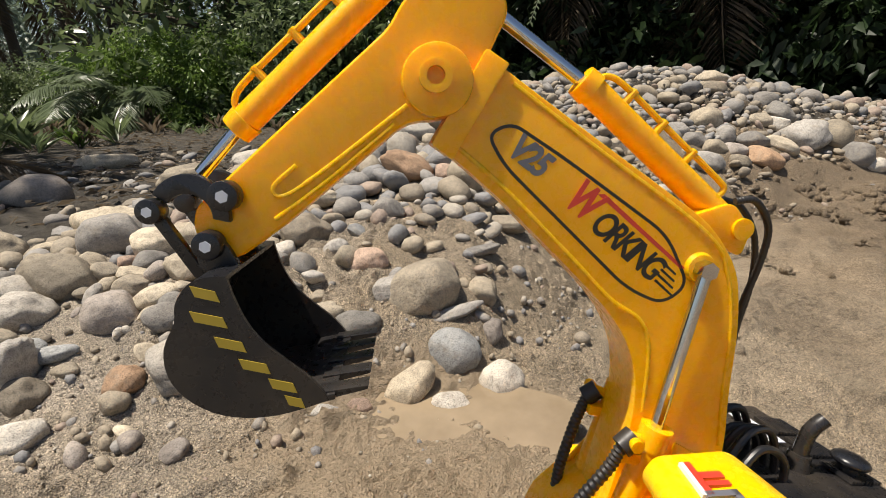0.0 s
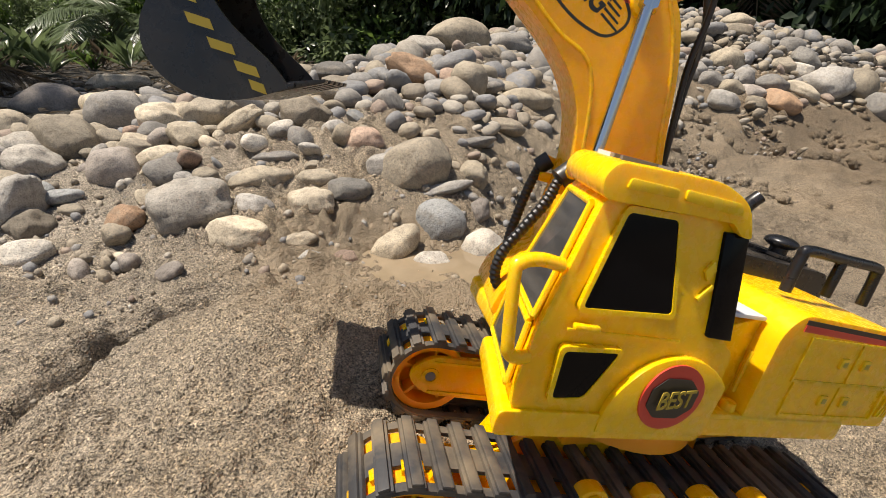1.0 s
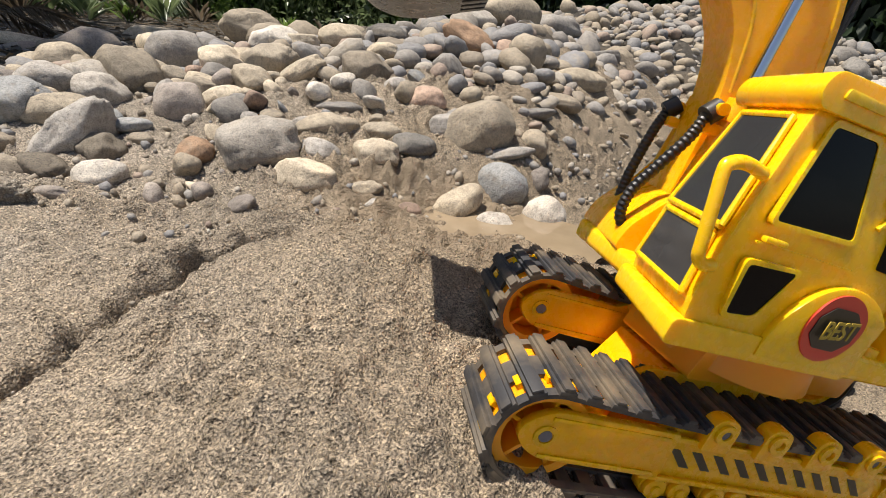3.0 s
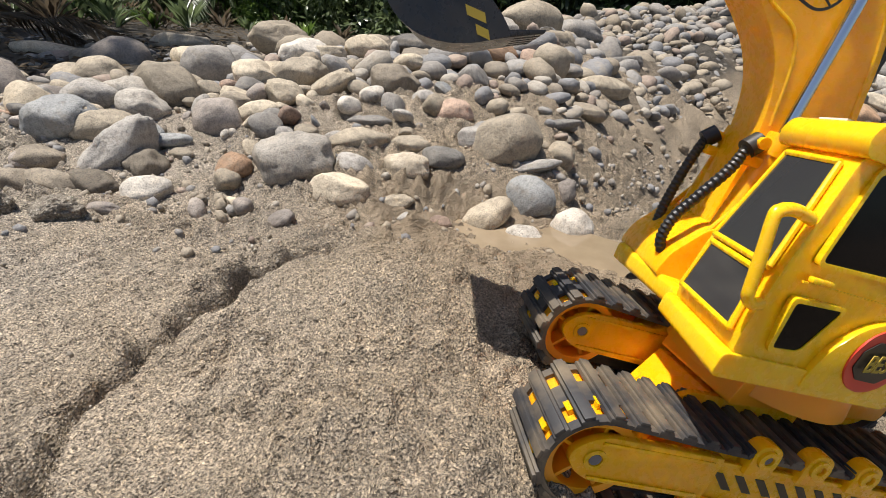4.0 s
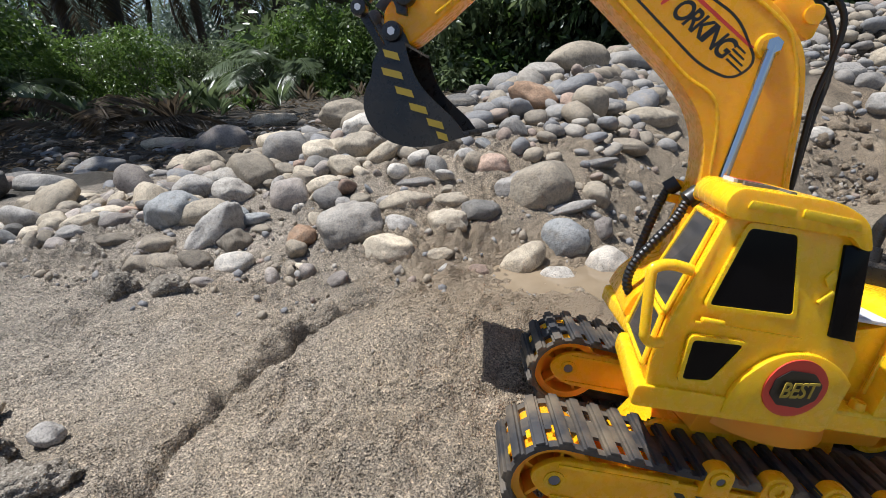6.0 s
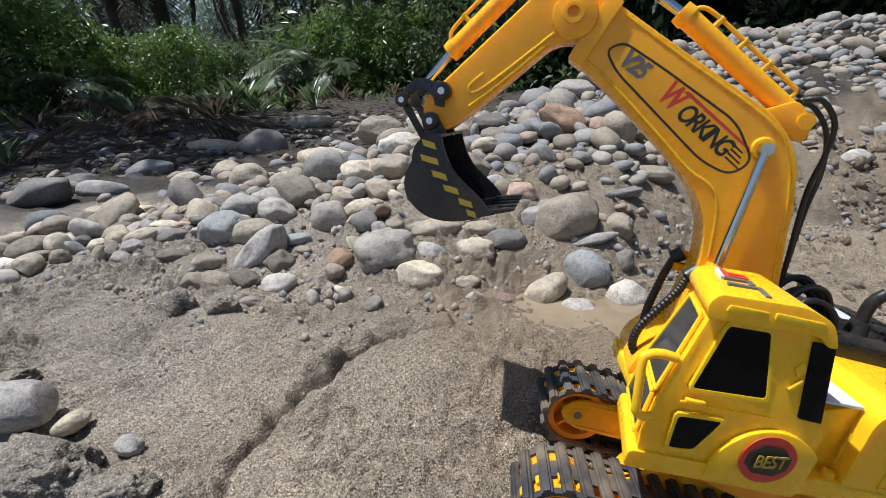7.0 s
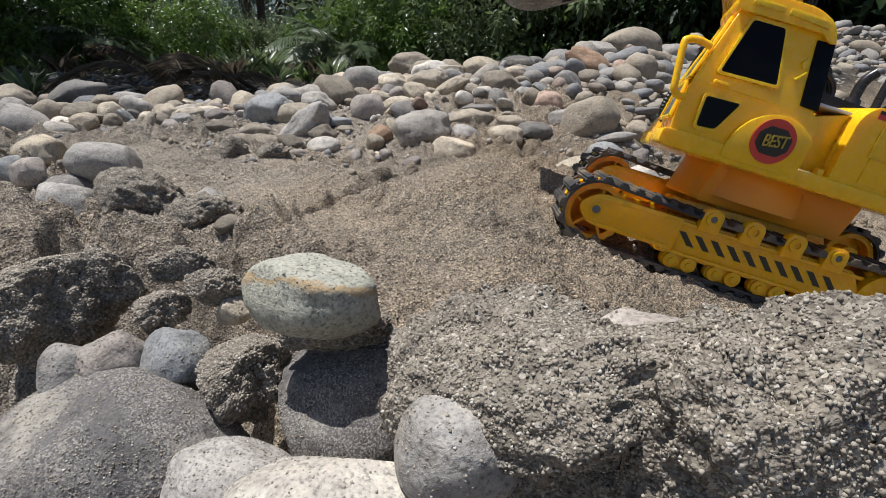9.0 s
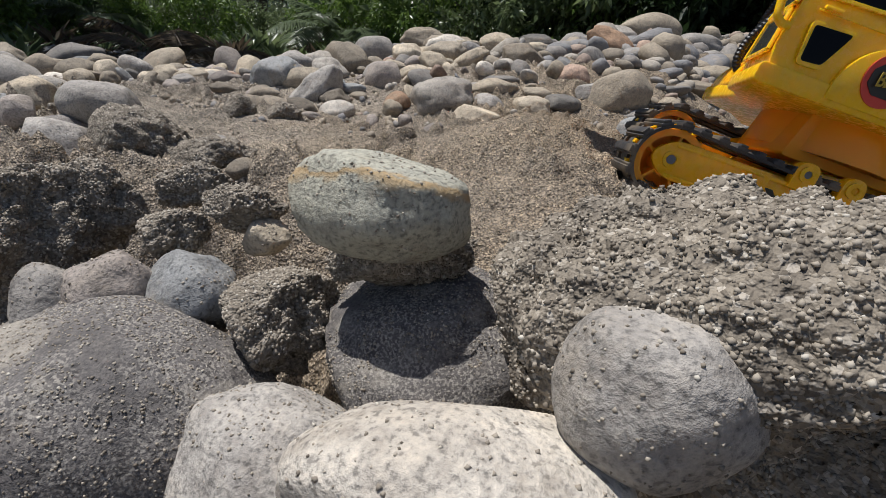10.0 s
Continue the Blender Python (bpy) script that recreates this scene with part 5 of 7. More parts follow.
stone(-0.164, 0.452, 0.063, 0.0294, 0.0202, 0.0200, -27, 10, 5, "cream", "r")
stone(-0.129, 0.482, 0.069, 0.0261, 0.0180, 0.0179, -27, -3, 12, "dark")
stone(-0.170, 0.495, 0.079, 0.0271, 0.0158, 0.0128, -27, -3, 12, "tan")
stone(-0.131, 0.584, 0.105, 0.0286, 0.0191, 0.0183, -27, 2, 10, "pink")
stone(-0.414, 0.484, 0.087, 0.0336, 0.0256, 0.0277, -27, -7, 14, "mauve", "o")
stone(-0.377, 0.511, 0.093, 0.0269, 0.0177, 0.0168, -27, -10, 16, "cream")
stone(-0.476, 0.388, 0.058, 0.0596, 0.0351, 0.0290, -39, -44, 40, "grey", "r")
stone(-0.464, 0.332, 0.042, 0.0276, 0.0176, 0.0161, -27, 8, 6, "brown", "r")
stone(-0.403, 0.332, 0.043, 0.0271, 0.0176, 0.0164, -28, -19, 20, "white")
stone(-0.434, 0.374, 0.053, 0.0193, 0.0169, 0.0209, -27, -3, 12, "brown", "r")
stone(-0.446, 0.429, 0.066, 0.0247, 0.0143, 0.0115, -27, -8, 15, "blue")
stone(-0.417, 0.411, 0.059, 0.0158, 0.0098, 0.0087, -27, -3, 12, "tan")
stone(-0.413, 0.287, 0.039, 0.0173, 0.0094, 0.0069, -27, -3, 12, "mauve")
stone(-0.530, 0.488, 0.089, 0.0337, 0.0243, 0.0252, -27, 6, 7, "white", "r")
stone(-0.530, 0.426, 0.074, 0.0381, 0.0243, 0.0222, -27, -7, 14, "tan")
stone(-0.578, 0.421, 0.078, 0.0461, 0.0312, 0.0304, -27, -12, 16, "blue", "r")
stone(-0.551, 0.357, 0.050, 0.0293, 0.0175, 0.0147, -27, -3, 12, "brown")
stone(-0.497, 0.324, 0.042, 0.0363, 0.0192, 0.0134, -27, 2, 10, "brown")
stone(-0.438, 0.265, 0.041, 0.0251, 0.0164, 0.0154, -27, -3, 12, "tan", "c")
stone(-0.529, 0.548, 0.103, 0.0489, 0.0346, 0.0352, -28, 19, 0, "tan", "r")
stone(-0.544, 0.675, 0.122, 0.0507, 0.0352, 0.0353, -27, -7, 14, "grey", "o")
stone(-0.452, 0.635, 0.120, 0.0391, 0.0271, 0.0271, -27, 2, 10, "cream", "r")
stone(-0.363, 0.559, 0.110, 0.0289, 0.0210, 0.0219, -28, 15, 3, "tan", "r")
stone(-0.385, 0.654, 0.125, 0.0450, 0.0288, 0.0264, -27, -12, 16, "cream", "r")
stone(-0.321, 0.617, 0.118, 0.0434, 0.0240, 0.0181, -30, -25, 24, "tan", "r")
stone(-0.240, 0.648, 0.130, 0.0395, 0.0281, 0.0288, -27, 2, 10, "brown", "r")
stone(-0.215, 0.570, 0.109, 0.0179, 0.0152, 0.0179, -27, -3, 12, "grey")
stone(-0.489, 0.573, 0.102, 0.0215, 0.0148, 0.0147, -27, -3, 12, "cream")
stone(-0.439, 0.566, 0.102, 0.0243, 0.0140, 0.0112, -27, 8, 6, "tan")
stone(-1.593, 1.643, 0.070, 0.1224, 0.0799, 0.0751, -27, -3, 12, "mauve", "o")
stone(-0.828, 0.751, 0.120, 0.0545, 0.0371, 0.0363, -27, -7, 14, "tan")
stone(-1.868, 2.406, 0.052, 0.1619, 0.0832, 0.0552, -27, -3, 12, "cream")
stone(-0.344, 0.855, 0.157, 0.0398, 0.0267, 0.0258, -27, 2, 10, "tan")
stone(-0.272, 0.926, 0.164, 0.0440, 0.0274, 0.0244, -27, 4, 8, "dark")
stone(-0.111, 0.903, 0.169, 0.0552, 0.0352, 0.0322, -29, 22, -1, "rust", "r")
stone(-0.040, 0.885, 0.161, 0.0249, 0.0182, 0.0192, -27, -3, 12, "pink")
stone(-0.127, 0.724, 0.138, 0.0276, 0.0191, 0.0191, -28, 15, 3, "grey")
stone(-0.054, 1.337, 0.224, 0.0859, 0.0545, 0.0495, -27, 2, 10, "tan", "o")
stone(-0.129, 1.213, 0.203, 0.0563, 0.0346, 0.0304, -27, 4, 8, "white")
stone(0.088, 1.527, 0.199, 0.0864, 0.0466, 0.0338, -27, 4, 8, "grey")
stone(0.182, 1.256, 0.143, 0.0629, 0.0350, 0.0267, -27, -14, 17, "grey")
stone(0.105, 0.942, 0.117, 0.0537, 0.0316, 0.0263, -27, 4, 8, "tan")
stone(0.058, 0.758, 0.097, 0.0411, 0.0230, 0.0176, -27, 6, 7, "brown")
stone(0.015, 0.561, 0.070, 0.0204, 0.0176, 0.0212, -28, -16, 19, "tan", "r")
stone(-0.022, 0.522, 0.061, 0.0411, 0.0187, 0.0092, -27, -14, 17, "grey")
stone(-0.140, 0.382, 0.028, 0.0180, 0.0107, 0.0090, -28, 15, 3, "grey")
stone(-0.162, 0.405, 0.037, 0.0220, 0.0129, 0.0107, -27, -7, 14, "tan", "r")
stone(-0.111, 0.398, 0.024, 0.0134, 0.0092, 0.0091, -27, 6, 7, "pink")
stone(0.025, 0.515, 0.038, 0.0143, 0.0136, 0.0186, -27, 6, 7, "mauve", "r")
stone(-0.099, 0.539, 0.086, 0.0222, 0.0174, 0.0192, -29, -21, 21, "grey")
stone(-0.180, 0.608, 0.117, 0.0168, 0.0126, 0.0134, -27, -3, 12, "grey")
stone(-0.160, 0.656, 0.125, 0.0160, 0.0109, 0.0106, -32, 32, -8, "blue")
stone(-0.597, 0.488, 0.092, 0.0377, 0.0239, 0.0218, -27, -3, 12, "grey")
stone(-0.694, 0.489, 0.091, 0.0325, 0.0265, 0.0303, -27, -3, 12, "tan")
stone(-0.704, 0.530, 0.094, 0.0292, 0.0202, 0.0202, -27, -3, 12, "mauve")
stone(0.010, 0.645, 0.093, 0.0338, 0.0167, 0.0101, -27, -10, 16, "grey")
stone(-0.233, 0.533, 0.093, 0.0311, 0.0153, 0.0093, -27, -3, 12, "grey")
stone(-0.241, 0.774, 0.145, 0.0313, 0.0181, 0.0146, -27, -3, 12, "tan")
stone(-0.405, 0.801, 0.143, 0.0412, 0.0245, 0.0206, -27, -10, 16, "cream")
stone(-0.549, 0.928, 0.145, 0.0462, 0.0254, 0.0190, -27, 2, 10, "grey")
stone(-1.351, 0.431, 0.080, 0.0531, 0.0394, 0.0419, -20, -9, 33, "cream")
stone(-1.371, 0.596, 0.080, 0.0791, 0.0463, 0.0380, -20, -14, 35, "grey")
stone(-1.329, 0.719, 0.070, 0.0727, 0.0392, 0.0284, -20, 3, 29, "grey")
stone(-1.049, 0.280, 0.081, 0.0333, 0.0273, 0.0313, -20, -4, 32, "grey", "r")
stone(-0.937, 0.279, 0.078, 0.0344, 0.0269, 0.0299, -27, -41, 48, "brown", "o")
stone(-1.015, 0.300, 0.077, 0.0337, 0.0185, 0.0139, -24, -34, 44, "tan")
stone(-1.071, 0.438, 0.087, 0.0455, 0.0282, 0.0250, -20, 1, 30, "blue")
stone(-0.985, 0.483, 0.098, 0.0298, 0.0225, 0.0243, -20, -4, 32, "tan")
stone(-1.935, 1.699, 0.052, 0.1395, 0.0696, 0.0436, -20, 9, 27, "tan")
stone(-1.510, 0.389, 0.067, 0.0340, 0.0258, 0.0278, -27, -41, 48, "tan", "r")
stone(-1.346, 0.120, 0.060, 0.0572, 0.0366, 0.0336, -20, -7, 33, "white")
stone(-1.336, 0.213, 0.058, 0.0433, 0.0245, 0.0191, -20, -12, 34, "grey")
stone(-1.037, 0.225, 0.068, 0.0194, 0.0165, 0.0194, -20, -4, 32, "pink")
stone(-0.973, 0.247, 0.066, 0.0240, 0.0157, 0.0148, -20, -14, 35, "blue")
stone(-0.841, 0.275, 0.059, 0.0232, 0.0180, 0.0199, -20, -4, 32, "tan", "r")
stone(-0.817, 0.307, 0.066, 0.0167, 0.0125, 0.0133, -20, -4, 32, "tan")
stone(-0.746, 0.325, 0.063, 0.0128, 0.0125, 0.0176, -20, -4, 32, "tan", "r")
stone(-0.738, 0.391, 0.075, 0.0304, 0.0181, 0.0152, -20, -9, 33, "cream")
stone(-0.718, 0.362, 0.065, 0.0227, 0.0143, 0.0130, -20, -4, 32, "grey")
stone(-0.628, 0.358, 0.053, 0.0244, 0.0137, 0.0107, -20, 7, 28, "brown")
stone(-0.557, 0.356, 0.050, 0.0241, 0.0145, 0.0124, -20, -12, 34, "mauve")
stone(-0.530, 0.313, 0.042, 0.0278, 0.0167, 0.0142, -20, 5, 28, "brown")
stone(-0.561, 0.429, 0.078, 0.0310, 0.0227, 0.0238, -20, -4, 32, "tan", "o")
stone(-0.561, 0.519, 0.097, 0.0337, 0.0237, 0.0239, -20, 1, 30, "white", "r")
stone(-0.622, 0.784, 0.132, 0.0735, 0.0456, 0.0403, -20, 15, 25, "tan", "r")
stone(-1.039, 2.273, 0.065, 0.1268, 0.0801, 0.0725, -20, -4, 32, "white", "r")
stone(-0.544, 0.915, 0.152, 0.0607, 0.0408, 0.0396, -20, 1, 30, "tan", "r")
stone(-0.435, 0.792, 0.142, 0.0443, 0.0293, 0.0280, -20, -4, 32, "white", "r")
stone(-0.434, 0.667, 0.121, 0.0389, 0.0237, 0.0205, -20, 3, 29, "tan", "r")
stone(-0.514, 0.723, 0.125, 0.0309, 0.0201, 0.0187, -20, -4, 32, "grey")
stone(-0.698, 0.730, 0.115, 0.0443, 0.0222, 0.0140, -20, -4, 32, "tan")
stone(-0.919, 0.519, 0.102, 0.0325, 0.0210, 0.0195, -20, -4, 32, "cream")
stone(-0.792, 0.391, 0.083, 0.0247, 0.0174, 0.0176, -20, -4, 32, "tan")
stone(-0.835, 0.446, 0.093, 0.0230, 0.0166, 0.0173, -20, -4, 32, "cream")
stone(-0.421, 0.536, 0.097, 0.0229, 0.0168, 0.0176, -20, 5, 28, "cream")
stone(-0.469, 0.429, 0.069, 0.0140, 0.0124, 0.0156, -20, -4, 32, "blue")
stone(-0.446, 0.375, 0.054, 0.0187, 0.0152, 0.0173, -20, -4, 32, "brown", "r")
stone(-0.713, 0.415, 0.076, 0.0189, 0.0125, 0.0120, -20, -4, 32, "grey")
stone(-1.983, 0.398, 0.050, 0.0619, 0.0358, 0.0289, -20, -4, 32, "grey")
stone(-0.930, 0.371, 0.087, 0.0156, 0.0112, 0.0117, -20, -4, 32, "tan")
stone(-1.189, 0.124, 0.049, 0.0325, 0.0188, 0.0152, -20, -4, 32, "grey")
stone(-1.275, 0.106, 0.049, 0.0281, 0.0167, 0.0141, -20, -4, 32, "mauve")
stone(-1.157, 0.191, 0.061, 0.0280, 0.0161, 0.0129, -20, -4, 32, "grey")
stone(-1.275, 0.324, 0.071, 0.0279, 0.0185, 0.0177, -20, -4, 32, "grey")
stone(-1.312, 0.967, 0.058, 0.0465, 0.0304, 0.0286, -20, -4, 32, "tan")
stone(-1.293, 1.133, 0.065, 0.0578, 0.0432, 0.0463, -20, -4, 32, "tan")
stone(-1.775, 1.200, 0.055, 0.0941, 0.0536, 0.0424, -20, -4, 32, "grey")
stone(-1.716, 1.633, 0.059, 0.0703, 0.0432, 0.0378, -20, -4, 32, "tan")
stone(-1.864, 0.962, 0.056, 0.0899, 0.0466, 0.0315, -20, -9, 33, "grey")
stone(-1.829, 0.793, 0.054, 0.0716, 0.0404, 0.0316, -20, -14, 35, "mauve")
stone(-0.497, 0.253, 0.041, 0.0207, 0.0176, 0.0207, -20, -4, 32, "tan", "c")
stone(-0.442, 0.273, 0.040, 0.0148, 0.0098, 0.0093, -20, -4, 32, "mauve")
stone(-1.443, 0.079, 0.052, 0.0535, 0.0323, 0.0278, -20, -6, 43, "white")
stone(-1.949, 0.174, 0.055, 0.0503, 0.0317, 0.0285, -20, -2, 42, "tan")
stone(-1.345, 0.181, 0.060, 0.0364, 0.0206, 0.0162, -21, -16, 47, "grey")
stone(-1.150, -0.149, 0.039, 0.0097, 0.0068, 0.0069, -20, -2, 42, "white")
stone(-1.284, 0.068, 0.044, 0.0234, 0.0125, 0.0090, -20, -2, 42, "grey")
stone(-1.182, 0.090, 0.042, 0.0192, 0.0110, 0.0088, -20, -2, 42, "tan")
stone(-1.325, -0.118, 0.040, 0.0303, 0.0176, 0.0143, -21, -20, 49, "brown")
stone(-1.046, 0.252, 0.072, 0.0185, 0.0142, 0.0155, -20, -2, 42, "pink")
stone(-0.769, 0.376, 0.077, 0.0246, 0.0158, 0.0145, -20, -2, 42, "tan")
stone(-0.708, 0.496, 0.090, 0.0370, 0.0237, 0.0218, -23, -30, 53, "grey")
stone(-0.728, 0.407, 0.075, 0.0298, 0.0170, 0.0134, -20, 8, 38, "cream")
stone(-0.737, 0.338, 0.064, 0.0149, 0.0127, 0.0149, -20, -2, 42, "tan", "r")
stone(-0.678, 0.405, 0.072, 0.0250, 0.0152, 0.0132, -20, -2, 42, "mauve")
stone(0.710, 1.449, 0.061, 0.0540, 0.0351, 0.0328, -20, 7, 1, "grey")
stone(0.714, 1.568, 0.110, 0.0451, 0.0300, 0.0287, -20, 2, 3, "grey")
stone(0.924, 1.544, 0.048, 0.0623, 0.0431, 0.0430, -21, 16, -3, "rust")
stone(1.144, 1.706, 0.088, 0.0902, 0.0642, 0.0658, -20, 2, 3, "grey", "r")
stone(1.268, 1.735, 0.080, 0.0563, 0.0496, 0.0614, -20, 2, 3, "tan", "o")
stone(1.312, 1.679, 0.027, 0.0560, 0.0450, 0.0510, -20, 12, -1, "grey", "o")
stone(1.373, 1.660, -0.005, 0.0414, 0.0286, 0.0284, -20, 2, 3, "white")
stone(1.025, 1.632, 0.073, 0.0642, 0.0394, 0.0344, -21, 21, -5, "cream")
stone(0.925, 1.625, 0.092, 0.0557, 0.0348, 0.0312, -20, 7, 1, "grey")
stone(0.828, 1.499, 0.050, 0.0390, 0.0258, 0.0246, -20, 2, 3, "tan")
stone(0.766, 1.540, 0.089, 0.0451, 0.0300, 0.0287, -20, 2, 3, "tan")
stone(0.834, 1.553, 0.076, 0.0442, 0.0301, 0.0295, -20, 2, 3, "mauve")
stone(0.683, 1.634, 0.137, 0.0442, 0.0301, 0.0295, -20, 2, 3, "grey")
stone(0.823, 1.720, 0.158, 0.0588, 0.0396, 0.0384, -20, 12, -1, "tan")
stone(1.088, 1.772, 0.129, 0.0470, 0.0336, 0.0346, -20, 2, 3, "white")
stone(0.501, 1.238, 0.027, 0.0307, 0.0220, 0.0226, -20, 2, 3, "white")
stone(3.385, 11.657, 0.422, 0.4460, 0.3131, 0.3165, -20, 7, 1, "tan", "o")
stone(0.976, 2.066, 0.277, 0.0675, 0.0395, 0.0324, -20, 2, 3, "tan")
stone(0.950, 1.979, 0.248, 0.0572, 0.0340, 0.0286, -20, 2, 3, "brown")
stone(1.121, 1.919, 0.194, 0.0501, 0.0399, 0.0448, -20, 2, 3, "grey", "o")
stone(1.130, 1.837, 0.157, 0.0538, 0.0405, 0.0435, -23, 30, -9, "dark")
stone(1.027, 1.773, 0.142, 0.0439, 0.0311, 0.0317, -20, 2, 3, "cream")
stone(0.845, 1.634, 0.112, 0.0373, 0.0294, 0.0329, -20, 2, 3, "grey")
def bank_stone(*place):
    """A stone of the near bank, with sand clinging to it."""
    ob = stone(*place)
    if ob.name.startswith("stone"):
        sandy.append((ob, 700000 if place[9] == "wet" else 90000 if place[9] == "white" else 150000, max(place[3], place[4])))
    return ob


bank_stone(-0.074, -0.120, 0.084, 0.0251, 0.0184, 0.0155, -23, 3, 19, "veined")
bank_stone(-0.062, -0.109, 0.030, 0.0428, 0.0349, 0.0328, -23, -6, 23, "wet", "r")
bank_stone(-0.133, -0.136, 0.047, 0.0151, 0.0147, 0.0159, -28, -33, 36, "blue")
bank_stone(-0.152, -0.148, 0.047, 0.0147, 0.0126, 0.0123, -42, -54, 56, "mauve")
bank_stone(-0.164, -0.157, 0.046, 0.0111, 0.0112, 0.0128, -23, -6, 23, "grey")
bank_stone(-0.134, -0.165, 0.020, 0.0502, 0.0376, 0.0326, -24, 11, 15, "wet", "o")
bank_stone(-0.074, -0.166, 0.032, 0.0254, 0.0200, 0.0181, -23, 4, 19, "grey")
bank_stone(-0.032, -0.172, 0.056, 0.0305, 0.0189, 0.0127, -23, -6, 23, "white", "o")
bank_stone(-0.004, -0.159, 0.075, 0.0153, 0.0140, 0.0145, -23, -6, 23, "grey", "o")
bank_stone(-0.182, -0.166, 0.010, 0.0144, 0.0109, 0.0096, -23, -6, 23, "wet")
bank_stone(-0.206, -0.148, 0.021, 0.0158, 0.0150, 0.0158, -23, -6, 23, "tan", "c")
bank_stone(-0.154, -0.124, 0.060, 0.0105, 0.0101, 0.0109, -23, -6, 23, "tan", "c")
bank_stone(-0.171, -0.099, 0.068, 0.0144, 0.0101, 0.0081, -23, -6, 23, "tan", "c")
bank_stone(-0.135, -0.107, 0.068, 0.0147, 0.0100, 0.0077, -23, -1, 21, "tan", "c")
bank_stone(-0.126, -0.110, 0.060, 0.0087, 0.0071, 0.0067, -23, -6, 23, "tan")
bank_stone(-0.214, -0.134, 0.053, 0.0250, 0.0263, 0.0316, -23, -6, 23, "tan", "c")
bank_stone(-0.208, -0.117, 0.059, 0.0184, 0.0160, 0.0158, -23, -6, 23, "tan", "c")
bank_stone(0.008, -0.115, 0.062, 0.0420, 0.0364, 0.0358, -23, -6, 23, "tan", "c")
bank_stone(-0.073, -0.112, 0.066, 0.0210, 0.0135, 0.0097, -23, -6, 23, "tan", "c")
bank_stone(-0.107, -0.128, 0.043, 0.0180, 0.0177, 0.0198, -23, -6, 23, "tan", "c")
bank_stone(0.060, -0.141, 0.088, 0.0322, 0.0284, 0.0284, -22, 1, 19, "tan", "c")
bank_stone(0.110, -0.136, 0.071, 0.0198, 0.0162, 0.0153, -22, -3, 21, "white", "o")
bank_stone(0.016, -0.137, 0.082, 0.0455, 0.0290, 0.0205, -20, -6, 21, "tan", "c")
bank_stone(0.050, -0.121, 0.088, 0.0288, 0.0185, 0.0133, -21, 17, 13, "mauve", "r")
bank_stone(0.097, -0.118, 0.078, 0.0091, 0.0073, 0.0068, -20, -2, 20, "grey")
bank_stone(0.068, -0.060, 0.054, 0.0078, 0.0053, 0.0042, -20, -2, 20, "grey")
bank_stone(0.057, -0.128, 0.063, 0.0575, 0.0410, 0.0335, -20, -14, 13, "tan", "c")
bank_stone(0.137, -0.143, 0.086, 0.0178, 0.0169, 0.0178, -20, -4, 10, "tan", "c")


# bank stones repeated further along, placed to fit the later camera views
bank_stone(-0.440, 0.045, 0.066, 0.0360, 0.0270, 0.0200, -12, 4, 20, "grey", "o")
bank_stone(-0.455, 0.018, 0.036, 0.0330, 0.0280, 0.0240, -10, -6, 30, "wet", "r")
bank_stone(-0.500, 0.012, 0.056, 0.0170, 0.0150, 0.0160, -20, -20, 40, "mauve", "o")
bank_stone(-0.535, 0.020, 0.054, 0.0180, 0.0140, 0.0160, -15, -30, 50, "blue")
bank_stone(-0.575, 0.062, 0.058, 0.0300, 0.0240, 0.0240, -20, 5, 10, "tan", "r")
bank_stone(-0.355, 0.020, 0.046, 0.0420, 0.0330, 0.0260, -14, 6, 15, "tan", "c")
bank_stone(-0.295, 0.022, 0.042, 0.0300, 0.0220, 0.0170, -10, -6, 35, "tan", "c")
bank_stone(-0.515, 0.070, 0.048, 0.0280, 0.0210, 0.0180, -18, 4, 60, "tan", "c")
bank_stone(-0.620, 0.030, 0.048, 0.0360, 0.0300, 0.0250, -16, -8, 25, "tan", "c")
bank_stone(-0.400, 0.060, 0.046, 0.0150, 0.0110, 0.0090, -10, 10, 80, "tan")
bank_stone(-0.325, 0.058, 0.045, 0.0120, 0.0090, 0.0080, -10, 10, 20, "grey")
bank_stone(-0.255, 0.012, 0.042, 0.0130, 0.0100, 0.0080, -20, 0, 50, "brown")
bank_stone(-0.410, -0.010, 0.040, 0.0300, 0.0260, 0.0220, -12, 8, 70, "grey")


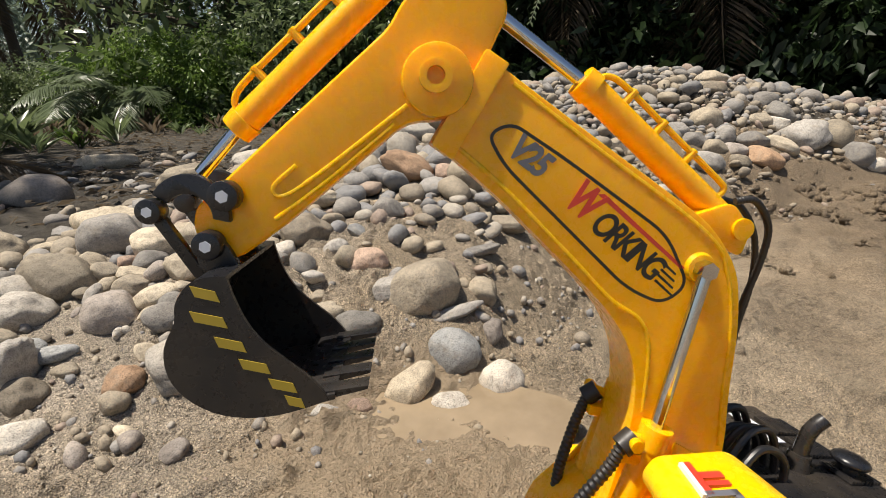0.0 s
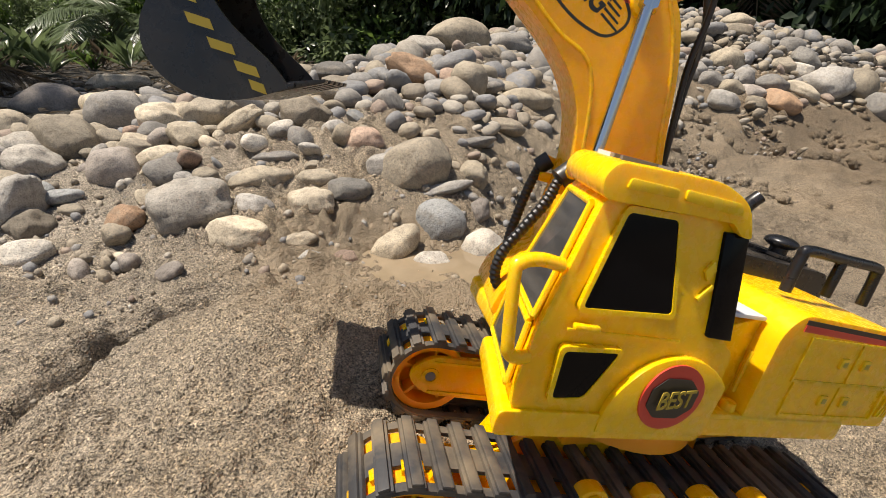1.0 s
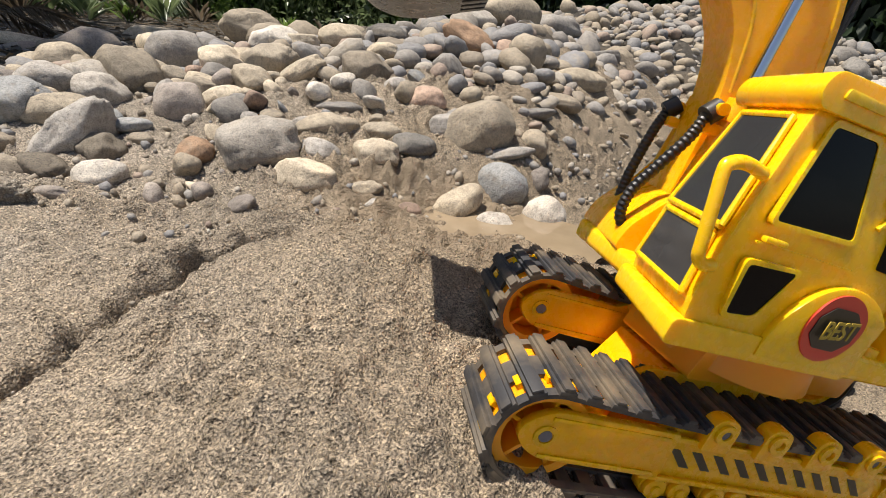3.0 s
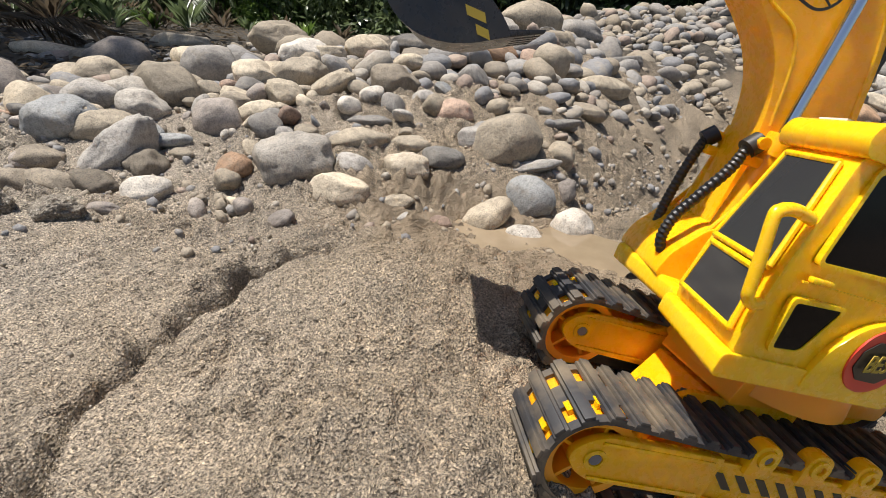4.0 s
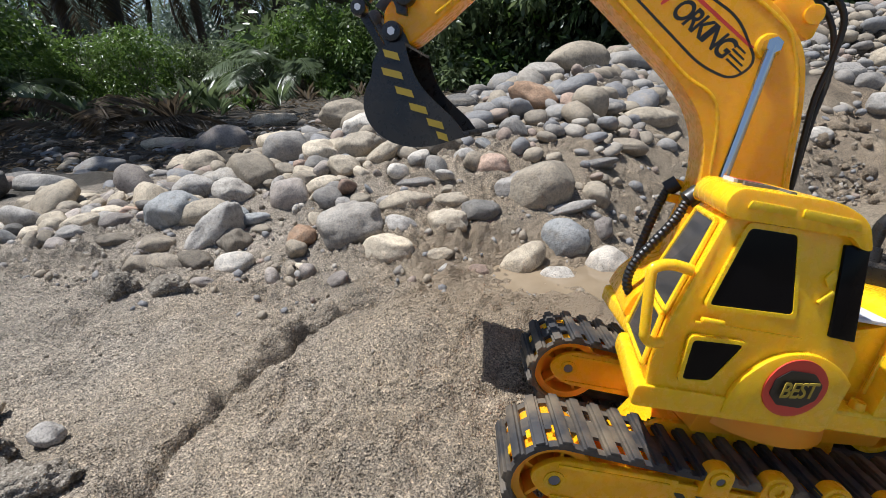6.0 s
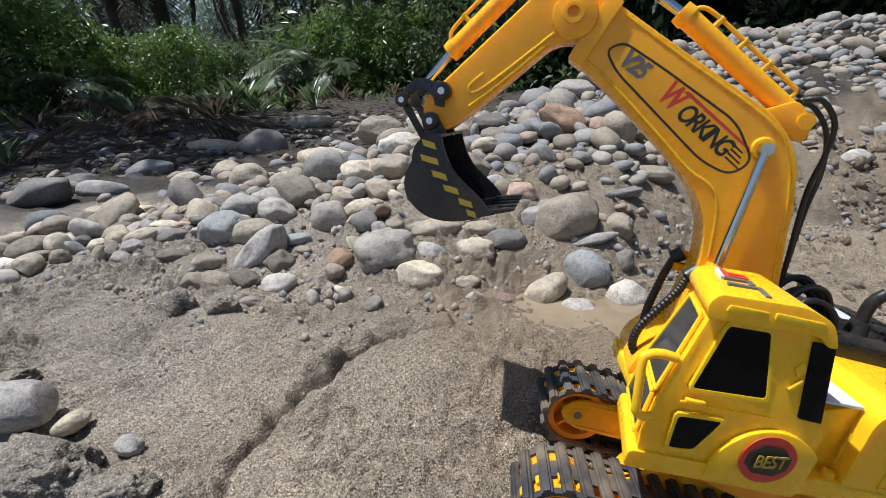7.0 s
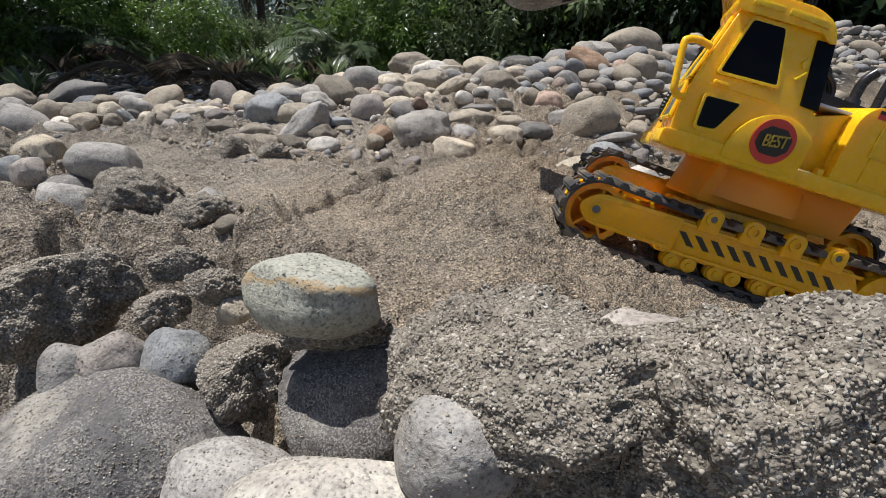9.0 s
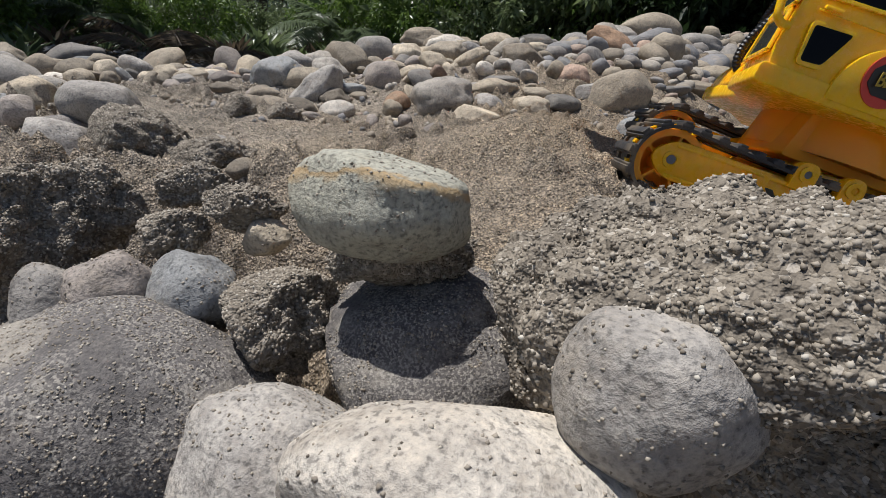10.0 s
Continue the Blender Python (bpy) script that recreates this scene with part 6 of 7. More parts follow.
def fill_stones():
    """The heap behind: the nearest stones one by one, the rest joined."""
    rng = random.Random(21)
    cell, grid = 0.10, {}
    for x, y, r in placed:
        grid.setdefault((int(x // cell), int(y // cell)), []).append((x, y, r))

    def free(x, y, r, tight):
        i, j = int(x // cell), int(y // cell)
        for di in (-1, 0, 1):
            for dj in (-1, 0, 1):
                for px, py, pr in grid.get((i + di, j + dj), ()):
                    if (px - x) ** 2 + (py - y) ** 2 < (tight * (pr + r)) ** 2:
                        return False
        return True

    found = []
    for r_lo, r_hi, tries, tight in ((0.030, 0.046, 520, 0.82), (0.020, 0.030, 5200, 0.78), (0.012, 0.020, 26000, 0.76), (0.007, 0.012, 42000, 0.78)):
        for _ in range(tries):
            x = rng.uniform(-2.6, 2.4)
            f = float(foot_line(x))
            d = rng.uniform(-0.05, 1.0) * float(np.interp(x, [-1.6, -1.1, -0.8, -0.6, -0.4, 0.0, 0.35], [0.10, 0.22, 0.38, 0.65, 0.95, 1.35, 2.0]))
            y = f + d
            if d < 0.0 and r_hi > 0.016:
                continue
            r = rng.uniform(r_lo, r_hi)
            sandy = wobble(np.array(x), np.array(y), 9, 5.0) + wobble(np.array(x), np.array(y), 23, 1.0) * 0.5
            if d < 0.30 and x > -0.85 and sandy > 0.05 and rng.random() < 0.86:
                continue
            if 0.04 < x < 0.75 and d < 0.22 and rng.random() < 0.95:
                continue
            if x > -0.85 and d < 0.10 and rng.random() < 0.96:
                continue
            if x < -1.0 and r > 0.024 and rng.random() < 0.8:
                continue
            if x > -0.85 and d < 0.34 and (r > 0.020 or rng.random() < 0.55):
                continue
            if d > 1.1 and r < 0.011:
                continue
            if x < -2.0 and (r > 0.020 or rng.random() < 0.5):
                continue
            if free(x, y, r, tight):
                grid.setdefault((int(x // cell), int(y // cell)), []).append((x, y, r))
                found.append((x, y, r))
    found.sort(key=lambda s: (s[0] + 0.45) ** 2 * 0.6 + (s[1] - 0.1) ** 2 - s[2] * 3)
    tints = ["grey", "tan", "grey", "mauve", "cream", "blue", "tan", "grey", "white", "brown", "pink", "mauve", "dark", "tan", "cream"]
    meshes = {}
    joined_v, joined_f, base = [], [], 0
    low = [pebble_mesh("far", 600 + k, 2) for k in range(8)]
    lows = [(np.array([v.co[:] for v in m.vertices]), np.array([p.vertices[:] for p in m.polygons])) for m in low]
    for i, (x, y, r) in enumerate(found):
        flat = rng.uniform(0.5, 0.85)
        a, b, c = r * rng.uniform(1.0, 1.45), r * rng.uniform(0.8, 1.05), r * flat
        lift = r * rng.uniform(0.05, 0.65)
        z = float(ground_height(x, y)) + lift
        m = pose(x, y, z, rng.gauss(0, 26), rng.gauss(0, 26), rng.uniform(0, 360)) @ Matrix.Diagonal((a, b, c, 1))
        if i < 190:
            tint, k = rng.choice(tints), rng.randrange(len(SMALL))
            if (tint, k) not in meshes:
                meshes[tint, k] = SMALL[k].copy()
                meshes[tint, k].materials.append(STONE_BY_TINT[tint])
            ob = new("stone", meshes[tint, k])
            ob.matrix_world = m
            size = "fist-sized" if r > 0.022 else "small"
            tagged(ob, f"{size} {WORDS[tint]} rounded river stone lying on the heap", "stone", "river stones")
        else:
            v, f = lows[i % len(lows)]
            mm = np.array(m)
            joined_v.append(v @ mm[:3, :3].T + mm[:3, 3])
            joined_f.append(f + base)
            base += len(v)
    soup("stone_heap", np.concatenate(joined_v), np.concatenate(joined_f), STONES_FAR, "heap of rounded grey and tan river stones behind the sand", "stones")
    for m in low:
        bpy.data.meshes.remove(m)


def soup(name, verts, faces, mat, label, category):
    me = bpy.data.meshes.new(name)
    n = faces.shape[1]
    me.vertices.add(len(verts))
    me.vertices.foreach_set("co", verts.astype(np.float32).ravel())
    me.loops.add(faces.size)
    me.loops.foreach_set("vertex_index", faces.ravel().astype(np.int32))
    me.polygons.add(len(faces))
    me.polygons.foreach_set("loop_start", np.arange(0, faces.size, n, dtype=np.int32))
    me.polygons.foreach_set("use_smooth", np.ones(len(faces), bool))
    me.update(calc_edges=True)
    me.materials.append(mat)
    return tagged(new(name, me), label, category, kind="stuff")


def gravel():
    """Small crumbs and pebbles on the sand, at the foot of the heap and along the bank."""
    rng = random.Random(8)
    shapes = [pebble_mesh("bit", 700 + k, 1, 0.25, 0.1) for k in range(5)]
    arrays = [(np.array([v.co[:] for v in m.vertices]), np.array([p.vertices[:] for p in m.polygons])) for m in shapes]
    for name, mat, total, lo, hi, label in (("pebbles", STONES_FAR, 1500, 0.0022, 0.0085, "small scattered pebbles at the foot of the heap"), ("sand_crumbs", GRAINS, 5200, 0.0006, 0.0022, "loose crumbs of damp sand")):
        vs, fs, base = [], [], 0
        for i in range(total):
            x = rng.uniform(-2.2, 0.9)
            f = float(foot_line(x))
            if name == "pebbles":
                y = f + rng.gauss(0.02, 0.07)
            else:
                y = rng.choice([f - abs(rng.gauss(0, 0.10)), f - abs(rng.gauss(0, 0.05)), rng.uniform(-0.1, f)])
            r = lo + (hi - lo) * rng.random() ** 2.5
            z = float(ground_height(x, y)) + r * 0.3
            v, fc = arrays[i % 5]
            m = np.array(pose(x, y, z, rng.uniform(0, 360), rng.uniform(0, 360), rng.uniform(0, 360)) @ Matrix.Diagonal((r * rng.uniform(0.8, 1.4), r, r * rng.uniform(0.6, 1), 1)))
            vs.append(v @ m[:3, :3].T + m[:3, 3])
            fs.append(fc + base)
            base += len(v)
        soup(name, np.concatenate(vs), np.concatenate(fs), mat, label, "pebbles" if name == "pebbles" else "sand")
    vs, fs, base = [], [], 0
    while len(vs) < 2600:
        x = rng.uniform(0.30, 2.2)
        y = float(foot_line(x)) + rng.uniform(-0.35, 0.9)
        if wobble(np.array(x), np.array(y), 7, 2.0) + 0.6 * wobble(np.array(x), np.array(y), 19, 3.0) < rng.uniform(-0.4, 0.5):
            continue
        r = (0.003 + 0.013 * rng.random() ** 3) * (0.6 + 0.4 * y)
        v, fc = arrays[len(vs) % 5]
        m = np.array(pose(x, y, float(ground_height(x, y)) + r * 0.1, rng.uniform(0, 360), rng.uniform(0, 360), rng.uniform(0, 360)) @ Matrix.Diagonal((r * rng.uniform(0.8, 1.6), r, r * rng.uniform(0.6, 1), 1)))
        vs.append(v @ m[:3, :3].T + m[:3, 3])
        fs.append(fc + base)
        base += len(v)
    soup("sand_lumps", np.concatenate(vs), np.concatenate(fs), SAND, "lumps of damp dug-up sand on the flank of the heap", "sand")
    for m in shapes:
        bpy.data.meshes.remove(m)


def sand_grains():
    """Coarse angular grains stuck on the stones of the bank and lying along it."""
    rng = np.random.default_rng(31)
    spots, sizes = [], []
    for ob, cover, size in sandy:
        me = ob.data
        me.calc_loop_triangles()
        tri = np.array([t.vertices[:] for t in me.loop_triangles])
        m = np.array(ob.matrix_world)
        w = np.array([v.co[:] for v in me.vertices]) @ m[:3, :3].T + m[:3, 3]
        p, q, r = w[tri[:, 0]], w[tri[:, 1]], w[tri[:, 2]]
        cross = np.cross(q - p, r - p)
        area = np.linalg.norm(cross, axis=1) / 2
        total = min(int(area.sum() * cover * (1.0 if m[0, 3] > -0.26 else 0.25)), 10000)
        pick = rng.choice(len(tri), total, p=area / area.sum())
        g, h = rng.random((total, 1)), rng.random((total, 1))
        g, h = np.where(g + h > 1, 1 - g, g), np.where(g + h > 1, 1 - h, h)
        at = p[pick] + (q - p)[pick] * g + (r - p)[pick] * h
        up = (cross / np.linalg.norm(cross, axis=1, keepdims=True))[pick, 2]
        clump = np.array([noise.noise(Vector(c) * 55) + 0.5 * noise.noise(Vector(c) * 150) for c in at])
        bare = -0.35 if cover > 800000 else 0.05 if cover > 300000 else 0.2
        keep = clump + 0.35 * up + rng.normal(0, 0.16, total) > bare
        spots.append(at[keep])
        sizes.append(np.full(keep.sum(), 1.0 if cover > 800000 else 0.75))
    x, y = bank_place(rng.uniform(-1.1, -0.46, 9000), rng.uniform(-0.16, 0.0, 9000))
    spots.append(np.stack([x, y, ground_height(x, y) + crumbs(x, y)], 1))
    sizes.append(np.full(9000, 0.9))
    spots, sizes = np.concatenate(spots), np.concatenate(sizes)
    n = len(spots)
    corner = np.array([(1, 0, 0), (-1, 0, 0), (0, 1, 0), (0, -1, 0), (0, 0, 1), (0, 0, -1)], float)
    side = np.array([(0, 2, 4), (2, 1, 4), (1, 3, 4), (3, 0, 4), (2, 0, 5), (1, 2, 5), (3, 1, 5), (0, 3, 5)])
    r = sizes * (0.00034 + 0.00042 * rng.random(n) ** 2)
    turn = np.linalg.qr(rng.normal(size=(n, 3, 3)))[0]
    turn[np.linalg.det(turn) < 0, :, 0] *= -1
    stretch = rng.uniform(0.7, 1.4, (n, 6, 1)) * r[:, None, None]
    verts = np.einsum("nij,nkj->nki", turn, corner[None] * stretch) + spots[:, None]
    faces = side[None] + 6 * np.arange(n)[:, None, None]
    soup("sand_grains", verts.reshape(-1, 3), faces.reshape(-1, 3), GRAINS, "coarse damp sand grains clinging to the stones of the bank", "sand")


def far_stones():
    """Scattered small stones between the heap and the forest."""
    rng = random.Random(61)
    shapes = [pebble_mesh("bit", 760 + k, 2) for k in range(5)]
    arrays = [(np.array([v.co[:] for v in m.vertices]), np.array([p.vertices[:] for p in m.polygons])) for m in shapes]
    vs, fs, base = [], [], 0
    for i in range(1000):
        x = rng.uniform(-4.2, 0.4)
        y = float(foot_line(x)) + rng.uniform(0.5, 2.8)
        r = 0.010 + 0.030 * rng.random() ** 2.5
        v, f = arrays[i % 5]
        m = np.array(pose(x, y, float(ground_height(x, y)) + r * 0.2, rng.gauss(0, 20), rng.gauss(0, 20), rng.uniform(0, 360)) @ Matrix.Diagonal((r * rng.uniform(1, 1.5), r, r * rng.uniform(0.5, 0.8), 1)))
        vs.append(v @ m[:3, :3].T + m[:3, 3])
        fs.append(f + base)
        base += len(v)
    soup("scattered_stones", np.concatenate(vs), np.concatenate(fs), STONES_FAR, "scattered grey river stones before the forest edge", "stones")
    for m in shapes:
        bpy.data.meshes.remove(m)


fill_stones()
far_stones()
gravel()
sand_grains()


# ---- riverside vegetation ----
def leaf_material(name, dark, light, gloss=0.45):
    m = material(name, dark, gloss)
    t, nodes, links, b = nodes_of(m)
    geo = t.nodes.new("ShaderNodeNewGeometry")
    patch = add_noise(t, 1.6, 3, 0.6, geo.outputs["Position"])
    addn = t.nodes.new("ShaderNodeMath")
    addn.operation = "MULTIPLY_ADD"
    addn.inputs[1].default_value = 0.55
    links.new(geo.outputs["Random Per Island"], addn.inputs[0])
    half = t.nodes.new("ShaderNodeMath")
    half.operation = "MULTIPLY"
    half.inputs[1].default_value = 0.55
    links.new(patch.outputs["Fac"], half.inputs[0])
    links.new(half.outputs[0], addn.inputs[2])
    mid = tuple((a + c) / 2 for a, c in zip(dark, light))
    col = ramp(t, addn.outputs[0], [(0.2, dark), (0.55, mid), (0.85, light)])
    links.new(col.outputs["Color"], b.inputs["Base Color"])
    tr = t.nodes.new("ShaderNodeBsdfTranslucent")
    links.new(col.outputs["Color"], tr.inputs["Color"])
    mx = t.nodes.new("ShaderNodeMixShader")
    mx.inputs[0].default_value = 0.42
    links.new(b.outputs[0], mx.inputs[1])
    links.new(tr.outputs[0], mx.inputs[2])
    links.new(mx.outputs[0], t.nodes["Material Output"].inputs["Surface"])
    return m


def bark_material(name, color):
    m = material(name, color, 0.9)
    t, nodes, links, b = nodes_of(m)
    n1, n2 = add_noise(t, 9, 6, 0.7, position(t)), add_noise(t, 60, 4, 0.7, position(t))
    c = mix(t, 0.8, color, ramp(t, n1.outputs["Fac"], [(0.3, (0.5, 0.5, 0.5)), (0.7, (1.5, 1.45, 1.4))]).outputs["Color"], "MULTIPLY")
    links.new(c, b.inputs["Base Color"])
    links.new(bump(t, n2.outputs["Fac"], 0.8, 0.03), b.inputs["Normal"])
    return m


LEAF = leaf_material("broad leaves", (0.060, 0.088, 0.038), (0.190, 0.240, 0.105), 0.32)
# light green leaves, on the left bushes also standing for sunlit foliage
LEAF_LIGHT = leaf_material("light green leaves", (0.055, 0.110, 0.018), (0.190, 0.280, 0.060), 0.36)
# near-black copy of the leaves, with the forest's shade put into the colour
LEAF_SHADED = leaf_material("shaded forest leaves", (0.010, 0.022, 0.008), (0.036, 0.066, 0.020), 0.45)
# paler leaf copy: haze is put into the colour of the far trees
HAZY = leaf_material("hazed distant leaves", (0.10, 0.14, 0.10), (0.21, 0.26, 0.19))
PALM = leaf_material("palm leaflets", (0.075, 0.110, 0.060), (0.200, 0.245, 0.140), 0.32)
DRY = leaf_material("dry leaves", (0.06, 0.045, 0.03), (0.17, 0.13, 0.085), 0.8)
BARK = bark_material("bark", (0.085, 0.065, 0.048))
PALM_BARK = bark_material("palm bark", (0.075, 0.065, 0.055))


def quads(name, centre, along_dir, across, length, width, mat, rib=0):
    """Many leaves at once: each a bent diamond of two triangles pairs."""
    n = len(centre)
    tip = centre + along_dir * length[:, None]
    mid = centre + along_dir * (length * 0.45)[:, None]
    l, r = mid + across * width[:, None] * 0.5, mid - across * width[:, None] * 0.5
    tip = tip - np.array([0, 0, 1.0]) * (length * 0.18)[:, None]
    verts = np.stack([centre, l, tip, r], 1).reshape(-1, 3)
    k = np.arange(n) * 4
    faces = np.concatenate([np.stack([k, k + 1, k + 2], 1), np.stack([k, k + 2, k + 3], 1)])
    if rib:
        a = np.arange(rib - 1) * 4
        b = a + rib * 4
        faces = np.concatenate([faces, np.stack([a, a + 4, b + 4], 1), np.stack([a, b + 4, b], 1)])
    me = bpy.data.meshes.new(name)
    me.vertices.add(len(verts))
    me.vertices.foreach_set("co", verts.astype(np.float32).ravel())
    me.loops.add(faces.size)
    me.loops.foreach_set("vertex_index", faces.ravel().astype(np.int32))
    me.polygons.add(len(faces))
    me.polygons.foreach_set("loop_start", np.arange(0, faces.size, 3, dtype=np.int32))
    me.update(calc_edges=True)
    me.materials.append(mat)
    return me


def unit(v):
    return v / np.maximum(np.linalg.norm(v, axis=1), 1e-9)[:, None]


def crown_mesh(name, seed, clumps, leaves, radius, height, leaf, mat, low=0.0):
    """An uneven crown: clumps of leaves scattered in a rough dome with gaps between them."""
    rng = np.random.default_rng(seed)
    a = rng.uniform(0, 2 * np.pi, clumps)
    h = rng.uniform(low, 1, clumps)
    rad = radius * np.sqrt(rng.uniform(0.15, 1, clumps)) * np.sqrt(np.clip(1.1 - (h - 0.3) ** 2 * 1.6, 0.1, 1))
    cc = np.stack([rad * np.cos(a), rad * np.sin(a), h * height], 1)
    size = rng.uniform(0.08, 0.36, clumps) * radius
    which = rng.integers(0, clumps, leaves)
    off = unit(rng.normal(0, 1, (leaves, 3))) * (rng.uniform(0, 1, leaves) ** 0.45 * size[which])[:, None]
    c = cc[which] + off
    d = unit(off / size[which][:, None] + rng.normal(0, 0.5, (leaves, 3)) + np.array([0, 0, -0.25]))
    side = unit(np.cross(d, rng.normal(0, 1, (leaves, 3)) + np.array([0, 0, 1.2])))
    ln = leaf * rng.uniform(0.6, 1.35, leaves)
    return quads(name, c, d, side, ln, ln * rng.uniform(0.34, 0.5, leaves), mat)


def limbs_mesh(seed, height, radius, count, thick):
    rng = random.Random(seed)
    bm = bmesh.new()
    trunk = spline([(0, 0, -0.1), (rng.uniform(-.08, .08) * height, rng.uniform(-.08, .08) * height, height * 0.45), (rng.uniform(-.1, .1) * height, rng.uniform(-.1, .1) * height, height)], 5)
    for i, (p, q) in enumerate(zip(trunk, trunk[1:])):
        s0, s1 = 1 - i / len(trunk) * 0.75, 1 - (i + 1) / len(trunk) * 0.75
        rod(p, q, thick * s0, thick * s1, 8, bm, False)
    for k in range(count):
        base = trunk[rng.randint(2, len(trunk) - 1)]
        a = rng.uniform(0, 2 * math.pi)
        tip = base + Vector((math.cos(a) * radius, math.sin(a) * radius, rng.uniform(0.2, 0.9) * radius))
        rod(base, (base + tip) / 2 + Vector((0, 0, 0.05 * radius)), thick * 0.35, thick * 0.22, 6, bm, False)
        rod((base + tip) / 2 + Vector((0, 0, 0.05 * radius)), tip, thick * 0.22, thick * 0.06, 6, bm, False)
    return bm


def frond_mesh(name, seed, length, droop, mat, pairs=64):
    """One palm frond along +x: a bowed rib with leaflets either side."""
    rng = np.random.default_rng(seed)
    s = np.linspace(0.10, 1, pairs)
    rib = np.stack([s * length * (1 - 0.16 * droop * s), 0 * s, length * (0.42 * s - droop * s ** 2)], 1)
    t = unit(np.gradient(rib, axis=0))
    c, d, ac, ln = [], [], [], []
    for side in (-1, 1):
        w = np.sin(np.clip(s * 1.08, 0, 1) * np.pi * 0.93 + 0.12)
        dirs = unit(t * 0.55 + np.array([0, side, 0]) * 1.0 + np.array([0, 0, -0.28]) + rng.normal(0, 0.08, t.shape))
        c.append(rib + np.array([0, side * 0.007 * length, 0]) * (1 - 0.8 * s)[:, None]), d.append(dirs), ac.append(unit(np.cross(dirs, np.array([0, 0, 1.0])))), ln.append(length * 0.27 * w * rng.uniform(0.85, 1.1, pairs))
    c, d, ac, ln = np.concatenate(c), np.concatenate(d), np.concatenate(ac), np.concatenate(ln)
    return quads(name, c, d, ac, ln, np.full(len(ln), length * 0.016), mat, pairs)


BUSHES = [(crown_mesh("crown", 900 + k, 64, 6800, 0.8, 1.25, 0.066, m), m) for k, m in enumerate((LEAF, LEAF_LIGHT, LEAF, LEAF_SHADED, LEAF_LIGHT))]
CROWNS = [(crown_mesh("crown", 930 + k, 70, 8500, 1.7, 3.4, 0.105, m, 0.0), m) for k, m in enumerate((LEAF, LEAF_SHADED, LEAF_SHADED, LEAF))]
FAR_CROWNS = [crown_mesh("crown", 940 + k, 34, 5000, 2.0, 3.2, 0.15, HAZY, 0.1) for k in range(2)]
BUSH_LIMBS = [limbs_mesh(950 + k, 0.9, 0.5, 7, 0.022) for k in range(2)]
TREE_LIMBS = [limbs_mesh(960 + k, 3.6, 1.3, 9, 0.13) for k in range(2)]
FRONDS = [frond_mesh("frond", 970 + k, 1.0, d, PALM) for k, d in enumerate((0.42, 0.62, 0.85, 1.1))]
DRY_FRONDS = [frond_mesh("dry_frond", 980 + k, 1.0, d, DRY) for k, d in enumerate((1.2, 1.5))]


def to_mesh(bm, name, mat):
    me = bpy.data.meshes.new(name)
    bm.to_mesh(me)
    bm.free()
    me.materials.append(mat)
    for p in me.polygons:
        p.use_smooth = True
    return me


BUSH_STEMS = [to_mesh(b, "stems", BARK) for b in BUSH_LIMBS]
TREE_STEMS = [to_mesh(b, "trunk", BARK) for b in TREE_LIMBS]
veg = random.Random(77)


def at(azimuth, distance):
    """A place on the ground, by compass turn from straight ahead (left is minus) and distance."""
    a = radians(azimuth)
    x, y = -0.35 + distance * math.sin(a), -0.1 + distance * math.cos(a)
    return x, y, float(ground_height(x, y))


def bush(azimuth, distance, scale, kind):
    x, y, z = at(azimuth, distance)
    root = holder("bush", pose(x, y, z - 0.03, 0, 0, veg.uniform(0, 360)) @ Matrix.Scale(scale, 4))
    me, m = BUSHES[kind]
    word = "light green" if m is LEAF_LIGHT else "dark green" if m is LEAF_SHADED else "green"
    tagged(root, f"leafy {word} riverside bush behind the stones", "bush", "riverside bushes")
    stems, crown = new("stem", BUSH_STEMS[kind % 2]), new("crown", me)
    stems.parent = crown.parent = root


def tree(azimuth, distance, scale, kind, lift=0.25):
    x, y, z = at(azimuth, distance)
    root = holder("tree", pose(x, y, z - 0.05, 0, 0, veg.uniform(0, 360)) @ Matrix.Scale(scale, 4))
    tagged(root, "dense dark green forest tree at the river bank", "tree", "forest trees")
    stems, crown = new("trunk", TREE_STEMS[kind % 2]), new("crown", CROWNS[kind][0])
    stems.parent = crown.parent = root
    crown.matrix_local = pose(0, 0, lift)


def palm(azimuth, distance, height, scale, fronds=15, dry=3):
    x, y, z = at(azimuth, distance)
    root = holder("palm_tree", pose(x, y, z - 0.05, 0, 0, veg.uniform(0, 360)))
    tagged(root, "tall palm tree with feathery fronds" if height > 1.2 else "young palm with arching fronds near the ground", "palm tree", "palms")
    bm = bmesh.new()
    lean = veg.uniform(-0.06, 0.06)
    steps = 9 if height > 1 else 3
    for k in range(steps):
        z0, z1 = height * k / steps, height * (k + 1) / steps
        rod((lean * z0, 0, z0), (lean * z1, 0, z1), (0.095 if height > 1 else 0.07) * (1.12 if k % 2 else 0.95) * scale ** 0.5, (0.085 if height > 1 else 0.06) * scale ** 0.5, 10, bm, False)
    trunk = part("trunk", bm, PALM_BARK, root)
    for k in range(fronds + dry):
        me = FRONDS[k % 4] if k < fronds else DRY_FRONDS[k % 2]
        f = new("frond" if k < fronds else "dry_frond", me)
        f.parent = root
        size = scale * veg.uniform(0.85, 1.15)
        f.matrix_local = pose(lean * height, 0, height * (1.0 if k < fronds else 0.94), veg.uniform(-12, 12), veg.uniform(-30, 22) if k < fronds else veg.uniform(20, 45), k * 137.5) @ Matrix.Scale(size, 4)


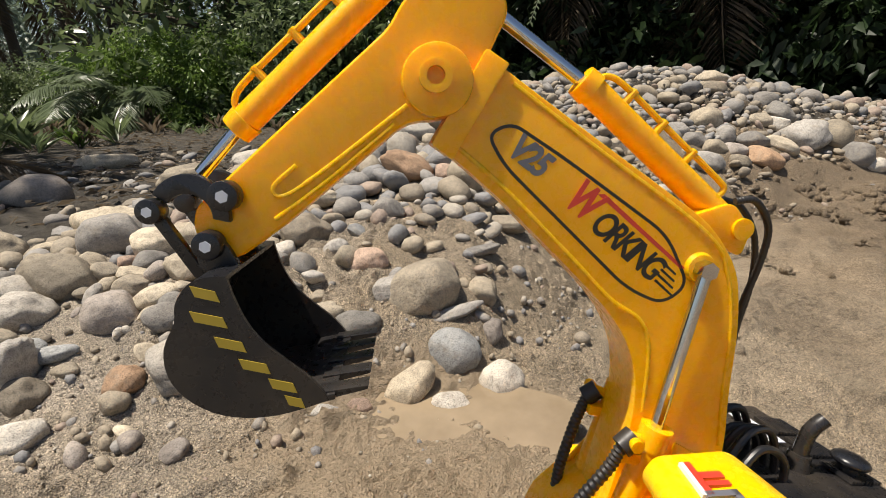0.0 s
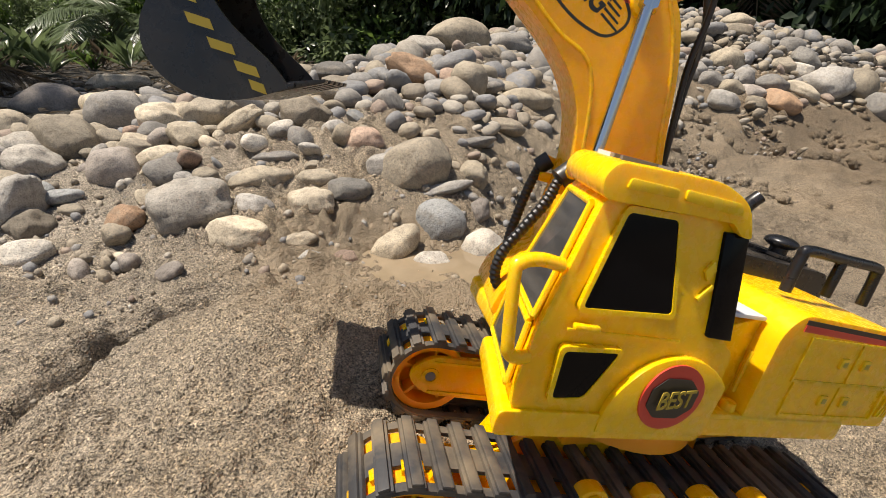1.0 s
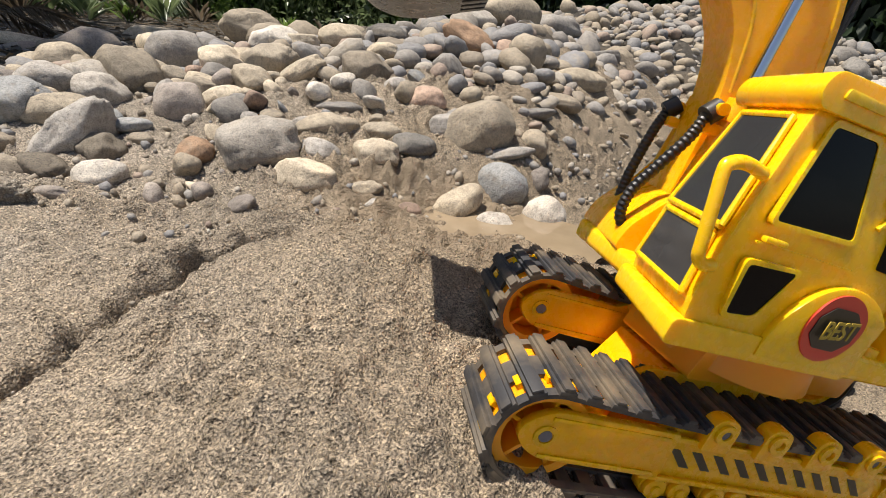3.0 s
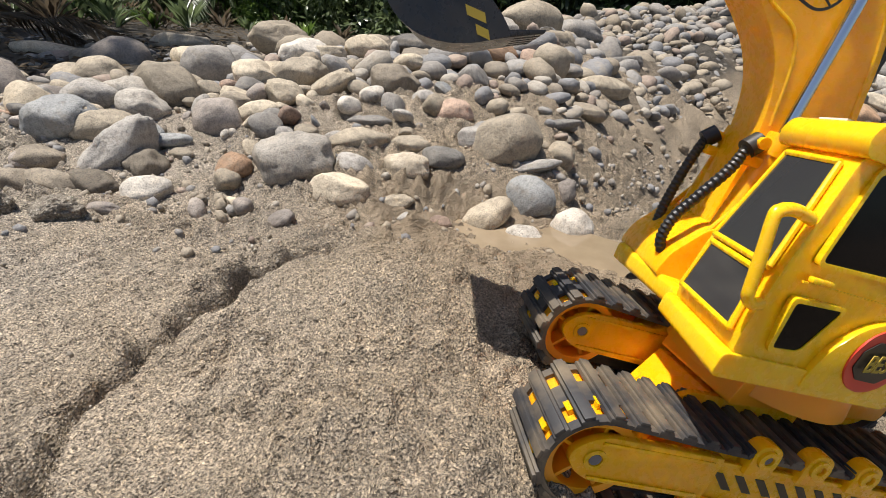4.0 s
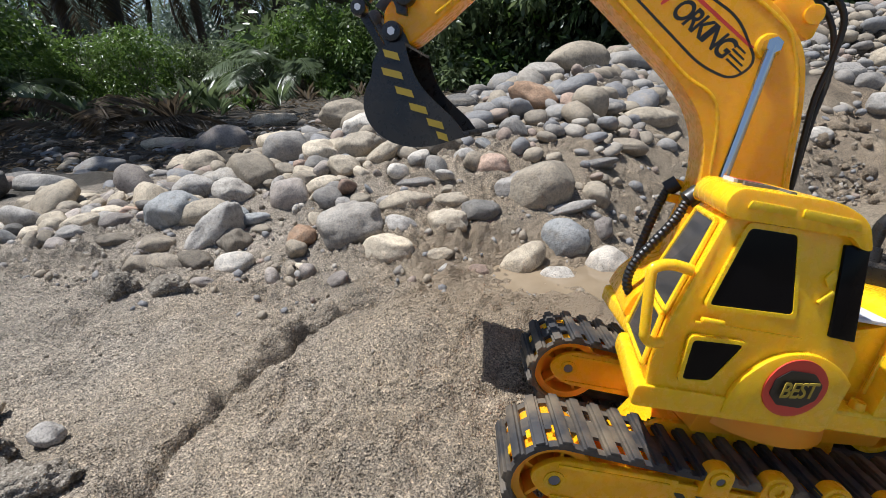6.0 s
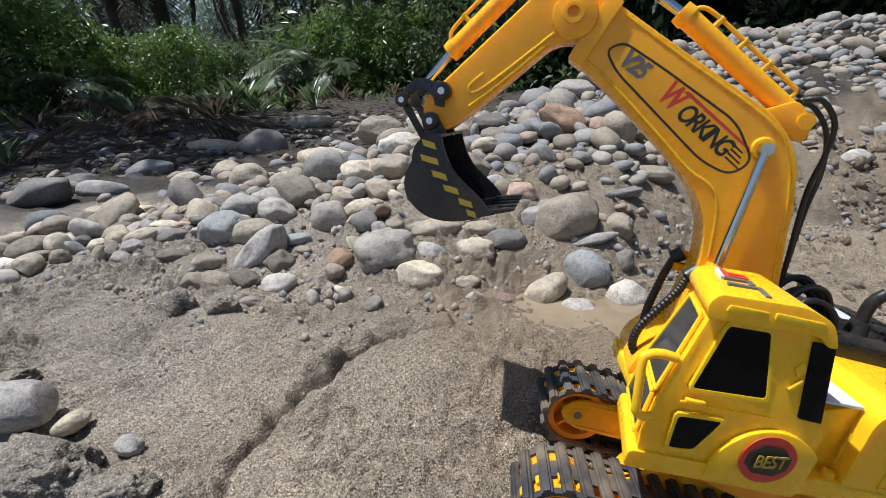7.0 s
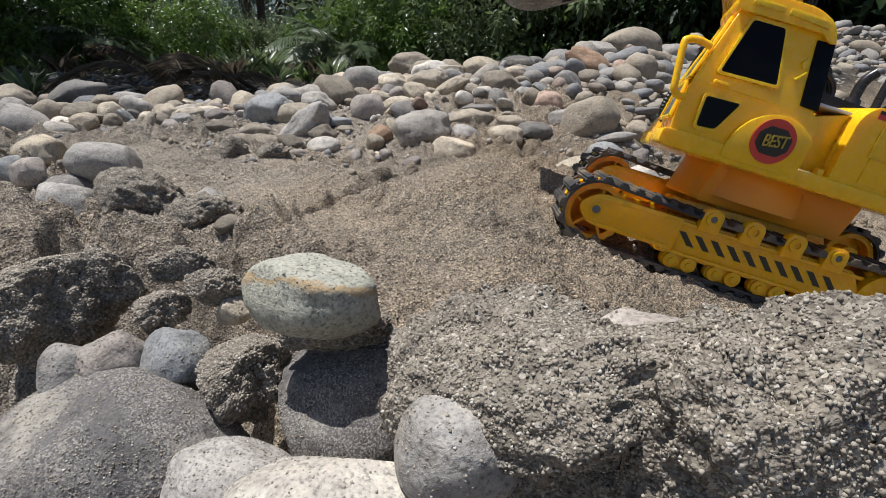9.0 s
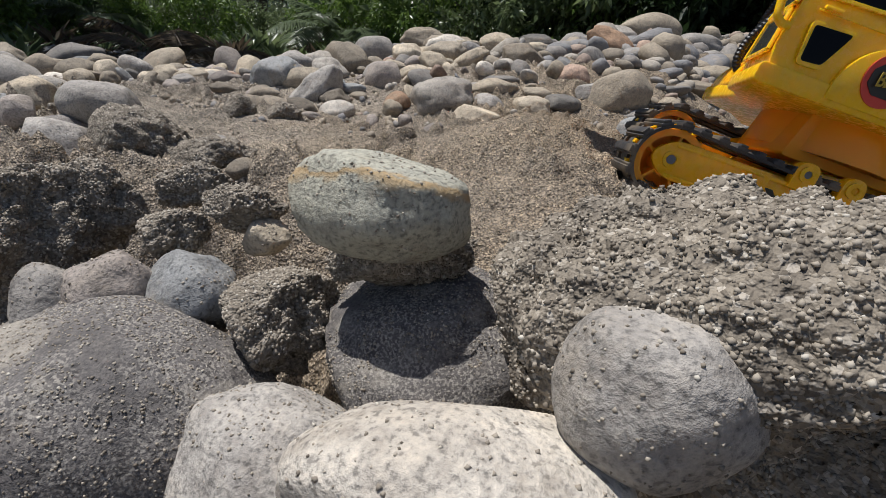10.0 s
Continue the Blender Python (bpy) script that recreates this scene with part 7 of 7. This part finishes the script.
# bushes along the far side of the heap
# kind 3 is the bush with shade put into its leaf colour
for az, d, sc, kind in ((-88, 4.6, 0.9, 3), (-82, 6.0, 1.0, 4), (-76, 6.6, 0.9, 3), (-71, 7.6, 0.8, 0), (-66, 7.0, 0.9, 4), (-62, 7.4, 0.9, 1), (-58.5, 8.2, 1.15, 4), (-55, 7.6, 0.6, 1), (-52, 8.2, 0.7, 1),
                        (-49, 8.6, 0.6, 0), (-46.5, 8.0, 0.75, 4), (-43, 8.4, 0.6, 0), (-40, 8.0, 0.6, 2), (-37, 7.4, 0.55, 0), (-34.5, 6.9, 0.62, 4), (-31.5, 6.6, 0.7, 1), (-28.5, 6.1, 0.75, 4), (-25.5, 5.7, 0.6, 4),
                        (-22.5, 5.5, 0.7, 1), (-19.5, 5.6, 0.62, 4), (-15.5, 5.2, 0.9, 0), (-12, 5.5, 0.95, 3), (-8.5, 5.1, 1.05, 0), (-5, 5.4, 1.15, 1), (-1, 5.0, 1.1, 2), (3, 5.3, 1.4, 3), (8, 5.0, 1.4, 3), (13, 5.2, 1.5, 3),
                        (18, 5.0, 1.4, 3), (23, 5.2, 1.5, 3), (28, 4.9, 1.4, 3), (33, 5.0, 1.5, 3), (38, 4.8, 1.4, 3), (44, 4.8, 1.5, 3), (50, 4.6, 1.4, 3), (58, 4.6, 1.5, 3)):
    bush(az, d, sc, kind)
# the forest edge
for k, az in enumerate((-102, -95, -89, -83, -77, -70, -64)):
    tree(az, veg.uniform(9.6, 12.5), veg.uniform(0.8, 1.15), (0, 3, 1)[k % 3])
# towards the right only crowns with shade put into their leaf colour
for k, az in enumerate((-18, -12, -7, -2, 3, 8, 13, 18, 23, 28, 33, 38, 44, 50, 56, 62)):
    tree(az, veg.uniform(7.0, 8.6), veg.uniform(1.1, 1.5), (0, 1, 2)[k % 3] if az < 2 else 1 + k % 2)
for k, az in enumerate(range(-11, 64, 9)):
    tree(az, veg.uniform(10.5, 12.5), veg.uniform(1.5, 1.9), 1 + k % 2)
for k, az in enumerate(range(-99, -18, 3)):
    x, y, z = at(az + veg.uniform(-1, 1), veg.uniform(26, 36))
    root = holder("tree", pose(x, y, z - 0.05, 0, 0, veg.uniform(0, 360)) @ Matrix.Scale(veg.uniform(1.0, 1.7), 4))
    tagged(root, "distant green tree beyond the palms, paled for haze", "tree", "distant trees")
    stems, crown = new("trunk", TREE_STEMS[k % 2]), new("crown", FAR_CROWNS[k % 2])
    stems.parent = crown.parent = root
# tall trees added to shade the bank they hang over, crowns out of view
for k, (az, d) in enumerate(((-80, 5.0), (-70.5, 4.9))):
    tree(az, d, 1.2, (0, 3)[k], 1.9)
# palms
for az, d, h, sc in ((-71.2, 8.2, 6.5, 3.0), (-81, 10.5, 5.0, 3.0), (-63.5, 13, 4.6, 2.8), (-57, 15, 4.6, 2.8), (-52.5, 19, 4.4, 2.8), (-48.2, 13.5, 3.7, 2.5), (-41.5, 21, 4.4, 2.8),
                     (-37.2, 17.5, 4.2, 2.6), (-33, 14, 3.9, 2.5), (-28.5, 16, 4.6, 2.8), (-23.5, 12, 4.2, 2.6), (-14, 9.5, 4.2, 2.6)):
    palm(az, d, h, sc, 13, 3)
for az, d, h, sc in ((30.5, 4.3, 1.45, 1.2), (22, 4.6, 1.6, 1.2), (15, 4.7, 1.7, 1.2)):
    palm(az, d, h, sc, 7, 10)
for az, d, h, sc in ((-37.3, 6.2, 0.2, 0.75), (-34.2, 5.9, 0.45, 0.85), (-30.5, 5.6, 0.3, 0.9), (-76.5, 5.2, 0.5, 0.8), (-73.5, 5.6, 0.4, 0.7), (-56, 7.0, 0.35, 0.9)):
    palm(az, d, h, sc, 9, 2)


def blade_plant(name, x, y, leaves, length, mat, label):
    rng = np.random.default_rng(int(abs(x * 991 + y * 577)) + leaves)
    a = rng.uniform(0, 2 * np.pi, leaves)
    up = rng.uniform(0.7, 1.9, leaves)
    d = unit(np.stack([np.cos(a), np.sin(a), up], 1))
    c = np.stack([np.cos(a) * 0.02, np.sin(a) * 0.02, rng.uniform(0, 0.10, leaves) * length * 4], 1)
    ac = unit(np.cross(d, np.array([0, 0, 1.0])))
    ln = length * rng.uniform(0.6, 1.2, leaves)
    ob = new(name, quads(name, c, d, ac, ln, ln * 0.20, mat))
    ob.matrix_world = pose(x, y, float(ground_height(x, y)) - 0.01)
    tagged(ob, label, "plant", "bank plants")


for k in range(34):
    x, y = -2.75 - 1.6 * veg.random(), 0.25 + 1.2 * veg.random()
    blade_plant("bank_plant", x, y, 26, veg.uniform(0.10, 0.20), LEAF if k % 3 else LEAF_LIGHT, "clump of lance-shaped green leaves on the bank")
for k in range(26):
    x, y, z = at(veg.uniform(-80, -30), veg.uniform(3.4, 5.0))
    blade_plant("bank_plant", x, y, 22, veg.uniform(0.12, 0.3), DRY if k % 3 == 0 else LEAF, "clump of dry and green leaves on the shaded bank")


def fallen_frond(x, y, turn, size, k):
    f = new("fallen_frond", DRY_FRONDS[k % 2])
    f.matrix_world = pose(x, y, float(ground_height(x, y)) + 0.12 * size, veg.uniform(-15, 15), -28, turn) @ Matrix.Scale(size, 4)
    tagged(f, "dry brown fallen palm frond on the stony ground", "palm frond", "fallen fronds")


for k, (x, y, turn, size) in enumerate(((-2.35, 1.75, 150, 0.7), (-2.2, 1.6, 80, 0.6), (-2.4, 1.6, 210, 0.65), (-2.1, 1.75, 20, 0.6), (-2.6, 1.9, 120, 0.6), (-3.2, 2.2, 60, 0.8), (-3.6, 2.0, 10, 0.8))):
    fallen_frond(x, y, turn, size, k)


def leaf_litter():
    """Dry leaves and bits of frond on the ground between the stones and the forest."""
    rng = np.random.default_rng(91)
    n = 9000
    a, d = np.radians(rng.uniform(-104, -8, n)), rng.uniform(1.7, 6.5, n)
    x, y = -0.35 + d * np.sin(a), -0.1 + d * np.cos(a)
    keep = (y - foot_line(x) > 0.7) | (x < -2.3)
    x, y = x[keep], y[keep]
    c = np.stack([x, y, ground_height(x, y) + rng.uniform(0.002, 0.02, len(x))], 1)
    turn = rng.uniform(0, 2 * np.pi, len(x))
    along_dir = unit(np.stack([np.cos(turn), np.sin(turn), rng.uniform(0.0, 0.5, len(x))], 1))
    across = unit(np.cross(along_dir, np.array([0, 0, 1.0]) + rng.normal(0, 0.4, (len(x), 3))))
    ln = rng.uniform(0.02, 0.075, len(x))
    ob = new("leaf_litter", quads("leaf_litter", c, along_dir, across, ln, ln * rng.uniform(0.15, 0.5, len(x)), DRY))
    tagged(ob, "dry brown leaf litter on the shaded forest floor", "leaf litter", kind="stuff")


leaf_litter()
for k in range(46):
    x, y, z = at(veg.uniform(-66, -16), veg.uniform(3.9, 6.4))
    blade_plant("bank_plant", x, y, 20, veg.uniform(0.08, 0.2), (LEAF, DRY, LEAF_LIGHT)[k % 3], "low clump of green and dry leaves at the forest edge")
